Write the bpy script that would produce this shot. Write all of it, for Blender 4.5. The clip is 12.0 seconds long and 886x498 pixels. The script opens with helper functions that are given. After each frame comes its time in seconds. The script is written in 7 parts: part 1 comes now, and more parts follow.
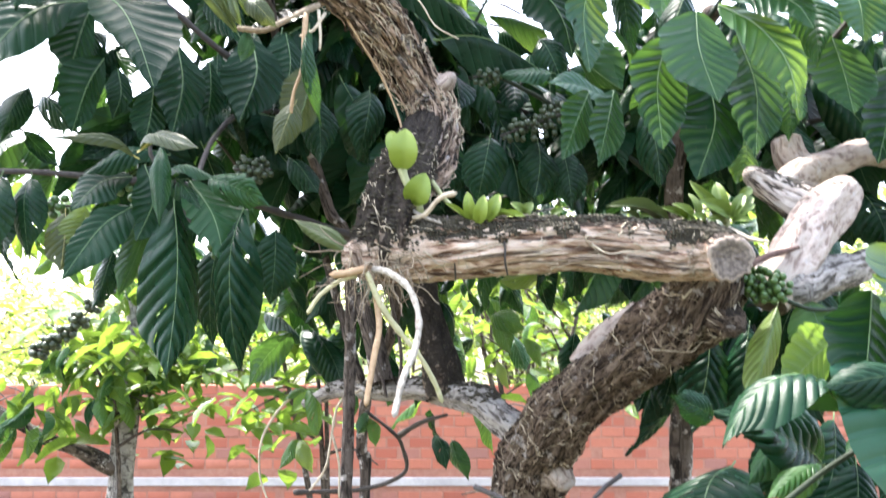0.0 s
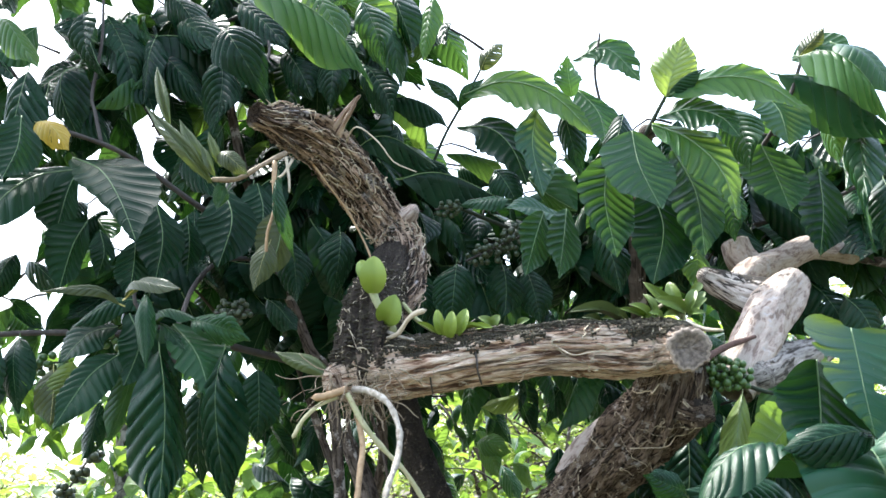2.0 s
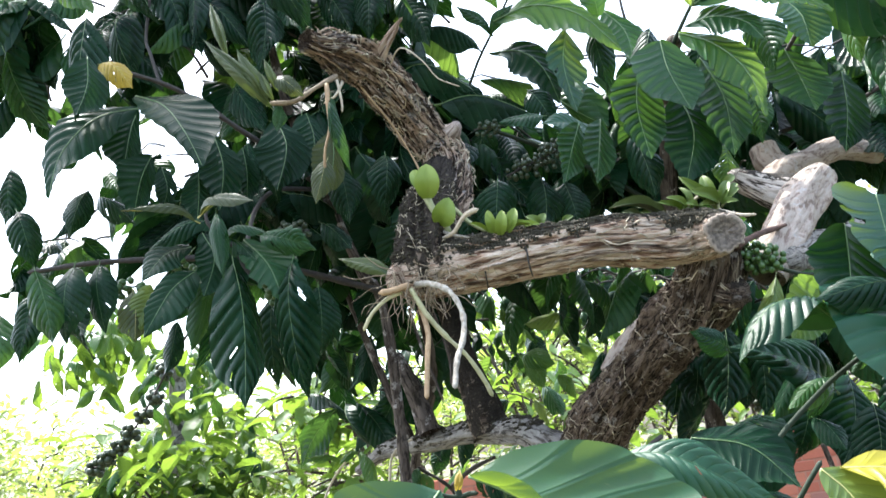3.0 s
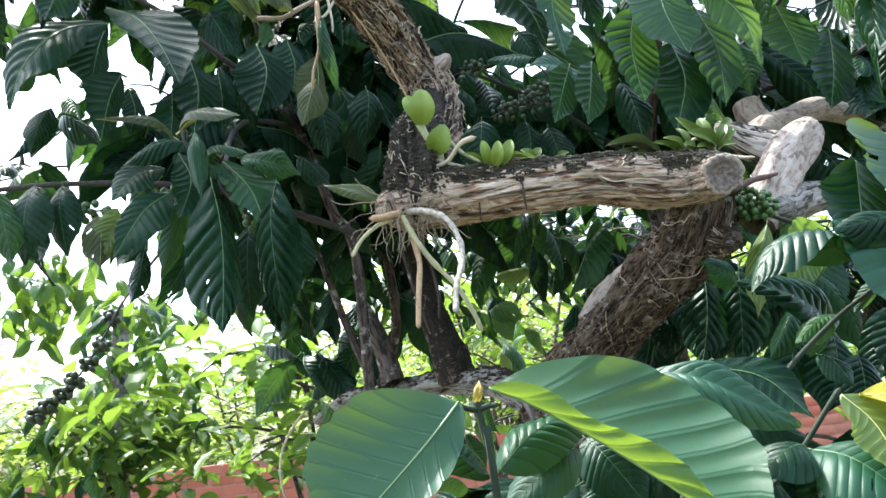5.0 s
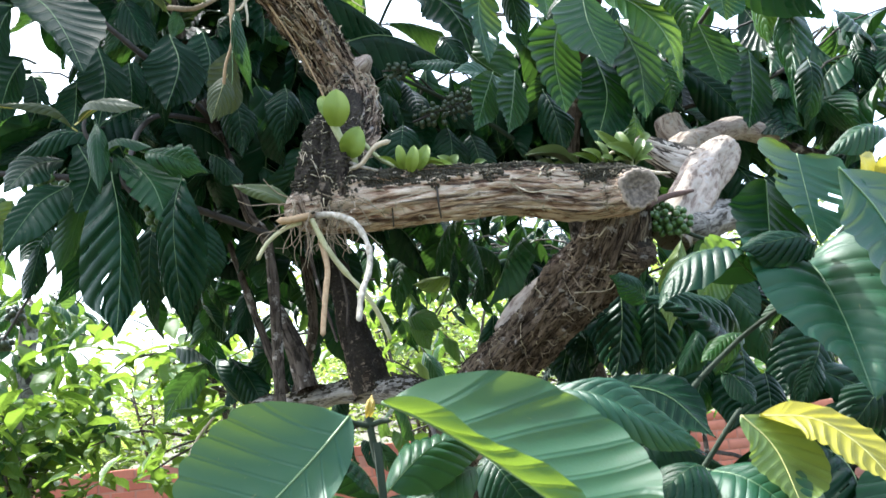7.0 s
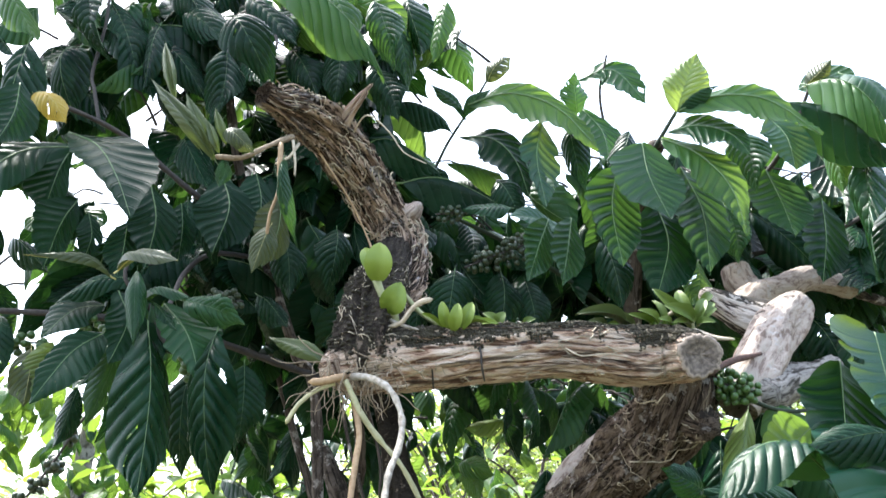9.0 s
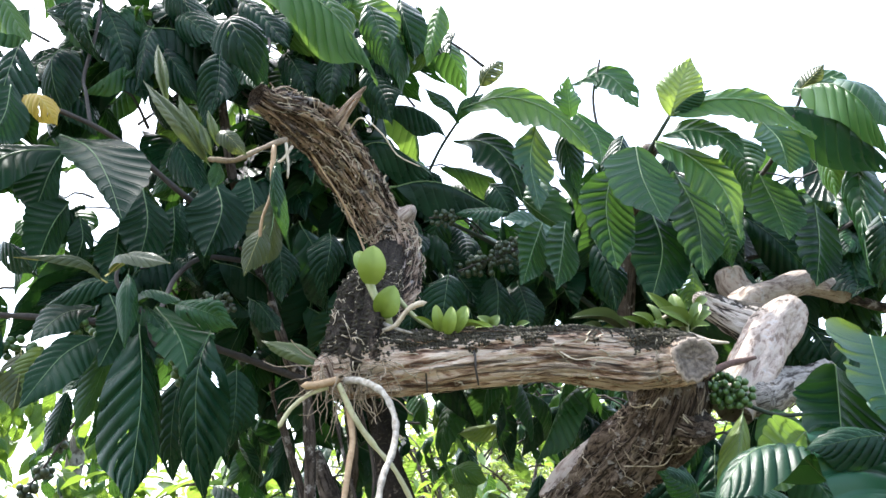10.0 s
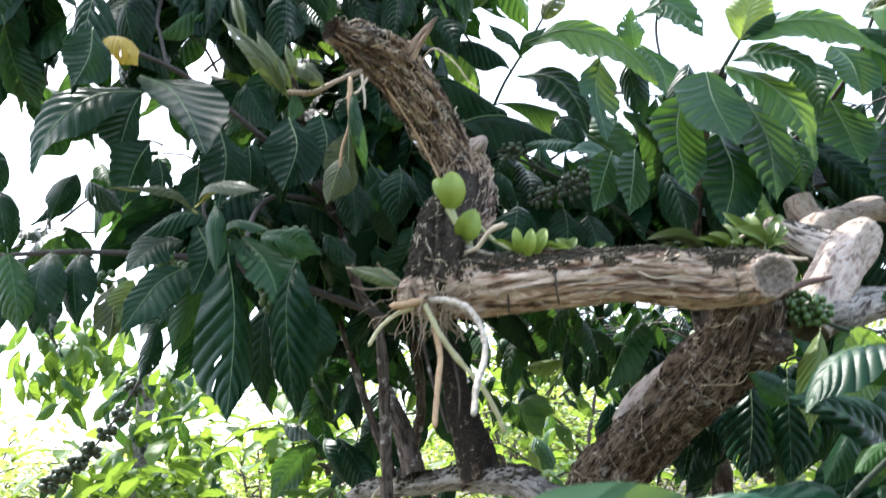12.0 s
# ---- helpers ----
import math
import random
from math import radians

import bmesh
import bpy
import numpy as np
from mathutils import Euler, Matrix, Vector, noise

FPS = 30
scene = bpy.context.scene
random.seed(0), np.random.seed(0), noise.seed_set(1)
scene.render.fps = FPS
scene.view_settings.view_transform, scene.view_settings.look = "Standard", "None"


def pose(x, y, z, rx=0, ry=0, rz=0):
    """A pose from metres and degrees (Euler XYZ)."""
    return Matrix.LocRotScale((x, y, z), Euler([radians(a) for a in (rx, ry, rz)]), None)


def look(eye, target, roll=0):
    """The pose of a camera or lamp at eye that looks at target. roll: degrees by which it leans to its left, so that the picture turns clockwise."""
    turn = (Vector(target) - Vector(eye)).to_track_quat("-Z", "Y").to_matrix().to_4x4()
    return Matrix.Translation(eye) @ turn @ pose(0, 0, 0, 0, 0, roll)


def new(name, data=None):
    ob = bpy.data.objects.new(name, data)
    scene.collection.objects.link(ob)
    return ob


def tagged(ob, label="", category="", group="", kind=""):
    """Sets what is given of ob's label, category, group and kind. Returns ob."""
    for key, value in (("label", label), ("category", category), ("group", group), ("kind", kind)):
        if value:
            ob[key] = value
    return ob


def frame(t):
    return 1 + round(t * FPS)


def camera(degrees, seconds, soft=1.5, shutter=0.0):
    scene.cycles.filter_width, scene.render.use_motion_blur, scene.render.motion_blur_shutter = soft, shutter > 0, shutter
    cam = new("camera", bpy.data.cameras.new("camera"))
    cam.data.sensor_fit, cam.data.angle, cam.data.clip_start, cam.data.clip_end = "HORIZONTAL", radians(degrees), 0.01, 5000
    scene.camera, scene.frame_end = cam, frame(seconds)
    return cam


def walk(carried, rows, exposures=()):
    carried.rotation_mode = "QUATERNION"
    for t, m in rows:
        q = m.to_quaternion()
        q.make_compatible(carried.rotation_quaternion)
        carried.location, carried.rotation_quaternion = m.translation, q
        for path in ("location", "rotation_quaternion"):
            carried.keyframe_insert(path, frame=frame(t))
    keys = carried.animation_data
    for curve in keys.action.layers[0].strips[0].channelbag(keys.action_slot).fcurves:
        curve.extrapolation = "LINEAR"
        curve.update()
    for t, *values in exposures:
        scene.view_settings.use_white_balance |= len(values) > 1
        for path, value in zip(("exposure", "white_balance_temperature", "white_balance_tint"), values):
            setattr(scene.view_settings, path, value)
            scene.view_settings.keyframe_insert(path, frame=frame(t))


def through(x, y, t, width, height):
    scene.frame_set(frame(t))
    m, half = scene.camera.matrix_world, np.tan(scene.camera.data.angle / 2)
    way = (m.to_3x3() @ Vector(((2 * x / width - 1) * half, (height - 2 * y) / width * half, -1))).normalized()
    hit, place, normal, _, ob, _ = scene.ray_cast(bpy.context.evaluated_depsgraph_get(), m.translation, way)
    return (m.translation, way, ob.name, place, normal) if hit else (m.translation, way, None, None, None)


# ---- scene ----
cam = camera(53.8, 12.0, 1.5, 0.5)
METRES, EYE, TILT, LEAN, TURN = 0.82, 1.6, 6.0, 0.0, 0.0
ROWS = [
    (0.0, 0.0, 0.0, 0.0, 0.0, 0.0, -0.0),
    (0.5, 0.0221, -0.018, -0.0072, 0.97, 4.11, -1.34),
    (1.0, 0.0476, -0.063, -0.0689, -0.38, 7.42, 0.0),
    (1.5, 0.0451, -0.0927, -0.065, -0.57, 8.77, 2.77),
    (2.0, 0.0194, -0.0952, -0.0673, -0.76, 9.72, 5.24),
    (2.5, -0.0456, -0.1819, -0.158, -0.5, 8.99, 7.68),
    (3.0, -0.0526, -0.2101, -0.1923, 1.21, 7.25, 8.1),
    (5.0, -0.1632, -0.1318, -0.2621, -2.9, 5.1, 6.16),
    (5.5, -0.1823, -0.0992, -0.2756, -5.16, 4.94, 5.36),
    (6.0, -0.1586, -0.0846, -0.2706, -7.41, 4.99, 5.14),
    (6.5, -0.1423, -0.1006, -0.2761, -8.13, 4.7, 4.98),
    (8.5, -0.0524, -0.0238, -0.1632, -3.48, 10.2, 2.56),
    (9.0, -0.0544, -0.0197, -0.161, -3.22, 12.7, 2.29),
    (9.5, -0.0582, -0.0164, -0.1622, -3.31, 13.53, 2.28),
    (10.0, -0.0573, -0.0104, -0.1643, -3.73, 13.07, 2.36),
    (10.5, -0.0584, -0.017, -0.1627, -3.68, 12.38, 2.67),
    (11.0, -0.0686, -0.029, -0.1274, -2.97, 11.33, 3.34),
    (11.5, -0.0908, -0.0423, -0.1379, -1.47, 10.86, 3.25),
    (12.0, -0.1296, -0.0281, -0.2292, -0.69, 10.39, 3.03),
]
walk(cam, [(t, pose(0, 0, EYE, TILT, LEAN, TURN) @ pose(METRES * x, METRES * y, METRES * z, 90 + pitch, roll, yaw)) for t, x, y, z, yaw, pitch, roll in ROWS],
     [(0.0, 3.26, 6320, 13), (0.5, 2.91, 6170, 10), (1.0, 2.80, 6070, 8), (2.0, 2.65, 6070, 7), (3.0, 2.55, 6070, 7), (5.5, 2.50, 5970, 4), (6.5, 2.50, 5970, 4), (9.0, 2.64, 6120, 8), (11.0, 2.63, 6120, 9), (12.0, 2.54, 6120, 9)])

# ---- world and sun ----
SUN_TO = Vector((-0.42, 0.44, 1.10)).normalized()
world = bpy.data.worlds.new("sky")
scene.world = world
world.use_nodes = True
wn = world.node_tree
sky = wn.nodes.new("ShaderNodeTexSky")
sky.sky_type = "NISHITA"
sky.sun_disc = False
sky.sun_elevation = math.asin(SUN_TO.z)
sky.sun_rotation = math.atan2(SUN_TO.x, SUN_TO.y)
sky.air_density, sky.dust_density, sky.ozone_density = 1.0, 4.0, 1.0
haze = wn.nodes.new("ShaderNodeHueSaturation")
haze.inputs["Saturation"].default_value = 0.68
wn.nodes["Background"].inputs[1].default_value = 0.15
wn.links.new(sky.outputs[0], haze.inputs["Color"])
wn.links.new(haze.outputs[0], wn.nodes["Background"].inputs[0])
sun = new("sun", bpy.data.lights.new("sun", "SUN"))
sun.data.energy, sun.data.angle, sun.data.color = 2.2, radians(0.55), (1.0, 0.95, 0.86)
sun.matrix_world = look(SUN_TO * 30, (0, 0, 0))


# ---- materials ----
class Mat:
    """A node material with short calls."""

    def __init__(self, name):
        self.m = bpy.data.materials.new(name)
        self.m.use_nodes = True
        self.nt = self.m.node_tree
        self.b = self.nt.nodes["Principled BSDF"]
        self.out = self.nt.nodes["Material Output"]

    def node(self, kind, **inputs):
        n = self.nt.nodes.new("ShaderNode" + kind)
        for key, value in inputs.items():
            self.put(n, key, value)
        return n

    def put(self, n, key, value):
        sock = n.inputs[int(key[1:])] if key[0] == "i" and key[1:].isdigit() else n.inputs[key.replace("_", " ")]
        if isinstance(value, bpy.types.NodeSocket):
            self.nt.links.new(value, sock)
        else:
            sock.default_value = value

    def coord(self, which="Object", scale=(1, 1, 1)):
        tc = self.node("TexCoord")
        mp = self.node("Mapping", Vector=tc.outputs[which], Scale=scale)
        return mp.outputs[0]

    def noise(self, vec, scale, detail=4.0, rough=0.55, dist=0.0):
        return self.node("TexNoise", Vector=vec, Scale=scale, Detail=detail, Roughness=rough, Distortion=dist).outputs[0]

    def ramp(self, fac, *stops):
        n = self.node("ValToRGB", Fac=fac)
        el = n.color_ramp.elements
        while len(el) < len(stops):
            el.new(0.5)
        for e, (p, c) in zip(el, stops):
            e.position = p
            e.color = (*c, 1) if isinstance(c, tuple) else (c, c, c, 1)
        return n.outputs[0]

    def mix(self, fac, a, b, mode="MIX"):
        n = self.node("MixRGB")
        n.blend_type = mode
        for key, v in (("i0", fac), ("i1", a), ("i2", b)):
            self.put(n, key, (*v, 1) if isinstance(v, tuple) and len(v) == 3 else v)
        return n.outputs[0]

    def math(self, op, a, b=0.0, c=0.0):
        n = self.node("Math", i0=a, i1=b, i2=c)
        n.operation = op
        return n.outputs[0]

    def bump(self, height, strength=0.5, dist=0.002):
        n = self.node("Bump", Height=height, Strength=strength, Distance=dist)
        self.put(self.b, "Normal", n.outputs[0])
        return n.outputs[0]

    def done(self, colour=None, rough=None):
        if colour is not None:
            self.put(self.b, "Base_Color", (*colour, 1) if isinstance(colour, tuple) else colour)
        if rough is not None:
            self.put(self.b, "Roughness", rough)
        return self.m


def leaf_material(name, dark, light, vein, rough=0.36, through=0.35, through_colour=None, veins=10.0, gloss=0.45):
    """A veined leaf: UV runs along the blade (u) and across it (v from -1 to 1)."""
    k = Mat(name)
    uv = k.node("UVMap").outputs[0]
    sep = k.node("SeparateXYZ", Vector=uv)
    u = sep.outputs[0]
    ph = k.math("FRACT", k.math("MULTIPLY", u, veins))
    tri = k.math("SUBTRACT", 0.5, k.math("ABSOLUTE", k.math("SUBTRACT", ph, 0.5)))
    lateral = k.ramp(tri, (0.0, 1.0), (0.035, 0.75), (0.10, 0.0))
    obj = k.coord("Object")
    rnd = k.node("ObjectInfo").outputs["Random"]
    island = k.node("NewGeometry").outputs["Random Per Island"]
    both = k.math("FRACT", k.math("ADD", rnd, island))
    big = k.noise(obj, 3.2, 3.0)
    fine = k.noise(uv, 60.0, 4.0, 0.7)
    col = k.mix(both, dark, light)
    col = k.mix(k.ramp(big, (0.35, 0.0), (0.7, 0.6)), col, tuple(0.55 * a + 0.45 * b for a, b in zip(light, vein)))
    col = k.mix(k.math("MULTIPLY", lateral, 0.14), col, vein)
    spots = k.ramp(k.noise(uv, 17.0, 2.0), (0.70, 0.0), (0.76, 0.5))
    col = k.mix(spots, col, (0.22, 0.19, 0.07))
    col = k.mix(k.ramp(fine, (0.3, 0.0), (0.8, 0.25)), col, dark)
    h = k.math("ADD", k.math("MULTIPLY", lateral, -1.0), k.math("MULTIPLY", fine, 0.25))
    nrm = k.bump(h, 0.32, 0.004)
    k.put(k.b, "Specular_IOR_Level", gloss)
    k.put(k.b, "Roughness", k.math("ADD", rough, k.math("MULTIPLY", k.math("SUBTRACT", big, 0.5), 0.3)))
    k.done(col)
    tcol = through_colour or tuple(min(1, a * 2.6) for a in light)
    tr = k.node("BsdfTranslucent", Color=k.mix(k.math("MULTIPLY", lateral, 0.6), (*tcol,), tuple(0.5 * a for a in tcol)), Normal=nrm)
    mixer = k.node("MixShader", i0=through, i1=k.b.outputs[0], i2=tr.outputs[0])
    k.nt.links.new(mixer.outputs[0], k.out.inputs[0])
    return k.m


def plain(name, colour, second, rough=0.6, scale=40.0, bump=0.3, dist=0.002):
    k = Mat(name)
    o = k.coord("Object")
    n = k.noise(o, scale, 5.0, 0.65)
    n2 = k.noise(o, scale * 0.17, 3.0)
    col = k.mix(k.ramp(n, (0.32, 0.0), (0.7, 1.0)), colour, second)
    col = k.mix(k.ramp(n2, (0.4, 0.0), (0.75, 0.5)), col, tuple(0.6 * c for c in colour))
    k.bump(n, bump, dist)
    return k.done(col, rough)


def bark_material(name, pale, mid, deep, crust=0.0, crust_colour=(0.035, 0.028, 0.022), lichen=0.0, along=22.0, around=260.0, relief=0.9, patchy=0.7, ragged=3.4, cracks=0.85):
    """Bark: UV in metres (round the limb, along it); crust is the dark moss that grows on upward faces."""
    k = Mat(name)
    uv = k.coord("UV", (around, along, 1))
    warp = k.noise(k.coord("UV", (30, 18, 1)), 1.0, 3.0)
    fib = k.noise(uv, 1.0, 6.0, 0.62, 0.6)
    fib2 = k.noise(k.coord("UV", (around * 0.33, along * 0.45, 1)), 1.0, 4.0, 0.6, 1.2)
    patch = k.noise(k.coord("Object"), 14.0, 4.0, 0.6)
    grain = k.noise(k.coord("Object"), 420.0, 3.0, 0.6)
    f = k.math("ADD", k.math("MULTIPLY", fib, 0.6), k.math("MULTIPLY", fib2, 0.45))
    col = k.ramp(f, (0.445, deep), (0.482, mid), (0.525, tuple(0.55 * a + 0.45 * c for a, c in zip(pale, mid))), (0.57, pale))
    col = k.mix(k.ramp(patch, (0.50, 0.0), (0.64, patchy)), col, k.mix(k.ramp(fib, (0.42, 0.0), (0.6, 1.0)), deep, mid))
    crack = k.ramp(k.noise(k.coord("UV", (around * 0.55, along * 0.3, 1)), 1.0, 5.0, 0.65, 0.8), (0.40, 1.0), (0.43, 0.0))
    col = k.mix(k.math("MULTIPLY", crack, cracks), col, tuple(0.4 * c for c in deep))
    if lichen:
        lm = k.ramp(k.noise(k.coord("Object"), 22.0, 5.0, 0.7), (0.62 - 0.25 * lichen, 0.0), (0.66 - 0.2 * lichen, 0.9))
        col = k.mix(lm, col, k.mix(grain, (0.54, 0.50, 0.46), (0.36, 0.32, 0.30)))
    if crust:
        nz = k.node("SeparateXYZ", Vector=k.node("NewGeometry").outputs["Normal"]).outputs[2]
        edge = k.math("ADD", nz, k.math("MULTIPLY", k.math("SUBTRACT", k.noise(k.coord("Object"), 24.0, 6.0, 0.72), 0.5), ragged))
        cm = k.ramp(k.math("ADD", edge, crust), (0.60, 0.0), (0.72, 0.95))
        flecks = k.ramp(k.noise(k.coord("Object"), 160.0, 4.0, 0.7), (0.55, crust_colour), (0.66, (0.10, 0.085, 0.05)), (0.78, (0.4, 0.35, 0.28)))
        col = k.mix(cm, col, flecks)
    col = k.mix(0.25, col, k.mix(grain, (0.25, 0.22, 0.2), (1, 1, 1)), "MULTIPLY")
    h = k.math("ADD", k.math("MULTIPLY", fib, 1.2), k.math("ADD", k.math("MULTIPLY", fib2, 1.0), k.math("MULTIPLY", grain, 0.35)))
    h = k.math("SUBTRACT", h, k.math("MULTIPLY", crack, 0.6))
    k.bump(h, relief, 0.009)
    k.put(k.b, "Specular_IOR_Level", 0.2)
    return k.done(col, 0.88)


# Dark green taken near black, so shade inside the crowns sits in the colour.
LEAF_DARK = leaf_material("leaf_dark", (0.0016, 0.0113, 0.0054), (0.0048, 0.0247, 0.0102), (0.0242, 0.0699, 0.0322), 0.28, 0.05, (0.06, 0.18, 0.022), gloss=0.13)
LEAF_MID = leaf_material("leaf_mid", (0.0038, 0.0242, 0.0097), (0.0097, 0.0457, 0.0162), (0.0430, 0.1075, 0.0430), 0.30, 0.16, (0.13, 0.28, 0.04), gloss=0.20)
# Lighter green of young shoots, also given to leaves that should look lit.
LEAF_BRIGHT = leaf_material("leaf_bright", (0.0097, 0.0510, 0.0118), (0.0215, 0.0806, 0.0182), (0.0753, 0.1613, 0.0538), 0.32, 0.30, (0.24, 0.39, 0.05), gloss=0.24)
LEAF_NEAR = leaf_material("leaf_near", (0.0060, 0.0370, 0.0190), (0.0095, 0.0520, 0.0250), (0.028, 0.100, 0.055), 0.40, 0.10, (0.32, 0.48, 0.05), gloss=0.27)
LEAF_FRONT = leaf_material("leaf_front", (0.0060, 0.0370, 0.0190), (0.0095, 0.0520, 0.0250), (0.028, 0.100, 0.055), 0.40, 0.24, (0.42, 0.60, 0.05), gloss=0.27)
LEAF_LIME = leaf_material("leaf_lime", (0.24, 0.22, 0.016), (0.34, 0.29, 0.024), (0.20, 0.26, 0.04), 0.40, 0.28, (0.60, 0.52, 0.06))
LEAF_YOUNG = leaf_material("leaf_young", (0.0612, 0.1129, 0.0211), (0.1035, 0.1505, 0.0329), (0.1693, 0.2164, 0.0847), 0.40, 0.28, (0.42, 0.56, 0.09))
LEAF_YELLOW = leaf_material("leaf_yellow", (0.30, 0.19, 0.018), (0.40, 0.27, 0.028), (0.30, 0.30, 0.05), 0.42, 0.25, (0.60, 0.46, 0.06))
LEAF_OLD = leaf_material("leaf_old", (0.0172, 0.0301, 0.0078), (0.0301, 0.0452, 0.0130), (0.0860, 0.0990, 0.0473), 0.42, 0.15, (0.18, 0.22, 0.04), gloss=0.3)
# Sunlit copy of the leaf: part of the sun's brightness is in its colour.
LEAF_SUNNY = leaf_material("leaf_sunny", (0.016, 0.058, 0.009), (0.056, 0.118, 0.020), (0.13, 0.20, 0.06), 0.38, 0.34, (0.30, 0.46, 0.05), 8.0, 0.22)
LEAF_FAR = leaf_material("leaf_far", (0.006, 0.022, 0.004), (0.090, 0.148, 0.028), (0.16, 0.21, 0.08), 0.28, 0.38, (0.45, 0.58, 0.11), 5.0, 0.4)
MIDRIB = plain("midrib", (0.10, 0.17, 0.06), (0.14, 0.22, 0.09), 0.45, 90)
MIDRIB_YELLOW = plain("midrib_yellow", (0.5, 0.45, 0.15), (0.55, 0.5, 0.2), 0.5, 90)
TWIG = plain("twig_bark", (0.026, 0.021, 0.018), (0.060, 0.050, 0.042), 0.8, 130, 0.6)
RED_BARK = plain("red_bark", (0.050, 0.024, 0.017), (0.115, 0.060, 0.044), 0.85, 130, 0.6)
GREEN_STEM = plain("green_stem", (0.007, 0.017, 0.006), (0.014, 0.028, 0.010), 0.8, 90)
BERRY = plain("green_berry", (0.040, 0.090, 0.019), (0.062, 0.124, 0.028), 0.32, 60, 0.1)
BERRY_OLD = plain("dull_berry", (0.022, 0.038, 0.014), (0.043, 0.059, 0.025), 0.45, 60, 0.1)
ROOT_PALE = plain("root_pale", (0.15, 0.125, 0.09), (0.44, 0.41, 0.35), 0.8, 110, 0.9, 0.004)
ROOT_GREEN = plain("root_green", (0.34, 0.34, 0.17), (0.50, 0.46, 0.30), 0.7, 120, 0.5)
ROOT_TAN = plain("root_tan", (0.27, 0.17, 0.085), (0.43, 0.30, 0.17), 0.7, 120, 0.5)
ROOT_BROWN = plain("root_brown", (0.17, 0.125, 0.08), (0.36, 0.29, 0.20), 0.85, 200, 0.4)
ROOT_FINE = plain("root_fine", (0.36, 0.29, 0.20), (0.60, 0.53, 0.40), 0.85, 200, 0.4)
ORCHID_LEAF = leaf_material("orchid_leaf", (0.12, 0.19, 0.018), (0.20, 0.27, 0.03), (0.24, 0.32, 0.06), 0.42, 0.15, (0.35, 0.48, 0.06), 0.0)
ORCHID_MID = leaf_material("orchid_mid", (0.065, 0.115, 0.016), (0.115, 0.165, 0.026), (0.16, 0.22, 0.05), 0.42, 0.15, (0.30, 0.42, 0.06), 0.0)
ORCHID_DULL = leaf_material("orchid_dull", (0.030, 0.050, 0.011), (0.058, 0.078, 0.018), (0.085, 0.115, 0.035), 0.45, 0.15, (0.25, 0.36, 0.06), 0.0)
MOSS = plain("moss", (0.022, 0.018, 0.012), (0.055, 0.048, 0.024), 0.95, 150, 0.8, 0.004)
ORCHID_STEM = plain("orchid_stem", (0.20, 0.23, 0.09), (0.33, 0.32, 0.16), 0.6, 80)
BARK_TRUNK = bark_material("bark_trunk", (0.2244, 0.1716, 0.1287), (0.0845, 0.0554, 0.0383), (0.0172, 0.0112, 0.0079), -0.1, lichen=0.10, along=52, around=230, relief=1.0)
BARK_STUB = bark_material("bark_stub", (0.52, 0.39, 0.29), (0.19, 0.122, 0.083), (0.018, 0.012, 0.009), 0.15, lichen=0.25, along=24, around=230, relief=1.2)
BARK_FLAKE = plain("bark_flake", (0.24, 0.16, 0.105), (0.60, 0.47, 0.36), 0.85, 120, 0.8, 0.003)
WOOD_PALE = bark_material("wood_pale", (0.84, 0.69, 0.55), (0.60, 0.40, 0.275), (0.19, 0.105, 0.066), 0.04, lichen=0.0, along=19, around=165, relief=1.2, patchy=0.42, ragged=1.8, cracks=0.65)
WOOD_MOSSY = bark_material("wood_mossy", (0.2640, 0.2080, 0.1600), (0.0800, 0.0544, 0.0376), (0.0208, 0.0144, 0.0104), 0.75, lichen=0.0, along=110, around=150, relief=1.2)
WOOD_WHITE = bark_material("wood_white", (0.45, 0.385, 0.33), (0.37, 0.30, 0.255), (0.22, 0.165, 0.135), -0.45, lichen=0.10, along=40, around=120, relief=0.6, patchy=0.15, cracks=0.2)
WOOD_FLECKED = bark_material("wood_flecked", (0.74, 0.68, 0.63), (0.50, 0.42, 0.37), (0.05, 0.04, 0.035), 0.05, (0.02, 0.018, 0.016), lichen=0.0, along=16, around=120, relief=0.9, patchy=0.6, ragged=3.0)
WOOD_GREY = bark_material("wood_grey", (0.3600, 0.3360, 0.3060), (0.2640, 0.2400, 0.2160), (0.0960, 0.0840, 0.0720), -0.3, lichen=0.15, along=34, around=170, relief=0.7)
WOOD_DARK = bark_material("wood_dark", (0.1425, 0.1162, 0.0975), (0.0750, 0.0570, 0.0465), (0.0263, 0.0203, 0.0165), 0.1, lichen=0.2, along=26, around=120, relief=0.7)


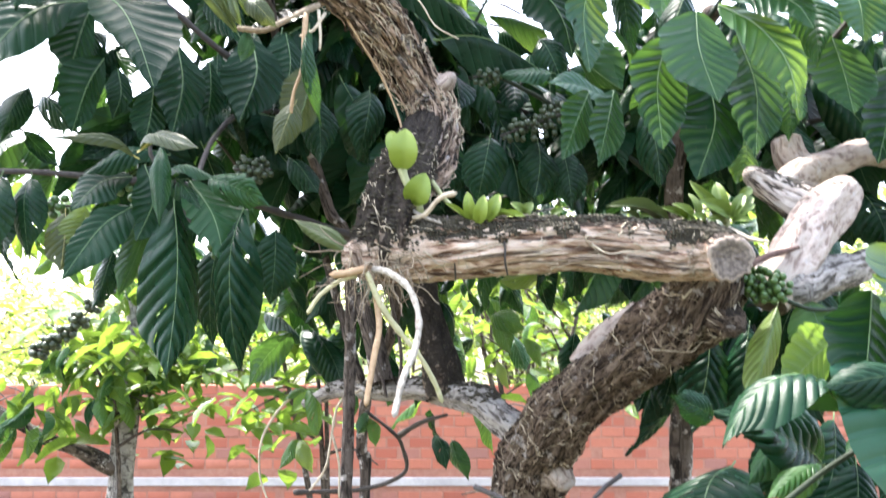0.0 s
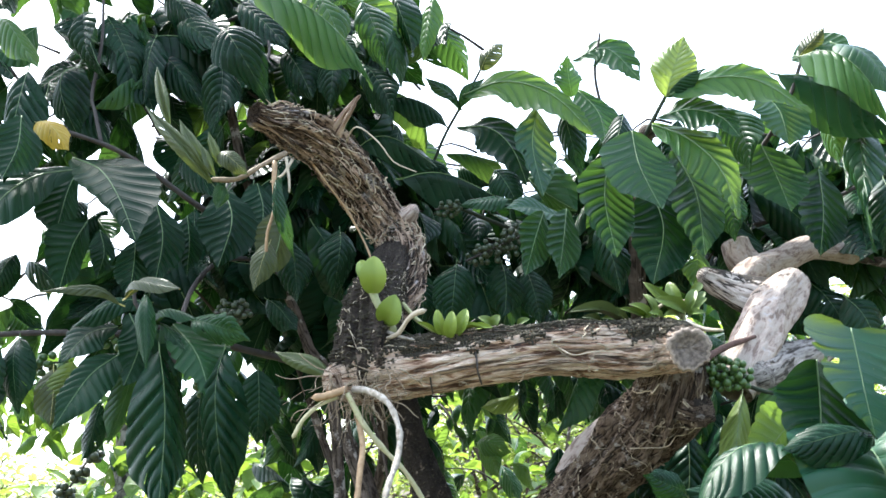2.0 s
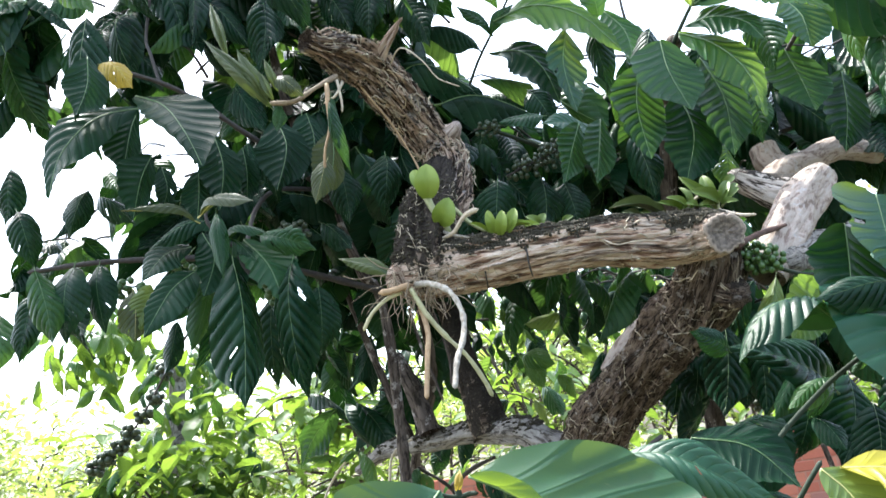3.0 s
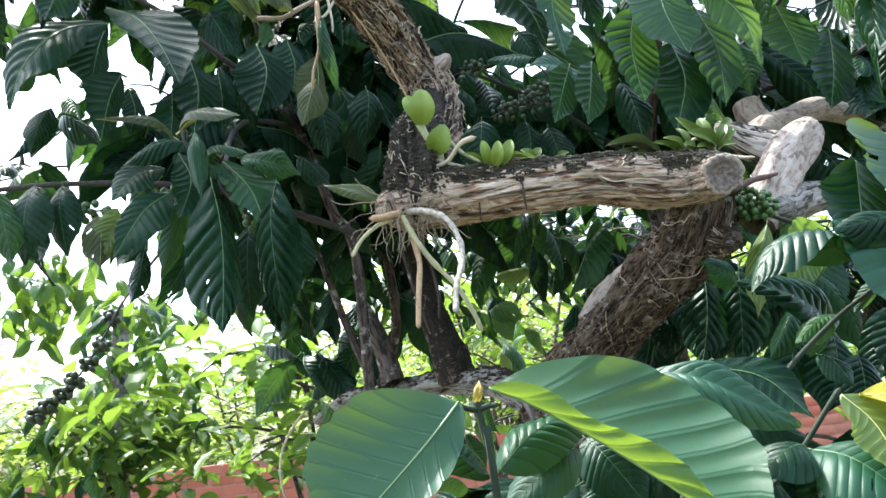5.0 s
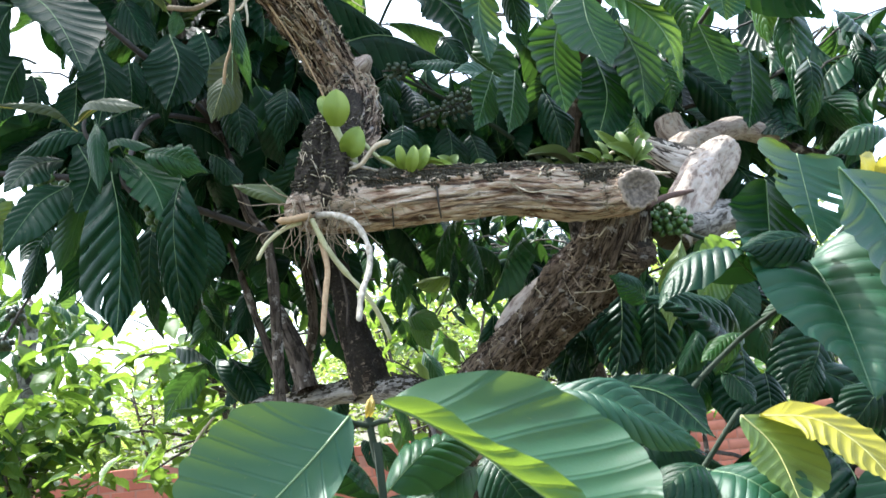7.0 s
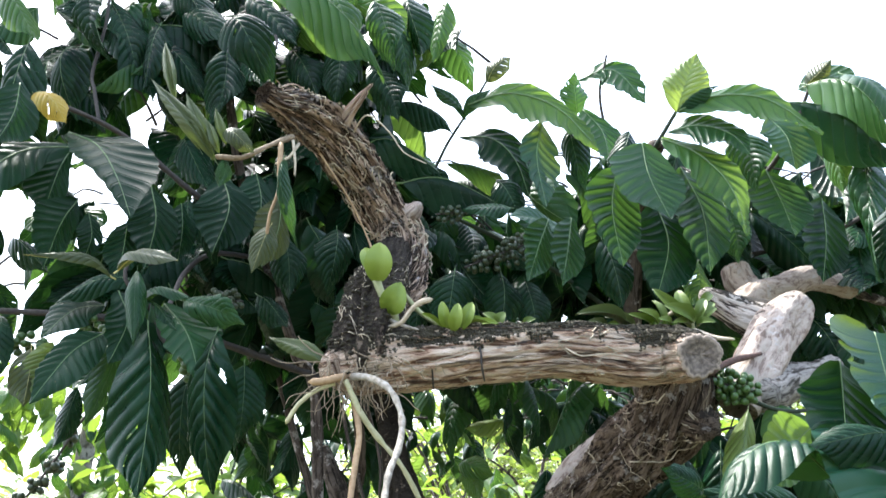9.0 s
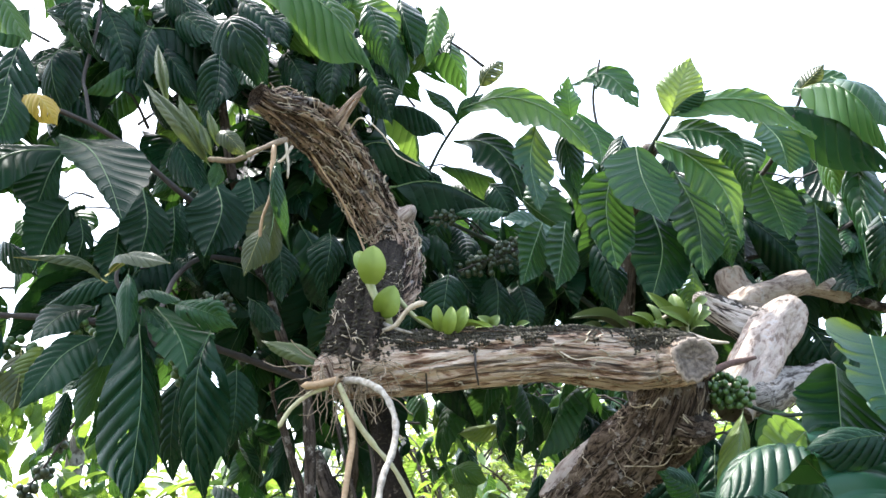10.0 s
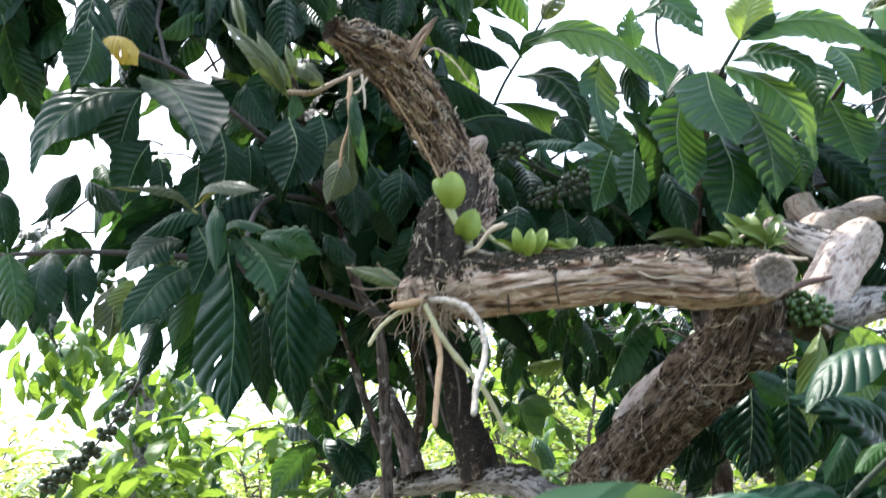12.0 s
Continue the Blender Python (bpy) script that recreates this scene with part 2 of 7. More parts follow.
def cut_wood():
    k = Mat("cut_wood")
    o = k.coord("Object")
    blot = k.noise(o, 60.0, 4.0, 0.65)
    uv = k.coord("UV", (1, 1, 1))
    radial = k.node("VectorMath", i0=uv)
    radial.operation = "LENGTH"
    far = radial.outputs["Value"]
    wob = k.noise(uv, 45.0, 4.0, 0.6)
    ring = k.math("SINE", k.math("ADD", k.math("MULTIPLY", far, 300.0), k.math("MULTIPLY", wob, 9.0)))
    grain = k.noise(uv, 420.0, 4.0, 0.7)
    f = k.math("ADD", k.math("MULTIPLY", ring, 0.04), k.math("ADD", k.math("MULTIPLY", grain, 0.22), k.math("MULTIPLY", wob, 0.78)))
    col = k.ramp(f, (0.36, (0.06, 0.047, 0.038)), (0.5, (0.145, 0.118, 0.098)), (0.64, (0.25, 0.205, 0.17)))
    col = k.mix(k.ramp(blot, (0.45, 0.0), (0.7, 0.6)), col, (0.15, 0.12, 0.10))
    rim = k.ramp(k.math("ADD", far, k.math("MULTIPLY", k.math("SUBTRACT", wob, 0.5), 0.02)), (0.062, 0.0), (0.070, 0.8))
    col = k.mix(rim, col, k.mix(grain, (0.45, 0.37, 0.30), (0.29, 0.23, 0.18)))
    k.bump(f, 0.45, 0.003)
    return k.done(col, 0.9)


def ground_material():
    k = Mat("soil")
    o = k.coord("Object")
    n, g = k.noise(o, 1.3, 5.0), k.noise(o, 34.0, 5.0, 0.7)
    col = k.ramp(g, (0.3, (0.06, 0.045, 0.032)), (0.55, (0.12, 0.09, 0.064)), (0.8, (0.20, 0.155, 0.11)))
    col = k.mix(k.ramp(n, (0.42, 0.0), (0.6, 0.85)), col, k.mix(g, (0.03, 0.05, 0.016), (0.08, 0.11, 0.04)))
    k.bump(g, 0.8, 0.03)
    return k.done(col, 0.95)


def brick_material():
    k = Mat("brick")
    o = k.coord("Object")
    rnd = k.math("FRACT", k.math("ADD", k.node("ObjectInfo").outputs["Random"], k.node("NewGeometry").outputs["Random Per Island"]))
    n = k.noise(o, 30.0, 5.0, 0.65)
    col = k.ramp(rnd, (0.0, (0.33, 0.093, 0.056)), (0.45, (0.40, 0.126, 0.075)), (0.85, (0.43, 0.158, 0.099)), (1.0, (0.27, 0.125, 0.100)))
    col = k.mix(k.ramp(n, (0.45, 0.0), (0.78, 0.5)), col, (0.30, 0.11, 0.075))
    k.bump(n, 0.5, 0.006)
    return k.done(col, 0.9)


CUT = cut_wood()
SOIL = ground_material()
BRICK = brick_material()
MORTAR = plain("mortar", (0.30, 0.125, 0.085), (0.38, 0.19, 0.135), 0.95, 25, 0.6, 0.004)
CONCRETE = plain("concrete", (0.40, 0.37, 0.36), (0.52, 0.49, 0.47), 0.92, 14, 0.5, 0.004)


# ---- builders ----
def thing(name, place, label, category, group="", kind=""):
    ob = new(name)
    ob.location = place
    ob.empty_display_size = 0.05
    return tagged(ob, label, category, group, kind)


def under(ob, parent):
    """Makes ob a part of parent; its mesh is given in world places."""
    ob.parent = parent
    at = Vector()
    p = parent
    while p is not None:
        at += p.location
        p = p.parent
    ob.location = -at
    return ob


def mesh_of(name, verts, faces, mats, uvs=None, slots=None, smooth=True):
    me = bpy.data.meshes.new(name)
    me.from_pydata(verts, [], faces)
    for m in mats if isinstance(mats, (list, tuple)) else [mats]:
        me.materials.append(m)
    if uvs is not None:
        layer = me.uv_layers.new(name="UVMap")
        idx = np.empty(len(me.loops), dtype=np.int64)
        me.loops.foreach_get("vertex_index", idx)
        layer.data.foreach_set("uv", np.asarray(uvs, dtype=np.float32)[idx].ravel())
    if slots is not None:
        me.polygons.foreach_set("material_index", np.asarray(slots, dtype=np.int32))
    me.polygons.foreach_set("use_smooth", np.full(len(me.polygons), smooth))
    me.update()
    return me


def spline(pts, step):
    """Catmull-Rom through points of any width, about step apart."""
    p = np.asarray(pts, dtype=float)
    p = np.vstack([2 * p[0] - p[1], p, 2 * p[-1] - p[-2]])
    out = []
    for i in range(1, len(p) - 2):
        n = max(2, int(np.linalg.norm(p[i + 1, :3] - p[i, :3]) / step))
        t = np.linspace(0, 1, n, endpoint=False)[:, None]
        a, b, c, d = p[i - 1], p[i], p[i + 1], p[i + 2]
        out.append(0.5 * (2 * b + (c - a) * t + (2 * a - 5 * b + 4 * c - d) * t ** 2 + (3 * b - a - 3 * c + d) * t ** 3))
    out.append(p[-2][None])
    return np.vstack(out)


def frames_along(c):
    """Tangent and two side vectors along a line of centres."""
    tan = np.gradient(c, axis=0)
    tan /= np.linalg.norm(tan, axis=1)[:, None] + 1e-12
    ref = np.array((0, 0, 1.0)) if abs(tan[0, 2]) < 0.8 else np.array((0, -1.0, 0))
    s = ref - tan[0] * ref.dot(tan[0])
    sides = []
    for t in tan:
        s = s - t * s.dot(t)
        s /= np.linalg.norm(s)
        sides.append(s.copy())
    sides = np.array(sides)
    return tan, sides, np.cross(tan, sides)


class Limb:
    """A stout limb as a displaced skin round a curved axis, with a cut or rounded end."""

    def __init__(self, name, pts, mat, parent, seg=48, step=0.006, knots=0.16, ridges=0.07, end="cut", end_mat=None, seed=0, label="", start="open"):
        c = spline(pts, step)
        self.c, self.r = c[:, :3], c[:, 3]
        self.tan, self.a, self.b = frames_along(self.c)
        self.seg, self.seed = seg, seed
        s = np.concatenate([[0], np.cumsum(np.linalg.norm(np.diff(self.c, axis=0), axis=1))])
        self.s = s
        th = np.linspace(0, 2 * np.pi, seg, endpoint=False)
        rad = np.empty((len(s), seg))
        for i in range(len(s)):
            r = self.r[i]
            for j in range(seg):
                ca, sa = math.cos(th[j]), math.sin(th[j])
                low = noise.noise((ca * 1.3 + seed * 3.1, sa * 1.3, s[i] * 9))
                tw = th[j] + 2.2 * s[i]
                rid = noise.noise((math.cos(tw) * 4.5 + seed, math.sin(tw) * 4.5, s[i] * 7))
                fine = noise.noise((math.cos(tw) * 11 + seed, math.sin(tw) * 11, s[i] * 26))
                strip = noise.noise((math.cos(tw) * 24 + seed, math.sin(tw) * 24, s[i] * 14))
                rad[i, j] = r * (1 + knots * low + ridges * (1.3 * rid - 0.7 * abs(fine) + 0.55 * strip))
        self.rad = rad
        ring = self.a[:, None, :] * np.cos(th)[None, :, None] + self.b[:, None, :] * np.sin(th)[None, :, None]
        v = (self.c[:, None, :] + ring * rad[:, :, None]).reshape(-1, 3)
        uv = np.stack(np.meshgrid(np.abs(np.linspace(-1, 1, seg)) * np.pi * self.r.mean(), s), -1).reshape(-1, 2)
        n, faces, slots = len(s), [], []
        for i in range(n - 1):
            for j in range(seg):
                k = (j + 1) % seg
                faces.append((i * seg + j, i * seg + k, (i + 1) * seg + k, (i + 1) * seg + j))
        slots = [0] * len(faces)
        verts, uvs = [v], [uv]
        count = len(v)
        for which, i0, sign in (("end", n - 1, 1), ("start", 0, -1)):
            how = end if which == "end" else start
            if how == "open":
                continue
            base = i0 * seg
            prev = base
            rings = ((0.9, 0.004), (0.55, -0.003), (0.2, -0.006)) if how == "cut" else ((0.35, -0.03),) if how == "hollow" else ((0.85, 0.35), (0.55, 0.62), (0.2, 0.75))
            for q, (f, lift) in enumerate(rings):
                up = lift if how != "round" else lift * self.r[i0]
                wob = np.array([noise.noise((math.cos(x) * 2, math.sin(x) * 2, seed + q)) for x in th])
                rr = v[base:base + seg] - self.c[i0]
                nv = self.c[i0] + rr * f * (1 + 0.06 * wob)[:, None] + self.tan[i0] * sign * (up + 0.003 * wob)[:, None]
                verts.append(nv)
                uvs.append(np.stack([np.cos(th) * f * 0.08, np.sin(th) * f * 0.08], -1))
                for j in range(seg):
                    k = (j + 1) % seg
                    quad = (prev + j, prev + k, count + k, count + j)
                    faces.append(quad if sign > 0 else quad[::-1])
                    slots.append(0 if how == "round" else 1)
                prev = count
                count += seg
            tip = self.c[i0] + self.tan[i0] * sign * (rings[-1][1] if how != "round" else 0.8 * self.r[i0])
            verts.append(tip[None])
            uvs.append(np.zeros((1, 2)))
            for j in range(seg):
                k = (j + 1) % seg
                tri = (prev + j, prev + k, count)
                faces.append(tri if sign > 0 else tri[::-1])
                slots.append(0 if how == "round" else 1)
            count += 1
        me = mesh_of(name, np.vstack(verts).tolist(), faces, [mat, end_mat or CUT], np.vstack(uvs), slots)
        self.ob = under(new(name, me), parent)
        if label:
            tagged(self.ob, label)

    def at(self, f, theta, lift=0.0):
        """A place on the skin: f from 0 to 1 along it, theta round it."""
        x = min(max(f, 0.0), 0.9999) * (len(self.s) - 1)
        i = int(x)
        j = int((theta / (2 * math.pi)) % 1 * self.seg) % self.seg
        r = self.rad[i, j] + lift
        return self.c[i] + (self.a[i] * math.cos(theta) + self.b[i] * math.sin(theta)) * r


def tube_data(pts, r0, r1, sides=7, step=0.012, wobble=0.0, seed=0, point=True):
    p = spline(pts, step)[:, :3]
    n = len(p)
    tan, a, b = frames_along(p)
    f = np.linspace(0, 1, n)
    r = r0 + (r1 - r0) * f
    if wobble:
        r = r * (1 + wobble * np.array([noise.noise((k * 0.35, seed * 7.3, 0)) for k in range(n)]))
    th = np.linspace(0, 2 * np.pi, sides, endpoint=False)
    ring = a[:, None, :] * np.cos(th)[None, :, None] + b[:, None, :] * np.sin(th)[None, :, None]
    v = (p[:, None, :] + ring * r[:, None, None]).reshape(-1, 3)
    uv = np.stack(np.meshgrid(np.linspace(0, 1, sides) * 0.05, f * n * step), -1).reshape(-1, 2)
    faces = [(i * sides + j, i * sides + (j + 1) % sides, (i + 1) * sides + (j + 1) % sides, (i + 1) * sides + j) for i in range(n - 1) for j in range(sides)]
    v = np.vstack([v, p[:1] - tan[:1] * r0 * 0.3, p[-1:] + tan[-1:] * r1 * (1.5 if point else 0.3)])
    uv = np.vstack([uv, uv[:1], uv[-1:]])
    faces += [((j + 1) % sides, j, n * sides) for j in range(sides)]
    faces += [((n - 1) * sides + j, (n - 1) * sides + (j + 1) % sides, n * sides + 1) for j in range(sides)]
    return v, faces, uv


def tube(name, parent, mat, r0, r1, *pts, sides=8, step=0.012, wobble=0.0, seed=0, label=""):
    v, f, uv = tube_data(pts, r0, r1, sides, step, wobble, seed)
    ob = under(new(name, mesh_of(name, v.tolist(), f, mat, uv)), parent)
    return tagged(ob, label) if label else ob


def joined(name, parent, mat, pieces, label="", kind="stuff"):
    """Many small tubes or leaves joined into one uncounted part."""
    vs, fs, us, n = [], [], [], 0
    for v, f, uv in pieces:
        vs.append(v)
        us.append(uv)
        fs += [tuple(i + n for i in q) for q in f]
        n += len(v)
    ob = under(new(name, mesh_of(name, np.vstack(vs).tolist(), fs, mat, np.vstack(us))), parent)
    return tagged(ob, label, kind=kind)


# Blade forms: arch, fold, edge wave, side curve, twist, torn, quilting
FORMS = {
    "a": (0.10, 0.06, 0.020, 0.00, 0.0, 0, 0.024), "b": (0.17, 0.04, 0.026, 0.03, 0.12, 0, 0.022), "c": (0.24, 0.02, 0.022, 0.0, 0.1, 0, 0.036),
    "d": (0.18, -0.34, 0.022, -0.03, -0.1, 0, 0.026), "e": (0.09, 0.55, 0.018, 0.02, 0.1, 0, 0.028),
    "g": (0.06, 0.08, 0.035, 0.02, 0.2, 1, 0.016), "h": (0.18, -0.14, 0.030, -0.06, -0.5, 0, 0.022),
    "s": (0.11, 0.14, 0.020, 0.03, 0.1, 0, 0.003), "t": (0.10, 0.34, 0.024, 0.0, 0.15, 0, 0.008),
    "q": (0.06, 0.20, 0.030, 0.06, 0.3, 0, 0.021), "r": (0.12, -0.26, 0.024, 0.21, 0.15, 0, 0.024),
    "w": (0.05, 0.16, 0.022, 0.05, 0.2, 0, 0.042), "o": (0.06, 0.50, 0.004, 0.05, 0.2, 0, 0.0),
}
VARIANT = {"s": 1, "t": 1, "o": 1}
BLADES, RAW = {}, {}


def blade_mesh(form, mat, per=8, nv=8, variant=0, lobes=10):
    """A coffee leaf one long and one wide: the rows of its mesh follow the side veins, with a raised panel between each two."""
    key = (form, mat.name, per, variant)
    if key in BLADES:
        return BLADES[key]
    arch, fold, wave, side, twist, torn, quilt = FORMS[form]
    rng = random.Random(form + str(variant))
    ph = rng.random() * 6
    arch *= (0.7, 1.0, 1.35, 0.4, 1.6, 1.1)[variant]
    twist += (-0.25, 0.0, 0.25, 0.7, -0.6, 0.1)[variant]
    side += (-0.02, 0.0, 0.02, 0.06, -0.05, 0.03)[variant]
    fold += (0.0, 0.1, -0.1, 0.25, 0.0, -0.3)[variant]
    curl = (0.0, 0.05, 0.0, 0.10, 0.16, -0.05)[variant]
    lobes += (0, 1, -1, 1, 0, -1)[variant]
    nu = per * lobes
    sag = rng.uniform(0.0, 0.09)
    verts, uvs, faces, slots = [], [], [], []

    def mid(u):
        return (u, side * 4 * u * (1 - u), arch * 4 * u * (1 - u) + sag * math.sin(2 * math.pi * u) * 0.5 - curl * max(0, u - 0.6) ** 2 * 6)

    def half_at(u):
        if not 0 < u < 1:
            return 0.003
        full = 0.70 if form in "bst" else 0.82
        body = 0.5 * math.sin(math.pi * u ** 0.90) ** full * (1 - 0.55 * max(0, (u - 0.74) / 0.26) ** 0.9)
        return max(0.003, body * (1 + 0.03 * math.sin(u * 13 + ph)))

    for i in range(nu + 1):
        u = i / nu
        s = (i % per) / per
        ridge = 1 - (2 * s - 1) ** 2
        taper = min(1, u * 7) * min(1, (1 - u) * 2.6)
        for j in range(nv + 1):
            w = 2 * j / nv - 1
            aw = abs(w)
            x = u + (0.19 * aw + 0.04 * w * w) * taper
            x0, y0, z0 = mid(x)
            half = half_at(x) * (1 + 0.055 * (ridge - 0.6) * taper)
            if torn:
                half *= 1 - 0.30 * max(0, noise.noise((u * 7, ph, 0)) - 0.02) / 0.4
                half *= 1 - 0.35 * max(0, noise.noise((u * 9, 4 + (w > 0), ph)))
            lift = fold
            y = w * half
            tw = twist * (x - 0.4)
            uneven = 0.75 + 0.5 * noise.noise((u * lobes * 0.7 + ph, 3.0 * (w > 0), 1.0))
            z = lift * abs(y) * (1 - 0.5 * aw)
            z += 1.1 * quilt * uneven * (ridge - 0.55) * taper ** 0.5 * min(1, aw * 5) * (1 - 0.3 * aw ** 4)
            z += wave * w * w * math.sin(x * 11 + ph + (1.7 if w > 0 else 0)) * 1.3
            z -= 0.16 * w * w * half * 2
            cy, sy = math.cos(tw), math.sin(tw)
            verts.append((x0, y0 + y * cy - z * sy, z0 + y * sy + z * cy))
            uvs.append((u * lobes / 10, w))
    row = nv + 1
    holes = {(rng.randrange(12, nu - 10), rng.choice((1, 2, nv - 3, nv - 2))) for _ in range((0, 1, 4, 0, 3, 2)[variant])} if per > 5 else set()
    for i in range(nu):
        for j in range(nv):
            if torn and noise.noise((i * 0.18, j * 0.9, ph)) > 0.50 and 0.15 < i / nu < 0.9 and j not in (nv // 2 - 1, nv // 2):
                continue
            if (i, j) in holes:
                continue
            faces.append((i * row + j, (i + 1) * row + j, (i + 1) * row + j + 1, i * row + j + 1))
            slots.append(0)
    rib = [(-0.075, 0, -0.012 - 0.05 * arch), (-0.03, 0, -0.006)] + [(mid(q)[0], mid(q)[1], mid(q)[2] - 0.002) for q in (0.02, 0.15, 0.3, 0.45, 0.6, 0.75, 0.9, 0.985)]
    v, f, uv = tube_data(rib, 0.0105, 0.003, 5, 0.07)
    n = len(verts)
    verts += v.tolist()
    uvs += [(0.5, 0.5)] * len(v)
    faces += [tuple(a + n for a in q) for q in f]
    slots += [1] * len(f)
    rib_mat = MIDRIB_YELLOW if mat in (LEAF_YELLOW, LEAF_OLD) else MIDRIB
    BLADES[key] = mesh_of("leaf", verts, faces, [mat, rib_mat], uvs, slots)
    RAW[key] = (np.array(verts), np.array(uvs), faces, slots)
    return BLADES[key]


def blade_matrix(base, tip, width, normal):
    base, tip = Vector(base), Vector(tip)
    x = tip - base
    length = x.length
    x.normalize()
    z = Vector(normal)
    z = (z - x * z.dot(x)).normalized()
    y = z.cross(x)
    m = Matrix((x, y, z)).transposed().to_4x4()
    return Matrix.Translation(base) @ m @ Matrix.Diagonal((length, width, length, 1))


def leaf(plant, base, tip, width, normal, form, mat, label=""):
    """One leaf of a plant from its stalk to its tip; normal is the way its upper face looks."""
    ob = new("leaf", blade_mesh(form, mat, variant=VARIANT.get(form, len(plant.children) % 6)))
    ob.parent = plant
    ob.matrix_basis = Matrix.Translation(-plant.location) @ blade_matrix(base, tip, width, normal)
    return tagged(ob, label) if label else ob


def grown_leaf(plant, rib, left, right, mat, label="", lead=0.9, full=0.85, quilt=0.010, wave=0.02, eaten=0, lobes=10, per=8, nv=10):
    """A large leaf on a bent midrib, each half turned its own way: left and right are places on its two edges where it is widest."""
    line = spline(rib, 0.004)
    s = np.concatenate([[0], np.cumsum(np.linalg.norm(np.diff(line, axis=0), axis=1))])
    s, size = s / s[-1], s[-1]
    peak = 0.5 ** (1 / lead)
    rng = random.Random(str(rib))
    ph = rng.random() * 6

    def at(u):
        return Vector([float(np.interp(u, s, line[:, q])) for q in range(3)])

    def half_at(u):
        u = min(0.999, max(0.001, u))
        return max(0.012, math.sin(math.pi * u ** lead) ** full * (1 - 0.5 * max(0, (u - 0.74) / 0.26) ** 0.9) * (1 + 0.025 * math.sin(u * 13 + ph)))

    spread = (Vector(left) - at(peak), Vector(right) - at(peak))
    origin = Vector(rib[0])
    verts, uvs, faces = [], [], []
    nu = per * lobes
    for i in range(nu + 1):
        u = i / nu
        ridge = 1 - (2 * (i % per) / per - 1) ** 2
        taper = min(1, u * 7) * min(1, (1 - u) * 2.6)
        for j in range(nv + 1):
            w = 2 * j / nv - 1
            aw = abs(w)
            x = min(1.0, u + (0.15 * aw + 0.03 * w * w) * taper)
            along = (at(min(1, x + 0.02)) - at(max(0, x - 0.02))).normalized()
            way = spread[0 if w < 0 else 1]
            wide = way.length
            way = (way - along * way.dot(along)).normalized()
            up = (along.cross(way) if w > 0 else way.cross(along)).normalized()
            half = half_at(x) * wide * (1 + 0.05 * (ridge - 0.6) * taper)
            if eaten:
                half *= 1 - 0.45 * max(0, noise.noise((u * 8, 4 + 3 * (w > 0), ph)) - 0.05)
            uneven = 0.75 + 0.5 * noise.noise((u * lobes * 0.7 + ph, 3.0 * (w > 0), 1.0))
            z = size * (1.35 * quilt * uneven * (ridge - 0.55) * taper ** 0.5 * min(1, aw * 5) + wave * w * w * math.sin(x * 12 + ph + (1.7 if w > 0 else 0)))
            z += 0.16 * half * (aw - aw * aw) * 2
            verts.append(tuple(at(x) + way * (aw * half) + up * z - origin))
            uvs.append((u * lobes / 10, w))
    row = nv + 1
    gaps = [(rng.uniform(0.25, 0.75) * nu, rng.choice((1.5, 2.5, nv - 2.5, nv - 1.5)), rng.uniform(2, 5), rng.uniform(0.6, 1.2)) for _ in range(eaten)]
    for i in range(nu):
        for j in range(nv):
            if not any(((i - a) / c) ** 2 + ((j - b) / d) ** 2 < 1 for a, b, c, d in gaps):
                faces.append((i * row + j, i * row + j + 1, (i + 1) * row + j + 1, (i + 1) * row + j))
    slots = [0] * len(faces)
    v, f, _uv = tube_data([tuple(at(q) - origin) for q in (0, 0.12, 0.25, 0.4, 0.55, 0.7, 0.85, 0.98)], 0.0065 * size, 0.002 * size, 6, 0.01)
    n = len(verts)
    verts += v.tolist()
    uvs += [(0.5, 0.5)] * len(v)
    faces += [tuple(a + n for a in q) for q in f]
    slots += [1] * len(f)
    ob = new("leaf", mesh_of("leaf", verts, faces, [mat, MIDRIB_YELLOW if mat in (LEAF_LIME, LEAF_YOUNG) else MIDRIB], uvs, slots))
    ob.parent = plant
    ob.matrix_basis = Matrix.Translation(origin - plant.location)
    return tagged(ob, label) if label else ob


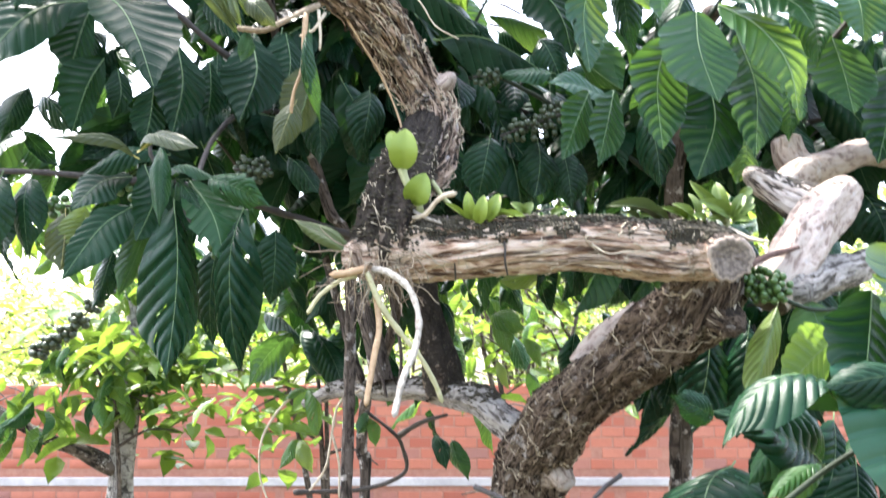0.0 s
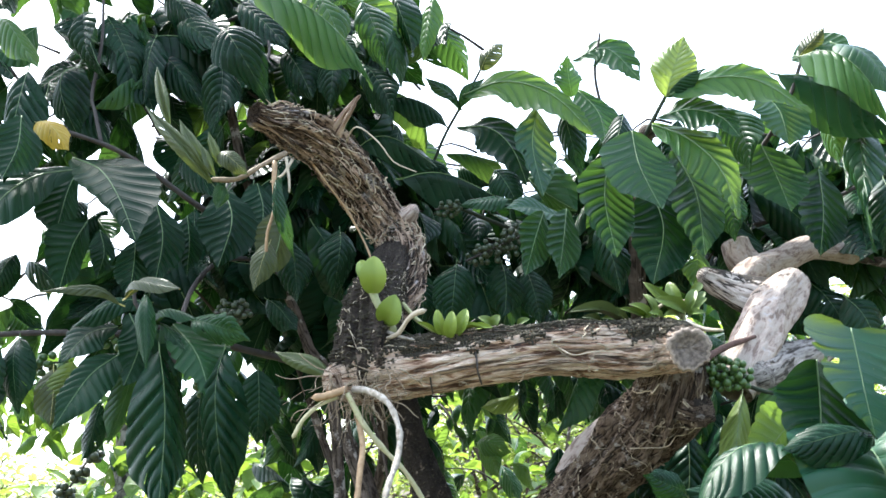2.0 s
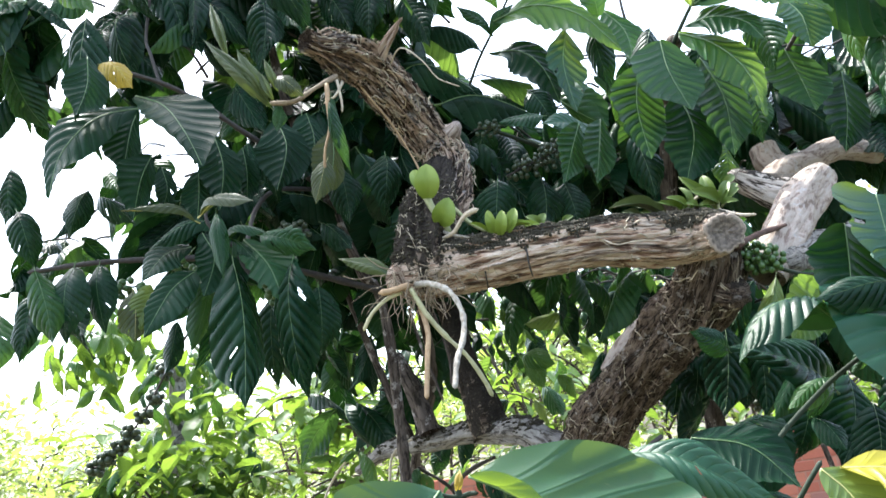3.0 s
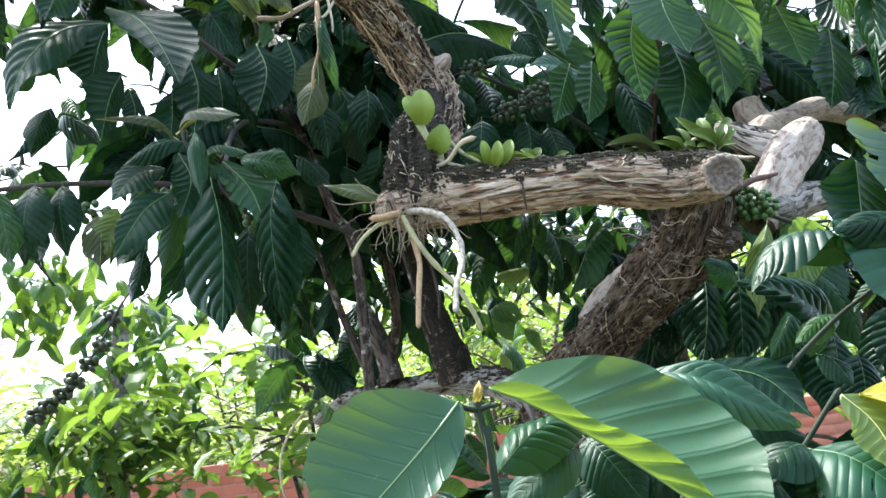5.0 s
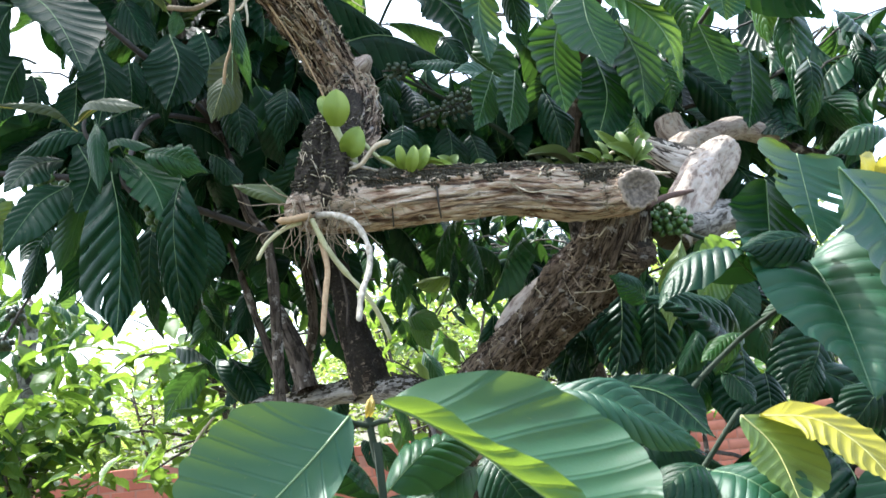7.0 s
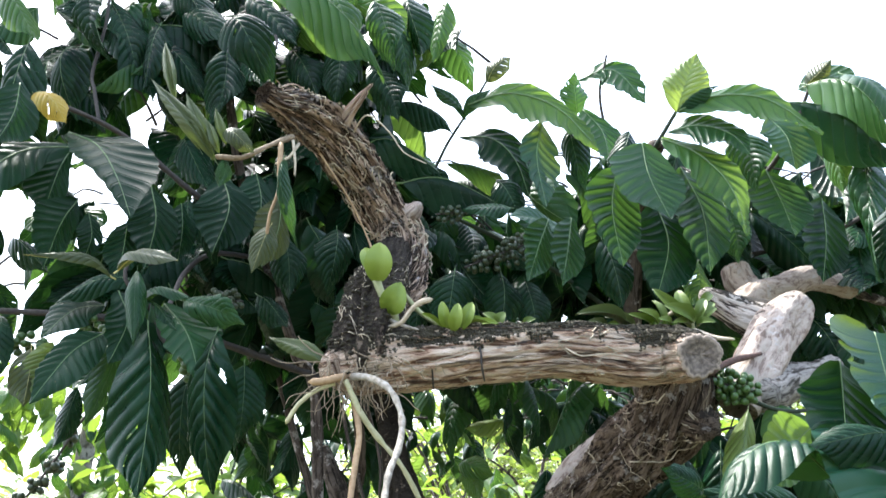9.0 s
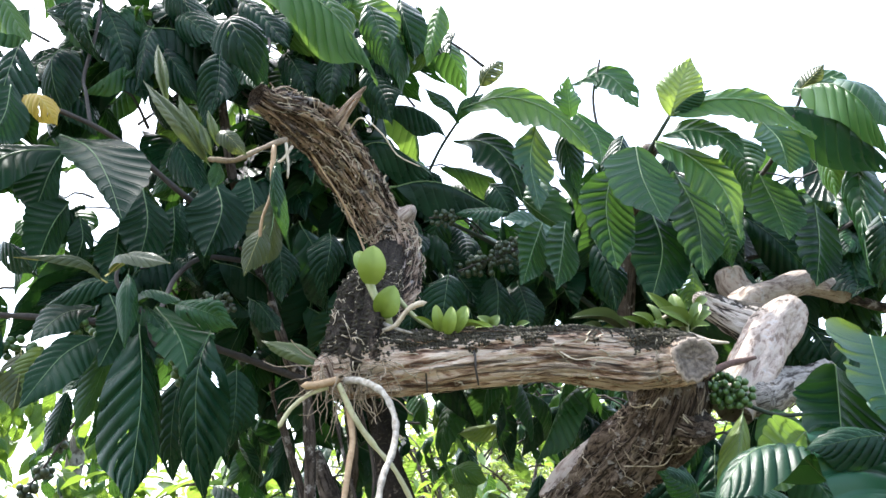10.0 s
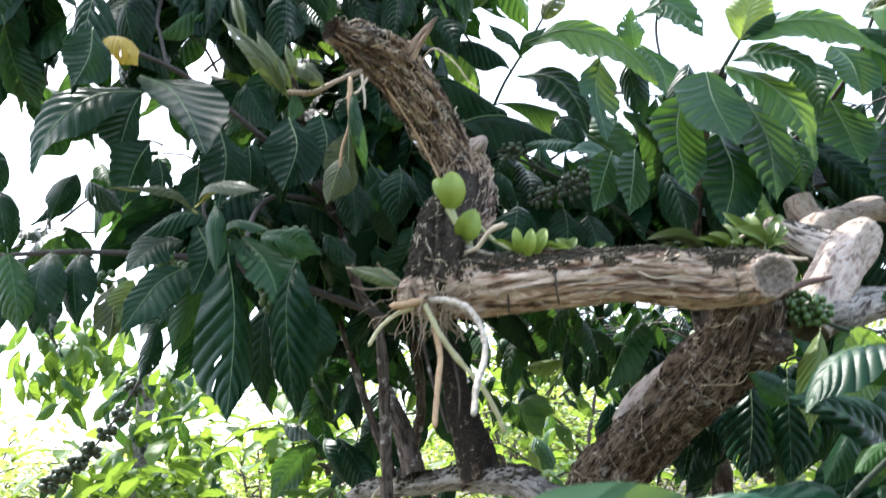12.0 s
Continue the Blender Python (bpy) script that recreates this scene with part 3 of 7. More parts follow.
def hanging_leaves(plant, centre, radii, count, seed, mats, size=(0.17, 0.26), droop=0.66, forms="acdhqqr", whole=False):
    """Leaves of the crown's inside, hanging at random round twigs within an egg-shaped space."""
    rng = random.Random(seed)
    vs, us, fs, ss, n = [], [], [], [], 0
    kinds = list(dict.fromkeys(mats))
    twigs = []
    for k in range(count):
        while True:
            p = Vector((rng.uniform(-1, 1), rng.uniform(-1, 1), rng.uniform(-1, 1)))
            if p.length < 1:
                break
        base = Vector(centre) + Vector((p.x * radii[0], p.y * radii[1], p.z * radii[2]))
        a = rng.uniform(0, 2 * math.pi)
        if k % 4 == 0:
            h = random.Random(seed * 1000 + k)
            end = base + Vector((h.uniform(-0.25, 0.25), h.uniform(0.0, 0.25), h.uniform(-0.12, 0.12)))
            bend = base.lerp(end, 0.5) + Vector((0, 0, 0.03))
            twigs.append(tube_data([tuple(end), tuple(bend), tuple(base)], 0.0042, 0.002, 5, 0.05))
        way = Vector((math.cos(a), math.sin(a), 0)) * (1 - droop * rng.uniform(0.55, 1.15)) + Vector((0, 0, -droop * rng.uniform(0.5, 1.1)))
        length = rng.uniform(*size)
        tip = base + way.normalized() * length
        up = Vector((rng.uniform(-0.9, 0.9), rng.uniform(-1.0, 0.4), rng.uniform(0.1, 0.9)))
        width, form, mat = length * rng.uniform(0.34, 0.44), rng.choice(forms), rng.choice(mats)
        if not whole:
            leaf(plant, base, tip, width, up, form, mat)
            continue
        turn = rng.randrange(6)
        blade_mesh(form, mat, 4, 6, turn)
        v, uv, f, s = RAW[(form, mat.name, 4, turn)]
        m = np.array(blade_matrix(base, tip, width, up))
        vs.append(v @ m[:3, :3].T + m[:3, 3])
        us.append(uv)
        fs += [tuple(i + n for i in q) for q in f]
        ss += [len(kinds) if i else kinds.index(mat) for i in s]
        n += len(v)
    joined("twigwork", plant, TWIG, twigs)
    if whole:
        ob = under(new("foliage", mesh_of("foliage", np.vstack(vs).tolist(), fs, kinds + [MIDRIB], np.vstack(us), ss)), plant)
        tagged(ob, kind="stuff")


def berry_mesh(mat, r, name="berry"):
    bm = bmesh.new()
    bmesh.ops.create_icosphere(bm, subdivisions=2, radius=r)
    for v in bm.verts:
        v.co.z *= 1.12
        if v.co.z > r * 1.02:
            v.co.z -= 0.18 * r
    me = bpy.data.meshes.new(name)
    bm.to_mesh(me)
    bm.free()
    me.materials.append(mat)
    me.polygons.foreach_set("use_smooth", np.full(len(me.polygons), True))
    return me


BERRIES = {}


def berries(plant, centre, radii, count, r, seed, mat, way=(1, 0, 0), label=""):
    """A tight cluster of coffee berries along a stalk: the stalk is the part, each berry a piece of it."""
    way = Vector(way).normalized()
    c = Vector(centre)
    n = way * radii[0]
    stalk = tube("fruit_stalk", plant, TWIG, r * 0.4, r * 0.25, tuple(c - n), tuple(c + Vector((0, 0, r * 0.3))), tuple(c + n), sides=6, step=0.01, label=label)
    key = (mat.name, round(r, 4))
    if key not in BERRIES:
        BERRIES[key] = berry_mesh(mat, r)
    rng, placed, tries = random.Random(seed), [], 0
    rot = way.to_track_quat("X", "Z").to_matrix()
    while len(placed) < count and tries < 9000:
        tries += 1
        p = Vector((rng.uniform(-1, 1), rng.uniform(-1, 1), rng.uniform(-1, 1)))
        if p.length > 1:
            continue
        q = c + rot @ Vector((p.x * radii[0], p.y * radii[1], p.z * radii[2]))
        if all((q - o).length > r * 1.75 for o in placed):
            placed.append(q)
            ob = new("berry", BERRIES[key])
            ob.parent = stalk
            ob.matrix_basis = Matrix.Translation(q) @ Euler((rng.uniform(0, 6), rng.uniform(0, 6), 0)).to_matrix().to_4x4() @ Matrix.Scale(rng.uniform(0.85, 1.12), 4)
    return stalk


# ---- ground, wall and distance ----
def ground():
    rng = np.random.RandomState(4)
    xs = np.concatenate([-np.geomspace(400, 14, 10), np.linspace(-12, 12, 61), np.geomspace(14, 400, 10)])
    ys = np.concatenate([-np.geomspace(400, 8, 10), np.linspace(-6, 16, 56), np.geomspace(18, 400, 10)])
    verts = [(x, y, 0.035 * noise.noise((x * 0.8, y * 0.8, 0)) + 0.012 * noise.noise((x * 4, y * 4, 3))) for y in ys for x in xs]
    n = len(xs)
    faces = [(j * n + i, j * n + i + 1, (j + 1) * n + i + 1, (j + 1) * n + i) for j in range(len(ys) - 1) for i in range(n - 1)]
    tagged(new("ground", mesh_of("ground", verts, faces, SOIL)), "bare brown soil with patches of low weeds", "ground", kind="structure")


def box_mesh(name, sx, sy, sz, mat, bevel=0.004):
    bm = bmesh.new()
    bmesh.ops.create_cube(bm, size=1)
    bmesh.ops.scale(bm, vec=(sx, sy, sz), verts=bm.verts)
    bmesh.ops.bevel(bm, geom=bm.edges, offset=bevel, segments=1, affect="EDGES")
    me = bpy.data.meshes.new(name)
    bm.to_mesh(me)
    bm.free()
    me.materials.append(mat)
    return me


ground()


def fleshy_leaf(plant, base, tip, width, normal, mat=ORCHID_LEAF):
    """A thick strap-shaped orchid leaf."""
    if ("fleshy", mat.name) not in BLADES:
        verts, faces, uvs = [], [], []
        for face in (1, -1):
            for i in range(15):
                u = i / 14
                half = 0.5 * math.sin(math.pi * min(1, 0.06 + u * 0.94)) ** 0.55 * (1 if u < 1 else 0.02)
                for j in range(7):
                    w = j / 3 - 1
                    z = 0.16 * math.sin(math.pi * u) - 0.10 * u * u + 0.42 * abs(w) * half + face * 0.025 * (1 - w * w)
                    verts.append((u, w * half, z))
                    uvs.append((u, w))
        for s in (0, 105):
            for i in range(14):
                for j in range(6):
                    q = (s + i * 7 + j, s + (i + 1) * 7 + j, s + (i + 1) * 7 + j + 1, s + i * 7 + j + 1)
                    faces.append(q if s == 0 else q[::-1])
        BLADES[("fleshy", mat.name)] = mesh_of("leaf", verts, faces, mat, uvs)
    ob = new("leaf", BLADES[("fleshy", mat.name)])
    ob.parent = plant
    ob.matrix_basis = Matrix.Translation(-plant.location) @ blade_matrix(base, tip, width, normal)


def root_tangle(plant, centre, count, seed):
    """Fine roots that spill from the fork of the branch."""
    rng = random.Random(seed)
    pieces = []
    for _ in range(count):
        p = Vector(centre) + Vector((rng.uniform(-0.03, 0.07), rng.uniform(-0.015, 0.03), rng.uniform(-0.02, 0.035)))
        d = Vector((rng.uniform(-0.6, 0.9), rng.uniform(-0.5, 0.1), rng.uniform(-1.2, 0.1))).normalized()
        pts = [tuple(p)]
        for _k in range(rng.randint(4, 7)):
            d = (d + Vector((rng.uniform(-0.6, 0.6), rng.uniform(-0.4, 0.4), rng.uniform(-0.75, 0.4)))).normalized()
            p = p + d * rng.uniform(0.008, 0.016)
            pts.append(tuple(p))
        r = rng.uniform(0.0005, 0.0014)
        pieces.append(tube_data(pts, r, r * 0.5, 5, 0.006))
    joined("root_fibre", plant, ROOT_BROWN, pieces, "tangled fine brown roots")


def rootlets(plant, limb, count, seed, span, radius, mat, along=1.0, round_=1.0, lift=0.004, longest=13, name="root_fibre", label="thin pale roots creeping over the bark"):
    """Thin dead roots and bark strings that creep over a limb; along and round_ say how they run."""
    rng = random.Random(seed)
    pieces = []
    for _ in range(count):
        f, th = rng.uniform(*span), rng.uniform(0, 2 * math.pi)
        df, dt = rng.uniform(-1, 1) * along, rng.uniform(-1, 1) * round_
        r = radius * rng.uniform(0.45, 1.3)
        pts = []
        loose = rng.random() < 0.3
        for k in range(rng.randint(3 if longest < 6 else 4, longest)):
            pts.append(tuple(limb.at(f, th, r * 0.5 + (lift * rng.random() if loose else 0.0006))))
            df, dt = df + rng.uniform(-0.8, 0.8) * along * 0.8, dt + rng.uniform(-0.8, 0.8) * round_
            f += 0.0055 / max(limb.s[-1], 0.05) * df
            th += 0.065 * dt
        pieces.append(tube_data(pts, r, r * 0.45, 5, 0.006))
    joined(name, plant, mat, pieces, label)


def moss_lumps(plant, limb, count, seed, span, spread, size):
    """Crumbs of dark moss and bark that lie along the upper side of a limb."""
    rng = random.Random(seed)
    bm = bmesh.new()
    bmesh.ops.create_icosphere(bm, subdivisions=1, radius=1)
    bv = np.array([v.co[:] for v in bm.verts])
    bf = [tuple(v.index for v in f.verts) for f in bm.faces]
    bm.free()
    pieces = []
    for _ in range(count):
        p = limb.at(rng.uniform(*span), rng.gauss(0, spread), 0.0)
        r = size * rng.uniform(0.4, 1.3)
        jag = np.array([[rng.uniform(0.55, 1.25)] for _v in bv])
        pieces.append((bv * jag * np.array((r * 1.4, r, r * 0.75)) + p, bf, np.zeros((len(bv), 2))))
    joined("moss", plant, MOSS, pieces, "crumbly dark moss on the wood")


def moss_cap(plant, limb, count, seed, bare=(2.0, 2.0), reach=0.85):
    """A ragged dark cap of moss crumbs along the top of a limb, thin where the wood is bare."""
    rng = random.Random(seed)
    ico = bmesh.new()
    bmesh.ops.create_icosphere(ico, subdivisions=1, radius=1.0)
    bv = np.array([v.co[:] for v in ico.verts])
    bf = [tuple(v.index for v in f.verts) for f in ico.faces]
    ico.free()
    pieces = []
    while len(pieces) < count:
        f, side = rng.uniform(0.02, 0.95), rng.choice((-1, 1))
        lim = reach + 0.75 * noise.noise((f * 8, side * 3.0, seed)) + 0.55 * noise.noise((f * 33, side * 5.0, seed))
        if bare[0] < f < bare[1]:
            lim *= 0.35
        th = rng.uniform(0, 1) * max(0.1, lim)
        if noise.noise((f * 40, th * 3 * side, seed)) > 0.28:
            continue
        p = limb.at(f, side * th, 0.0004)
        r = rng.uniform(0.0014, 0.0042) * (1.1 - 0.35 * th)
        jag = 1 + 0.45 * np.array([[rng.uniform(-1, 1)] for _v in bv])
        pieces.append((bv * jag * np.array((r * 1.3, r, r * 0.8)) + np.array(p), bf, np.zeros((len(bv), 2))))
    joined("moss", plant, MOSS, pieces, "thick dark moss along the top of the branch")


def drips(plant, limb, count, seed):
    """Tongues of dark moss crumbs that run from the top of a limb down its side."""
    rng = random.Random(seed)
    ico = bmesh.new()
    bmesh.ops.create_icosphere(ico, subdivisions=1, radius=1.0)
    bv = np.array([v.co[:] for v in ico.verts])
    bf = [tuple(v.index for v in f.verts) for f in ico.faces]
    ico.free()
    ups = []
    for i in range(24):
        th = i * 2 * math.pi / 24
        ups.append((limb.at(0.5, th)[2], th))
    top = max(ups)[1]
    pieces = []
    for _ in range(count):
        f = rng.uniform(0.06, 0.94)
        way = rng.choice((-1, 1))
        reach = rng.uniform(0.35, 1.5)
        n = int(reach * 26)
        for k in range(n):
            q = k / n
            f += rng.gauss(0, 0.0028)
            p = limb.at(min(0.97, max(0.02, f + rng.gauss(0, 0.006) * (1 - q))), top + way * (0.25 + reach * q), 0.0008)
            r = rng.uniform(0.0012, 0.0034) * (1.15 - 0.6 * q)
            jag = 1 + 0.4 * np.array([[rng.uniform(-1, 1)] for _ in bv])
            pieces.append((bv * jag * np.array((r * 1.2, r, r)) + np.array(p), bf, np.zeros((len(bv), 2))))
    joined("moss", plant, MOSS, pieces, "dark moss running down the side of the branch")


def small_leaf(rng, p, size):
    """One small leaf of a far crown: six faces, folded and bent."""
    a = rng.uniform(0, 2 * math.pi)
    x = Vector((math.cos(a), math.sin(a), rng.uniform(-0.9, 0.35))).normalized()
    z = Vector((rng.uniform(-0.6, 0.6), rng.uniform(-0.6, 0.6), 1))
    z = (z - x * z.dot(x)).normalized()
    y = z.cross(x)
    s, w = size, size * rng.uniform(0.42, 0.6)
    prof = ((0.0, 0.02, 0.0), (0.3, 0.46, 0.06), (0.65, 0.42, 0.05), (1.0, 0.0, -0.08))
    v = []
    for u, h, up in prof:
        for side in (-1, 0, 1):
            v.append(p + x * (u * s) + y * (side * h * w) + z * (s * (up + 0.08 * abs(side))))
    f = [(i * 3 + j, (i + 1) * 3 + j, (i + 1) * 3 + j + 1, i * 3 + j + 1) for i in range(3) for j in range(2)]
    uv = [(u, side) for u, h, up in prof for side in (-1, 0, 1)]
    return np.array(v), f, np.array(uv)


def bush(place, height, spread, count, size, seed, mat, label, name="tree", low=0.3, stems=3, group="background trees"):
    """A far tree or shrub: forked stems, side branches and a loose crown of small leaves in clumps."""
    rng = random.Random(seed)
    ob = thing(name, place, label, name, group)
    base = Vector(place)
    tips = []
    for k in range(stems):
        a = rng.uniform(0, 6.28)
        top = base + Vector((math.cos(a) * spread * 0.45, math.sin(a) * spread * 0.45, height * rng.uniform(0.65, 0.92)))
        mid = base + Vector((math.cos(a) * spread * 0.12, math.sin(a) * spread * 0.12, height * 0.4))
        r = 0.011 * height
        tube("trunk" if k == 0 else "limb", ob, WOOD_DARK, r, r * 0.3, tuple(base - Vector((0, 0, 0.05))), tuple(mid), tuple(top), sides=8, step=0.15, wobble=0.2)
        for _ in range(5):
            f = rng.uniform(0.25, 1.0)
            p = mid.lerp(top, f) if f > 0.35 else base.lerp(mid, 0.5 + f)
            b = rng.uniform(0, 6.28)
            q = p + Vector((math.cos(b) * spread * rng.uniform(0.3, 0.75), math.sin(b) * spread * rng.uniform(0.3, 0.75), height * rng.uniform(-0.08, 0.2)))
            tube("branch", ob, WOOD_DARK, r * 0.4, r * 0.15, tuple(p), tuple(p.lerp(q, 0.5) + Vector((0, 0, 0.05))), tuple(q), sides=6, step=0.15)
            tips += [q, p.lerp(q, 0.6)]
        tips.append(top)
    pieces = []
    clump = spread * 0.34
    tips = [t for t in tips if t.z > height * low]
    for _ in range(count):
        t = rng.choice(tips)
        p = t + Vector((rng.gauss(0, 1), rng.gauss(0, 1), rng.gauss(0, 0.8))) * clump * 0.6
        if p.z > height * low * 0.8:
            pieces.append(small_leaf(rng, p, size * rng.uniform(0.7, 1.25)))
    joined("crown", ob, mat, pieces)
    return ob


# ---- plants near the camera ----
old_tree = thing("coffee_tree", (0.195, 2.040, 0), "old pruned coffee tree with gnarled pale dead limbs", "tree")
trunk = Limb("trunk", [(0.145, 2.070, -0.050, 0.130), (0.165, 2.060, 0.400, 0.085), (0.175, 2.040, 1.008, 0.070), (0.193, 2.020, 1.286, 0.082), (0.243, 1.850, 1.437, 0.068), (0.334, 1.670, 1.552, 0.064), (0.413, 1.530, 1.635, 0.067), (0.437, 1.430, 1.695, 0.057), (0.450, 1.410, 1.740, 0.039)], BARK_TRUNK, old_tree, end='round', seg=120, step=0.005, knots=0.22, ridges=0.16, seed=3)
branch = Limb("dead_branch", [(-0.129, 1.300, 1.725, 0.029), (-0.102, 1.310, 1.727, 0.041), (-0.037, 1.320, 1.736, 0.049), (0.095, 1.340, 1.745, 0.045), (0.231, 1.350, 1.749, 0.041), (0.345, 1.370, 1.742, 0.045), (0.406, 1.360, 1.740, 0.045), (0.428, 1.315, 1.730, 0.037), (0.427, 1.285, 1.722, 0.036)], WOOD_PALE, old_tree, end='cut', start='round', seg=120, step=0.005, knots=0.16, ridges=0.1, seed=5, label='pale dead branch with a sawn end and dark moss on top')
riser = Limb("mossy_limb", [(-0.090, 1.320, 1.691, 0.034), (-0.084, 1.320, 1.738, 0.056), (-0.076, 1.335, 1.790, 0.053), (-0.066, 1.380, 1.850, 0.047), (-0.050, 1.440, 1.910, 0.041), (-0.032, 1.510, 1.975, 0.034)], WOOD_MOSSY, old_tree, end='round', seg=100, step=0.005, knots=0.2, ridges=0.16, seed=7, label='limb crusted with dark moss')
stub = Limb("broken_stub", [(-0.050, 1.410, 1.850, 0.034), (-0.027, 1.470, 1.897, 0.038), (-0.014, 1.530, 1.968, 0.041), (-0.027, 1.550, 2.026, 0.043), (-0.055, 1.540, 2.074, 0.042), (-0.090, 1.510, 2.125, 0.042), (-0.131, 1.460, 2.169, 0.044), (-0.172, 1.410, 2.192, 0.044), (-0.205, 1.370, 2.200, 0.034), (-0.228, 1.345, 2.199, 0.021), (-0.247, 1.322, 2.202, 0.020)], BARK_STUB, old_tree, end='hollow', seg=120, step=0.005, knots=0.2, ridges=0.2, seed=9, end_mat=BARK_TRUNK, label='shaggy brown broken limb with a hollow end')
fork = Limb("white_limb", [(0.540, 1.470, 1.672, 0.040), (0.573, 1.480, 1.709, 0.044), (0.610, 1.510, 1.745, 0.046), (0.656, 1.550, 1.797, 0.047), (0.719, 1.600, 1.850, 0.044), (0.755, 1.625, 1.876, 0.036)], WOOD_WHITE, old_tree, end='round', seg=72, knots=0.24, ridges=0.05, seed=11, label='bleached white dead limb')
snag = Limb("dark_snag", [(0.720, 1.650, 1.845, 0.044), (0.693, 1.660, 1.863, 0.043), (0.664, 1.680, 1.885, 0.038), (0.627, 1.690, 1.911, 0.029), (0.605, 1.690, 1.926, 0.020)], WOOD_FLECKED, old_tree, end='round', seg=48, knots=0.25, ridges=0.14, seed=12, label='short pale snag flecked with black')
Limb("grey_limb", [(0.700, 1.790, 1.900, 0.036), (0.760, 1.820, 1.953, 0.036), (0.837, 1.860, 1.979, 0.031), (0.929, 1.900, 2.015, 0.029), (1.010, 1.935, 2.012, 0.028), (1.059, 1.965, 2.005, 0.026)], WOOD_WHITE, old_tree, end='round', seg=36, knots=0.12, ridges=0.05, seed=13)
tube("branch", old_tree, WOOD_DARK, 0.014, 0.010, (1.010, 1.940, 2.008), (1.059, 1.965, 2.005), (1.196, 2.050, 1.992), (1.480, 2.120, 1.950), sides=10, wobble=0.2)
Limb("grey_stub", [(0.790, 1.840, 1.940, 0.036), (0.751, 1.850, 1.985, 0.036), (0.745, 1.860, 2.030, 0.033)], WOOD_WHITE, old_tree, end='cut', seg=32, knots=0.12, seed=14)
Limb("grey_stub", [(0.792, 1.600, 1.752, 0.024), (0.741, 1.570, 1.731, 0.029), (0.667, 1.520, 1.712, 0.033), (0.588, 1.460, 1.683, 0.033)], WOOD_GREY, old_tree, end='round', seg=36, knots=0.2, ridges=0.1, seed=15)
Limb("pale_limb", [(0.278, 1.800, 1.548, 0.025), (0.313, 1.800, 1.582, 0.032), (0.355, 1.790, 1.622, 0.030), (0.392, 1.775, 1.662, 0.020)], WOOD_WHITE, old_tree, end='round', start='cut', end_mat=WOOD_WHITE, seg=36, knots=0.12, seed=16)
low_limb = Limb("low_branch", [(0.192, 2.000, 1.383, 0.038), (0.139, 2.050, 1.420, 0.036), (0.070, 2.150, 1.460, 0.034), (-0.050, 2.280, 1.474, 0.030), (-0.183, 2.400, 1.468, 0.028), (-0.294, 2.500, 1.462, 0.024), (-0.405, 2.600, 1.416, 0.012)], WOOD_GREY, old_tree, end='round', seg=48, knots=0.22, ridges=0.12, seed=17)
Limb("knot", [(-0.020, 1.545, 2.050, 0.027), (0.004, 1.530, 2.060, 0.022), (0.013, 1.525, 2.068, 0.015)], WOOD_WHITE, old_tree, end='round', seg=24, knots=0.3, seed=18)
Limb("knot", [(0.221, 1.980, 1.305, 0.038), (0.246, 1.930, 1.318, 0.029), (0.261, 1.910, 1.298, 0.022)], WOOD_WHITE, old_tree, end='round', seg=24, knots=0.3, seed=19)
tube("splinter", old_tree, WOOD_PALE, 0.011, 0.003, (-0.128, 1.430, 2.190), (-0.102, 1.390, 2.212), (-0.065, 1.360, 2.236), sides=6, wobble=0.3)
tube("splinter", old_tree, WOOD_PALE, 0.008, 0.003, (-0.122, 1.430, 2.180), (-0.094, 1.380, 2.200), (-0.073, 1.350, 2.216), sides=6, wobble=0.3)
tube("dead_twig", old_tree, ROOT_FINE, 0.0018, 0.001, (-0.105, 1.440, 2.175), (-0.074, 1.360, 2.177), (-0.036, 1.350, 2.139), (-0.013, 1.350, 2.101), (0.024, 1.350, 2.079), sides=5)
tube("red_twig", old_tree, RED_BARK, 0.0075, 0.004, (0.461, 1.360, 1.709), (0.530, 1.420, 1.737), (0.601, 1.470, 1.757), sides=8, wobble=0.3)
Limb("stem", [(0.002, 2.220, 1.456, 0.047), (-0.008, 2.240, 1.537, 0.048), (-0.025, 2.260, 1.623, 0.040), (-0.049, 2.300, 1.761, 0.033), (-0.070, 2.350, 1.910, 0.028), (-0.093, 2.400, 2.087, 0.023)], WOOD_MOSSY, old_tree, end='round', seg=36, knots=0.25, ridges=0.12, seed=41)
Limb("stem", [(-0.158, 2.320, 1.492, 0.029), (-0.180, 2.340, 1.581, 0.025), (-0.205, 2.360, 1.657, 0.024), (-0.231, 2.380, 1.718, 0.021)], WOOD_DARK, old_tree, end='cut', seg=28, knots=0.2, ridges=0.08, seed=42)
tube("stem", old_tree, WOOD_DARK, 0.013, 0.008, (-0.219, 2.360, 1.490), (-0.256, 2.380, 1.602), (-0.297, 2.400, 1.728), (-0.337, 2.400, 1.871), (-0.384, 2.400, 2.036), sides=14, wobble=0.3)
moss_lumps(old_tree, low_limb, 420, 43, (0.15, 0.85), 0.8, 0.006)
berries(old_tree, (0.513, 1.400, 1.690), (0.045, 0.026, 0.028), 68, 0.0064, 4, BERRY, (1, -0.1, -0.35), "tight cluster of green coffee berries")
tube("twig", old_tree, GREEN_STEM, 0.0045, 0.003, (0.487, 1.420, 1.710), (0.518, 1.410, 1.684), (0.593, 1.420, 1.652), (0.674, 1.450, 1.654), sides=7)
leaf(old_tree, (0.544, 1.422, 1.657), (0.477, 1.378, 1.484), 0.048, (-0.05, -0.85, 0.52), "d", LEAF_YOUNG)
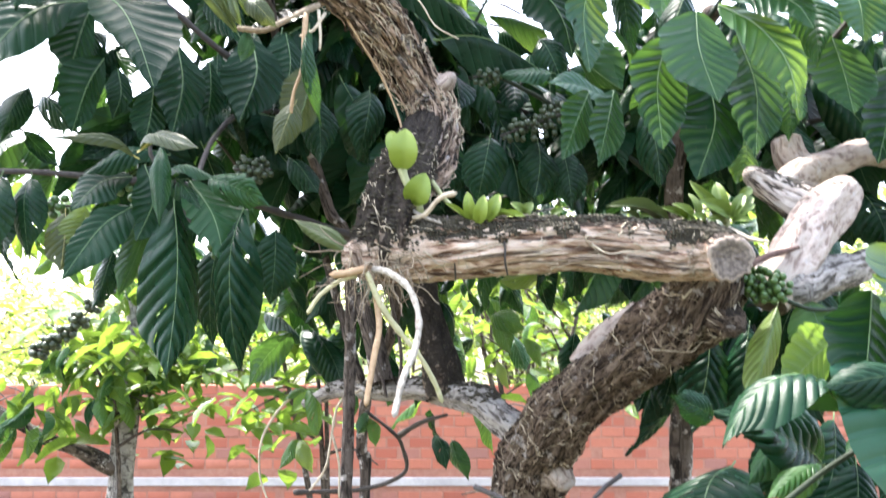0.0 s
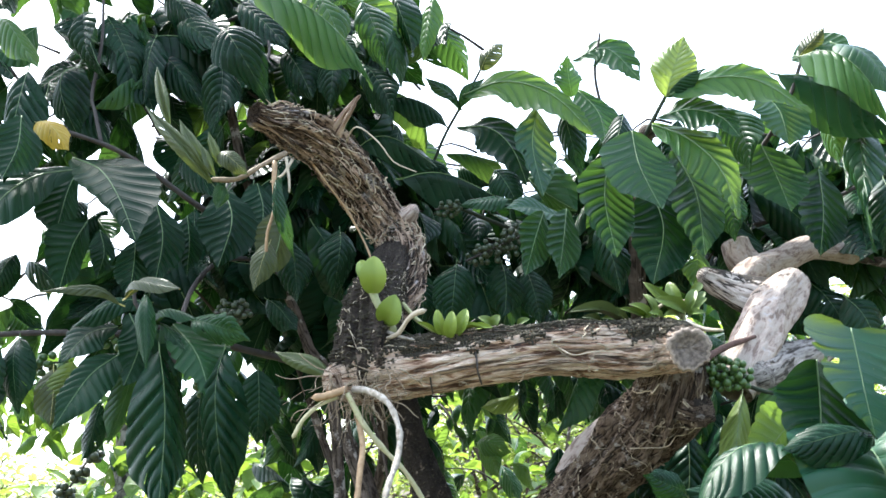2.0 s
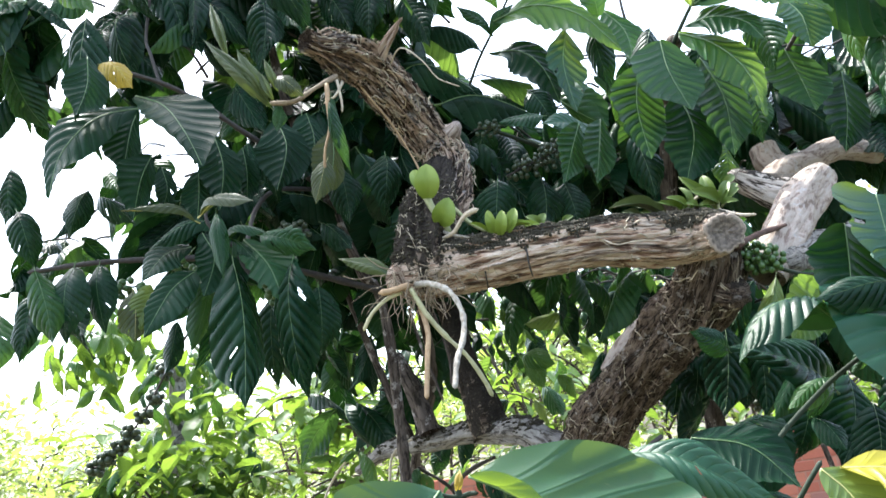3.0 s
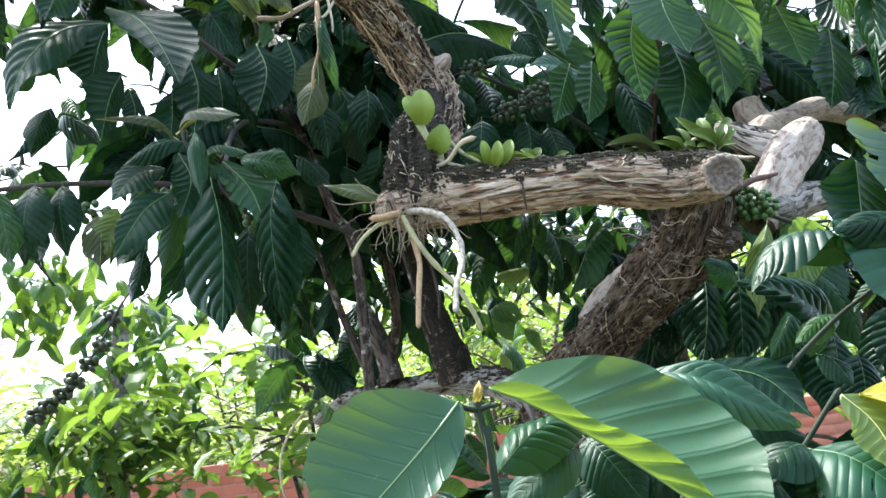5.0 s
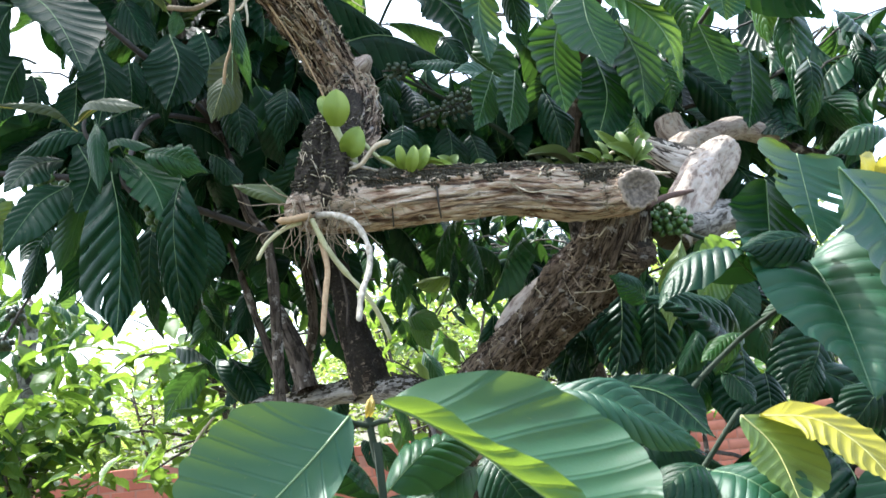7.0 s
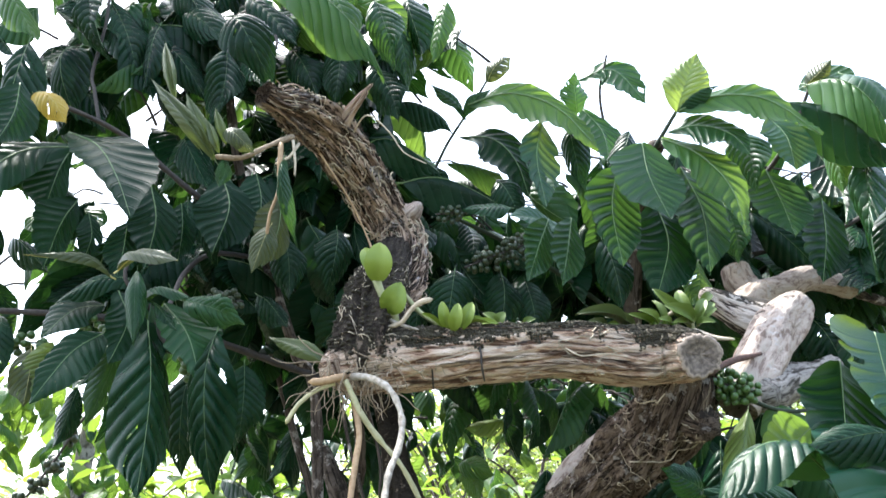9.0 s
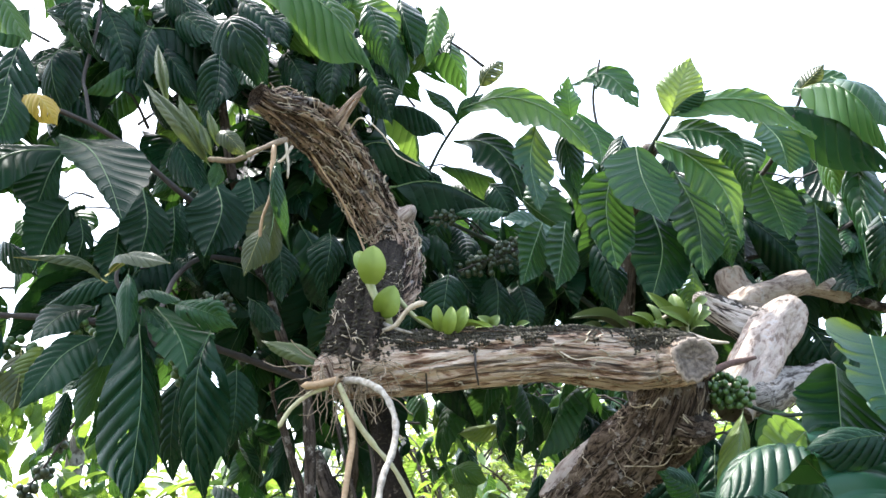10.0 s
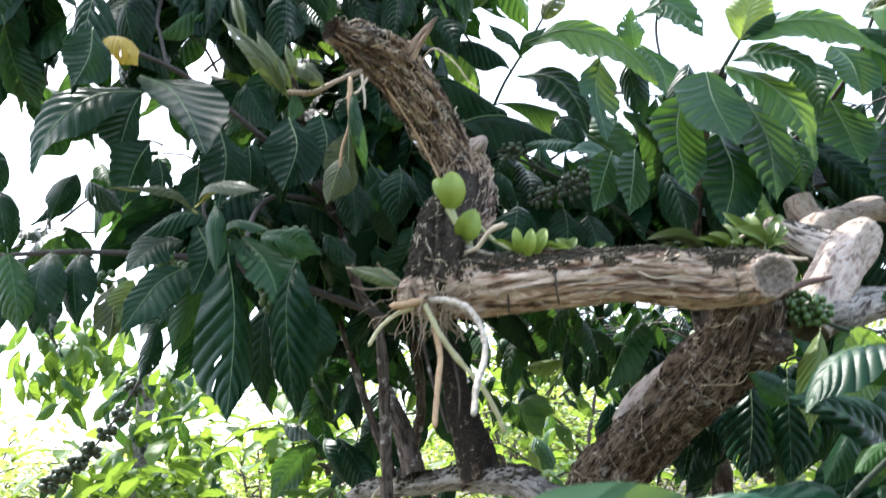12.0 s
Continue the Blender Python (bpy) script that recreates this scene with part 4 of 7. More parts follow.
leaf(old_tree, (0.603, 1.450, 1.668), (0.621, 1.440, 1.539), 0.098, (0.07, -0.98, 0.17), "s", LEAF_BRIGHT)
leaf(old_tree, (0.585, 1.470, 1.653), (0.558, 1.500, 1.541), 0.055, (-0.60, -0.80, -0.07), "a", LEAF_DARK)
left_tree = thing("coffee_tree", (-0.25, 2.05, 0), "leafy coffee tree with large glossy dark green leaves", "tree", "coffee trees")
tube("trunk", left_tree, WOOD_DARK, 0.017, 0.010, (-0.250, 2.050, -0.030), (-0.240, 2.060, 0.600), (-0.217, 2.050, 1.710), (-0.266, 2.000, 1.910), (-0.328, 1.950, 2.115), (-0.401, 1.950, 2.376), (-0.442, 1.950, 2.759), (-0.426, 1.950, 3.133), sides=14, wobble=0.2)
tube("twig", left_tree, TWIG, 0.009, 0.005, (-0.212, 1.980, 1.839), (-0.333, 1.850, 1.868), (-0.475, 1.700, 1.897), (-0.581, 1.620, 1.899), (-0.759, 1.600, 1.912), (-0.909, 1.600, 1.913), sides=8, wobble=0.3)
tube("twig", left_tree, TWIG, 0.008, 0.004, (-0.328, 1.950, 2.115), (-0.384, 1.750, 2.139), (-0.440, 1.650, 2.167), (-0.555, 1.580, 2.255), (-0.651, 1.520, 2.289), (-0.734, 1.500, 2.304), sides=8, wobble=0.3)
tube("twig", left_tree, TWIG, 0.004, 0.003, (-0.598, 1.560, 2.276), (-0.620, 1.580, 2.358), (-0.634, 1.600, 2.409), (-0.623, 1.620, 2.543), (-0.632, 1.650, 2.693), sides=6)
tube("twig", left_tree, TWIG, 0.006, 0.004, (-0.328, 1.950, 2.115), (-0.415, 1.800, 2.081), (-0.425, 1.600, 1.980), (-0.415, 1.450, 1.873), (-0.413, 1.380, 1.817), (-0.388, 1.360, 1.775), sides=7)
tube("twig", left_tree, TWIG, 0.005, 0.003, (-0.406, 1.420, 1.850), (-0.443, 1.400, 1.860), (-0.470, 1.380, 1.898), (-0.469, 1.380, 1.922), sides=6)
tube("twig", left_tree, TWIG, 0.006, 0.003, (-0.442, 1.950, 2.759), (-0.333, 1.800, 2.690), (-0.278, 1.700, 2.548), (-0.283, 1.650, 2.461), sides=7)
tube("twig", left_tree, TWIG, 0.006, 0.003, (-0.423, 1.950, 3.040), (-0.196, 1.750, 2.813), (-0.074, 1.650, 2.705), (0.039, 1.600, 2.696), sides=7)
leaf(left_tree, (-0.724, 1.502, 2.419), (-0.736, 1.448, 2.166), 0.086, (-0.00, -0.98, 0.20), "w", LEAF_DARK)
leaf(left_tree, (-0.657, 1.601, 2.604), (-0.610, 1.579, 2.429), 0.096, (-0.71, -0.66, 0.23), "e", LEAF_DARK)
leaf(left_tree, (-0.687, 1.662, 2.506), (-0.676, 1.618, 2.328), 0.081, (-0.16, -0.98, 0.13), "d", LEAF_DARK)
leaf(left_tree, (-0.580, 1.804, 2.536), (-0.675, 1.717, 2.425), 0.065, (-0.00, -0.92, 0.40), "b", LEAF_BRIGHT)
leaf(left_tree, (-0.835, 1.603, 2.606), (-0.724, 1.548, 2.451), 0.065, (0.28, -0.84, 0.46), "a", LEAF_BRIGHT)
leaf(left_tree, (-0.680, 1.802, 2.714), (-0.590, 1.748, 2.489), 0.101, (0.09, -0.84, 0.54), "q", LEAF_DARK)
leaf(left_tree, (-0.549, 1.752, 2.617), (-0.567, 1.719, 2.430), 0.068, (-0.32, -0.94, 0.05), "q", LEAF_DARK)
leaf(left_tree, (-0.387, 1.702, 2.523), (-0.402, 1.658, 2.327), 0.086, (0.23, -0.90, 0.36), "q", LEAF_DARK)
leaf(left_tree, (-0.355, 1.624, 2.525), (-0.258, 1.547, 2.335), 0.108, (-0.00, -0.99, 0.11), "c", LEAF_DARK)
leaf(left_tree, (-0.485, 1.802, 2.683), (-0.370, 1.748, 2.549), 0.088, (0.39, -0.80, 0.46), "d", LEAF_DARK)
leaf(left_tree, (-0.354, 1.752, 2.693), (-0.231, 1.698, 2.527), 0.085, (0.26, -0.97, 0.04), "q", LEAF_DARK)
leaf(left_tree, (-0.272, 1.504, 2.550), (-0.037, 1.417, 2.296), 0.058, (0.32, -0.85, 0.41), "r", LEAF_BRIGHT)
leaf(left_tree, (-0.173, 1.603, 2.618), (-0.103, 1.548, 2.436), 0.089, (0.18, -0.89, 0.43), "q", LEAF_BRIGHT)
leaf(left_tree, (-0.059, 1.621, 2.589), (-0.025, 1.599, 2.414), 0.080, (-0.30, -0.83, 0.47), "q", LEAF_MID)
leaf(left_tree, (-0.021, 1.752, 2.631), (0.015, 1.698, 2.427), 0.073, (0.14, -0.87, 0.47), "q", LEAF_MID)
leaf(left_tree, (0.016, 1.721, 2.669), (0.045, 1.699, 2.482), 0.073, (-0.58, -0.77, 0.26), "q", LEAF_DARK)
leaf(left_tree, (0.097, 1.621, 2.588), (0.060, 1.599, 2.423), 0.055, (-0.60, -0.79, -0.07), "q", LEAF_BRIGHT)
leaf(left_tree, (-0.138, 1.752, 2.563), (-0.154, 1.719, 2.392), 0.081, (-0.07, -0.99, 0.08), "q", LEAF_DARK)
leaf(left_tree, (-0.255, 1.802, 2.581), (-0.192, 1.748, 2.424), 0.088, (-0.20, -0.97, 0.15), "q", LEAF_DARK)
leaf(left_tree, (-0.073, 1.752, 2.508), (-0.013, 1.698, 2.349), 0.081, (-0.03, -0.88, 0.48), "q", LEAF_DARK)
leaf(left_tree, (-0.369, 1.662, 2.198), (-0.395, 1.618, 2.011), 0.091, (-0.25, -0.89, 0.37), "q", LEAF_DARK)
leaf(left_tree, (-0.325, 1.702, 2.216), (-0.329, 1.658, 2.035), 0.095, (-0.22, -0.93, 0.31), "q", LEAF_DARK)
leaf(left_tree, (-0.466, 1.752, 2.187), (-0.458, 1.698, 2.053), 0.061, (0.23, -0.97, 0.00), "q", LEAF_DARK)
leaf(left_tree, (-0.781, 1.603, 2.074), (-0.800, 1.548, 1.962), 0.058, (0.40, -0.82, 0.42), "d", LEAF_DARK)
leaf(left_tree, (-0.785, 1.662, 2.071), (-0.689, 1.618, 1.990), 0.051, (-0.40, -0.55, 0.73), "d", LEAF_DARK)
leaf(left_tree, (-0.263, 1.752, 2.105), (-0.243, 1.698, 1.954), 0.073, (0.14, -0.88, 0.45), "a", LEAF_DARK)
leaf(left_tree, (-0.151, 1.752, 2.112), (-0.162, 1.698, 1.961), 0.081, (0.40, -0.88, 0.25), "a", LEAF_DARK)
leaf(left_tree, (-0.315, 1.752, 1.972), (-0.247, 1.719, 1.889), 0.054, (-0.19, -0.70, 0.69), "a", LEAF_DARK)
leaf(left_tree, (-0.447, 1.362, 1.907), (-0.433, 1.318, 1.777), 0.032, (0.15, -0.99, 0.06), "s", LEAF_MID)
leaf(left_tree, (-0.448, 1.382, 1.859), (-0.354, 1.328, 1.852), 0.025, (0.27, -0.39, 0.88), "b", LEAF_MID)
leaf(left_tree, (-0.441, 1.381, 1.863), (-0.377, 1.349, 1.803), 0.043, (0.13, -0.59, 0.80), "g", LEAF_MID, "insect-eaten coffee leaf")
leaf(left_tree, (-0.376, 1.382, 1.859), (-0.275, 1.338, 1.810), 0.058, (-0.22, -0.97, 0.10), "g", LEAF_MID)
leaf(left_tree, (-0.316, 1.362, 1.802), (-0.324, 1.329, 1.559), 0.080, (-0.21, -0.84, 0.49), "w", LEAF_DARK)
leaf(left_tree, (-0.424, 1.362, 1.810), (-0.418, 1.318, 1.541), 0.098, (0.50, -0.86, 0.08), "w", LEAF_DARK)
leaf(left_tree, (-0.497, 1.452, 1.830), (-0.527, 1.419, 1.668), 0.047, (0.67, -0.74, 0.06), "s", LEAF_MID)
leaf(left_tree, (-0.469, 1.442, 1.911), (-0.590, 1.398, 1.868), 0.046, (0.14, -0.75, 0.65), "b", LEAF_DARK)
leaf(left_tree, (-0.850, 1.501, 1.885), (-0.810, 1.479, 1.730), 0.070, (0.21, -0.92, 0.33), "q", LEAF_MID)
leaf(left_tree, (-0.641, 1.552, 1.838), (-0.672, 1.519, 1.735), 0.061, (0.60, -0.68, 0.42), "a", LEAF_YOUNG, "yellowing coffee leaf")
leaf(left_tree, (-0.382, 1.501, 1.777), (-0.399, 1.479, 1.598), 0.080, (-0.15, -0.99, 0.03), "q", LEAF_DARK)
leaf(left_tree, (-0.608, 1.601, 1.764), (-0.636, 1.579, 1.653), 0.041, (0.19, -0.97, 0.11), "q", LEAF_DARK)
leaf(left_tree, (-0.465, 1.600, 1.756), (-0.455, 1.600, 1.642), 0.068, (0.06, -0.92, 0.40), "q", LEAF_DARK)
leaf(left_tree, (-0.329, 1.700, 1.816), (-0.338, 1.700, 1.668), 0.084, (0.11, -0.98, 0.14), "q", LEAF_DARK)
leaf(left_tree, (-0.688, 1.470, 2.290), (-0.617, 1.450, 2.217), 0.053, (0.20, -0.88, 0.43), "b", LEAF_YELLOW, "yellowing coffee leaf")
leaf(left_tree, (-0.468, 1.300, 1.878), (-0.559, 1.200, 1.889), 0.028, (0.25, -0.55, 0.80), "o", LEAF_OLD, "drying coffee leaf")
leaf(left_tree, (-0.458, 1.300, 1.887), (-0.344, 1.200, 1.875), 0.034, (0.07, -0.60, 0.80), "o", LEAF_OLD)
berries(left_tree, (-0.511, 1.500, 1.841), (0.030, 0.024, 0.022), 20, 0.0075, 5, BERRY, (1, 0, 0))
berries(left_tree, (-0.354, 1.600, 1.917), (0.035, 0.024, 0.028), 36, 0.006, 6, BERRY_OLD, (1, 0, 0))
berries(left_tree, (-0.359, 1.420, 1.770), (0.046, 0.026, 0.026), 40, 0.0078, 7, BERRY, (0.3, 0, -1))
berries(left_tree, (-0.693, 1.580, 1.843), (0.030, 0.020, 0.020), 14, 0.0075, 8, BERRY, (1, 0, 0))
berries(left_tree, (-0.605, 1.600, 1.893), (0.030, 0.020, 0.020), 12, 0.0075, 9, BERRY, (1, 0, 0))
berries(left_tree, (0.195, 1.720, 2.037), (0.085, 0.025, 0.032), 80, 0.0058, 10, BERRY_OLD, (1, 0, 0.35))
berries(left_tree, (0.096, 1.750, 2.140), (0.035, 0.018, 0.018), 20, 0.0058, 11, BERRY_OLD, (1, 0, 0))
hanging_leaves(left_tree, (-0.800, 1.900, 2.630), (0.30, 0.16, 0.32), 44, 76, (LEAF_DARK, LEAF_DARK, LEAF_DARK, LEAF_MID), (0.17, 0.25), 0.6, "cdqr")
hanging_leaves(left_tree, (-0.100, 1.850, 2.680), (0.24, 0.14, 0.10), 16, 77, (LEAF_DARK, LEAF_MID, LEAF_BRIGHT), (0.17, 0.25), 0.6, "cdqr")
# Mostly near-black leaves: their colour carries the shade of the crowns' insides.
SHADE_FILL = (LEAF_DARK, LEAF_DARK, LEAF_DARK, LEAF_MID)
hanging_leaves(left_tree, (-0.236, 2.250, 2.309), (0.40, 0.28, 0.34), 195, 21, SHADE_FILL, whole=True)
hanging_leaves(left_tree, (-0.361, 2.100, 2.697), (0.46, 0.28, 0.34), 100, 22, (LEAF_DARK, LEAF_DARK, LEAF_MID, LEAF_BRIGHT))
grown_leaf(left_tree, ((-0.630, 1.500, 2.225), (-0.565, 1.470, 2.182), (-0.514, 1.430, 2.103), (-0.475, 1.400, 2.013)), (-0.458, 1.470, 2.141), (-0.548, 1.400, 2.107), LEAF_DARK, "broad smooth bluish coffee leaf", full=0.75, quilt=0.006, wave=0.012)
grown_leaf(left_tree, ((-0.669, 1.620, 2.248), (-0.681, 1.600, 2.194), (-0.692, 1.570, 2.085)), (-0.671, 1.630, 2.175), (-0.738, 1.580, 2.167), LEAF_DARK, quilt=0.012)
grown_leaf(left_tree, ((-0.652, 1.580, 2.233), (-0.708, 1.540, 2.213), (-0.743, 1.500, 2.171), (-0.781, 1.470, 2.100), (-0.794, 1.450, 2.013)), (-0.788, 1.520, 2.202), (-0.735, 1.480, 2.112), LEAF_DARK, quilt=0.01)
grown_leaf(left_tree, ((-0.684, 1.400, 2.273), (-0.679, 1.380, 2.204), (-0.689, 1.350, 2.132)), (-0.661, 1.420, 2.228), (-0.719, 1.360, 2.197), LEAF_DARK, quilt=0.018)
grown_leaf(left_tree, ((-0.631, 1.580, 2.123), (-0.643, 1.540, 2.060), (-0.651, 1.500, 1.959)), (-0.631, 1.570, 2.041), (-0.663, 1.500, 2.016), LEAF_DARK, quilt=0.016)
grown_leaf(left_tree, ((-0.502, 1.600, 2.158), (-0.480, 1.570, 2.071), (-0.487, 1.540, 1.967)), (-0.445, 1.600, 2.068), (-0.526, 1.550, 2.064), LEAF_DARK, quilt=0.022)
grown_leaf(left_tree, ((-0.456, 1.660, 2.142), (-0.447, 1.640, 2.077), (-0.448, 1.620, 2.001)), (-0.426, 1.660, 2.068), (-0.470, 1.620, 2.065), LEAF_DARK, quilt=0.022)
grown_leaf(left_tree, ((-0.364, 1.600, 2.171), (-0.342, 1.560, 2.089), (-0.365, 1.530, 1.987)), (-0.300, 1.600, 2.093), (-0.408, 1.550, 2.079), LEAF_DARK, quilt=0.022)
grown_leaf(left_tree, ((-0.305, 1.640, 2.194), (-0.291, 1.620, 2.128), (-0.297, 1.600, 2.058)), (-0.267, 1.660, 2.133), (-0.334, 1.600, 2.116), LEAF_DARK, quilt=0.02)
grown_leaf(left_tree, ((-0.236, 1.500, 2.088), (-0.239, 1.480, 2.012), (-0.265, 1.460, 1.937)), (-0.224, 1.520, 2.004), (-0.269, 1.460, 1.989), LEAF_OLD, quilt=0.012)
grown_leaf(left_tree, ((-0.529, 1.560, 2.067), (-0.527, 1.540, 2.004), (-0.530, 1.520, 1.939)), (-0.502, 1.560, 2.001), (-0.557, 1.530, 1.993), LEAF_DARK, quilt=0.024)
grown_leaf(left_tree, ((-0.659, 1.720, 2.149), (-0.642, 1.700, 2.090), (-0.653, 1.690, 2.032)), (-0.625, 1.720, 2.095), (-0.670, 1.690, 2.095), LEAF_DARK, quilt=0.02, eaten=1)
grown_leaf(left_tree, ((-0.523, 1.450, 1.875), (-0.566, 1.430, 1.863), (-0.603, 1.400, 1.810)), (-0.590, 1.450, 1.886), (-0.548, 1.410, 1.825), LEAF_DARK, quilt=0.014)
grown_leaf(left_tree, ((-0.508, 1.420, 1.821), (-0.540, 1.380, 1.785), (-0.561, 1.350, 1.739), (-0.582, 1.330, 1.693)), (-0.569, 1.370, 1.789), (-0.519, 1.360, 1.738), LEAF_DARK, quilt=0.014, full=0.7)
grown_leaf(left_tree, ((-0.406, 1.380, 1.855), (-0.359, 1.350, 1.795), (-0.331, 1.330, 1.711)), (-0.312, 1.390, 1.804), (-0.392, 1.330, 1.780), LEAF_MID, "insect-eaten coffee leaf with holes", eaten=2, quilt=0.012, full=0.7)
grown_leaf(left_tree, ((-0.486, 1.400, 1.885), (-0.462, 1.380, 1.828), (-0.477, 1.350, 1.754)), (-0.426, 1.410, 1.844), (-0.490, 1.360, 1.826), LEAF_DARK, eaten=1, quilt=0.012, full=0.7)
leaf(left_tree, (-0.781, 1.521, 1.889), (-0.798, 1.499, 1.737), 0.098, (-0.24, -0.87, 0.42), "s", LEAF_DARK)
leaf(left_tree, (-0.743, 1.552, 1.893), (-0.728, 1.519, 1.749), 0.070, (-0.19, -0.81, 0.55), "s", LEAF_DARK)
leaf(left_tree, (-0.845, 1.621, 1.847), (-0.792, 1.599, 1.712), 0.068, (-0.47, -0.88, 0.00), "q", LEAF_DARK)
leaf(left_tree, (-0.984, 1.700, 2.084), (-0.930, 1.660, 1.944), 0.070, (0.30, -0.85, 0.40), "q", LEAF_DARK)
leaf(left_tree, (-0.851, 1.750, 2.113), (-0.903, 1.700, 2.000), 0.060, (-0.30, -0.85, 0.40), "w", LEAF_DARK)
leaf(left_tree, (-1.045, 1.800, 2.228), (-1.036, 1.750, 2.072), 0.070, (-0.10, -0.85, 0.40), "w", LEAF_DARK)
leaf(left_tree, (-0.902, 1.600, 1.866), (-0.916, 1.550, 1.721), 0.070, (0.10, -0.90, 0.40), "q", LEAF_DARK)
leaf(left_tree, (-1.027, 1.700, 1.852), (-1.022, 1.650, 1.711), 0.080, (0.10, -0.90, 0.40), "q", LEAF_MID)
hanging_leaves(left_tree, (-0.978, 1.900, 2.039), (0.13, 0.10, 0.05), 13, 86, SHADE_FILL, (0.10, 0.16))
hanging_leaves(left_tree, (-0.833, 2.100, 2.286), (0.10, 0.10, 0.10), 12, 88, SHADE_FILL, (0.11, 0.17))
# Unseen upper crown, added above the view only to shade the leaves below.
hanging_leaves(left_tree, (-0.950, 1.850, 3.150), (0.48, 0.36, 0.10), 95, 85, SHADE_FILL, whole=True)
right_tree = thing("coffee_tree", (0.62, 2.3, 0), "leafy coffee tree with arching bright green shoots", "tree", "coffee trees")
tube("trunk", right_tree, WOOD_DARK, 0.04, 0.018, (0.620, 2.300, -0.030), (0.600, 2.300, 0.700), (0.599, 2.200, 1.695), (0.562, 2.100, 1.961), (0.561, 1.950, 2.162), (0.527, 1.750, 2.223), (0.509, 1.600, 2.218), sides=14, wobble=0.2)
tube("twig", right_tree, GREEN_STEM, 0.006, 0.0035, (0.504, 1.630, 2.209), (0.506, 1.580, 2.214), (0.524, 1.560, 2.242), (0.549, 1.540, 2.279), sides=7)
tube("twig", right_tree, GREEN_STEM, 0.007, 0.003, (0.562, 2.100, 1.961), (0.317, 2.000, 2.113), (0.033, 1.950, 2.263), (0.068, 1.930, 2.312), (0.109, 1.920, 2.390), (0.163, 1.900, 2.467), (0.210, 1.880, 2.537), sides=7)
tube("twig", right_tree, TWIG, 0.008, 0.004, (0.561, 1.950, 2.162), (0.734, 1.850, 2.163), (0.836, 1.720, 2.261), (0.902, 1.670, 2.394), sides=7)
tube("twig", right_tree, TWIG, 0.008, 0.004, (0.565, 2.050, 2.093), (0.807, 2.000, 2.100), (1.053, 1.900, 2.145), (1.189, 1.850, 2.252), sides=7)
tube("twig", right_tree, TWIG, 0.006, 0.003, (0.561, 1.950, 2.162), (0.523, 1.950, 2.348), (0.504, 1.950, 2.518), (0.528, 1.930, 2.633), sides=7)
leaf(right_tree, (0.150, 1.862, 2.422), (0.063, 1.818, 2.496), 0.057, (0.14, -0.75, 0.65), "e", LEAF_MID)
leaf(right_tree, (0.143, 1.862, 2.422), (0.207, 1.829, 2.486), 0.047, (0.33, -0.65, 0.69), "e", LEAF_MID)
leaf(right_tree, (0.207, 1.860, 2.520), (0.269, 1.860, 2.587), 0.053, (-0.28, -0.96, 0.05), "b", LEAF_OLD)
leaf(right_tree, (0.105, 1.923, 2.337), (0.243, 1.857, 2.237), 0.049, (-0.36, -0.77, 0.53), "r", LEAF_BRIGHT)
leaf(right_tree, (0.398, 1.852, 2.408), (0.403, 1.819, 2.224), 0.065, (-0.46, -0.79, 0.40), "q", LEAF_DARK)
leaf(right_tree, (0.417, 1.851, 2.427), (0.415, 1.829, 2.527), 0.068, (-0.05, -1.00, 0.06), "g", LEAF_MID)
leaf(right_tree, (0.542, 1.541, 2.266), (0.593, 1.519, 2.387), 0.091, (-0.18, -0.93, 0.32), "e", LEAF_YOUNG, "young yellow-green coffee leaf")
leaf(right_tree, (0.543, 1.542, 2.267), (0.617, 1.498, 2.304), 0.037, (0.09, -0.89, 0.44), "d", LEAF_MID)
leaf(right_tree, (0.399, 1.682, 2.047), (0.413, 1.638, 1.888), 0.071, (-0.16, -0.97, 0.16), "q", LEAF_DARK)
leaf(right_tree, (0.712, 1.662, 2.286), (0.711, 1.618, 2.127), 0.091, (-0.46, -0.83, 0.32), "q", LEAF_MID)
leaf(right_tree, (0.892, 1.667, 2.391), (0.979, 1.514, 2.166), 0.065, (-0.30, -0.49, 0.82), "r", LEAF_BRIGHT)
leaf(right_tree, (0.854, 1.706, 2.371), (1.002, 1.575, 2.139), 0.062, (-0.31, -0.55, 0.78), "r", LEAF_MID)
leaf(right_tree, (0.920, 1.721, 2.422), (0.980, 1.699, 2.478), 0.044, (0.21, -0.95, 0.23), "d", LEAF_OLD)
leaf(right_tree, (0.966, 1.644, 2.404), (1.022, 1.557, 2.230), 0.104, (0.39, -0.92, 0.07), "s", LEAF_MID)
leaf(right_tree, (0.959, 1.742, 2.303), (0.941, 1.698, 2.141), 0.061, (-0.70, -0.65, 0.29), "q", LEAF_BRIGHT)
leaf(right_tree, (0.998, 1.683, 2.243), (0.916, 1.617, 1.937), 0.077, (-0.82, -0.55, 0.13), "q", LEAF_MID)
leaf(right_tree, (1.031, 1.701, 2.106), (0.990, 1.679, 1.938), 0.072, (0.05, -0.81, 0.58), "q", LEAF_DARK)
leaf(right_tree, (-0.006, 1.804, 2.237), (0.193, 1.717, 2.134), 0.053, (-0.28, -0.49, 0.83), "r", LEAF_DARK)
leaf(right_tree, (0.220, 1.722, 2.140), (0.112, 1.678, 2.122), 0.055, (0.15, -0.73, 0.67), "q", LEAF_MID)
leaf(right_tree, (-0.030, 1.824, 2.445), (0.109, 1.737, 2.330), 0.063, (0.29, -0.90, 0.34), "r", LEAF_DARK)
leaf(right_tree, (-0.100, 1.844, 2.342), (0.080, 1.757, 2.234), 0.064, (0.34, -0.90, 0.27), "r", LEAF_DARK)
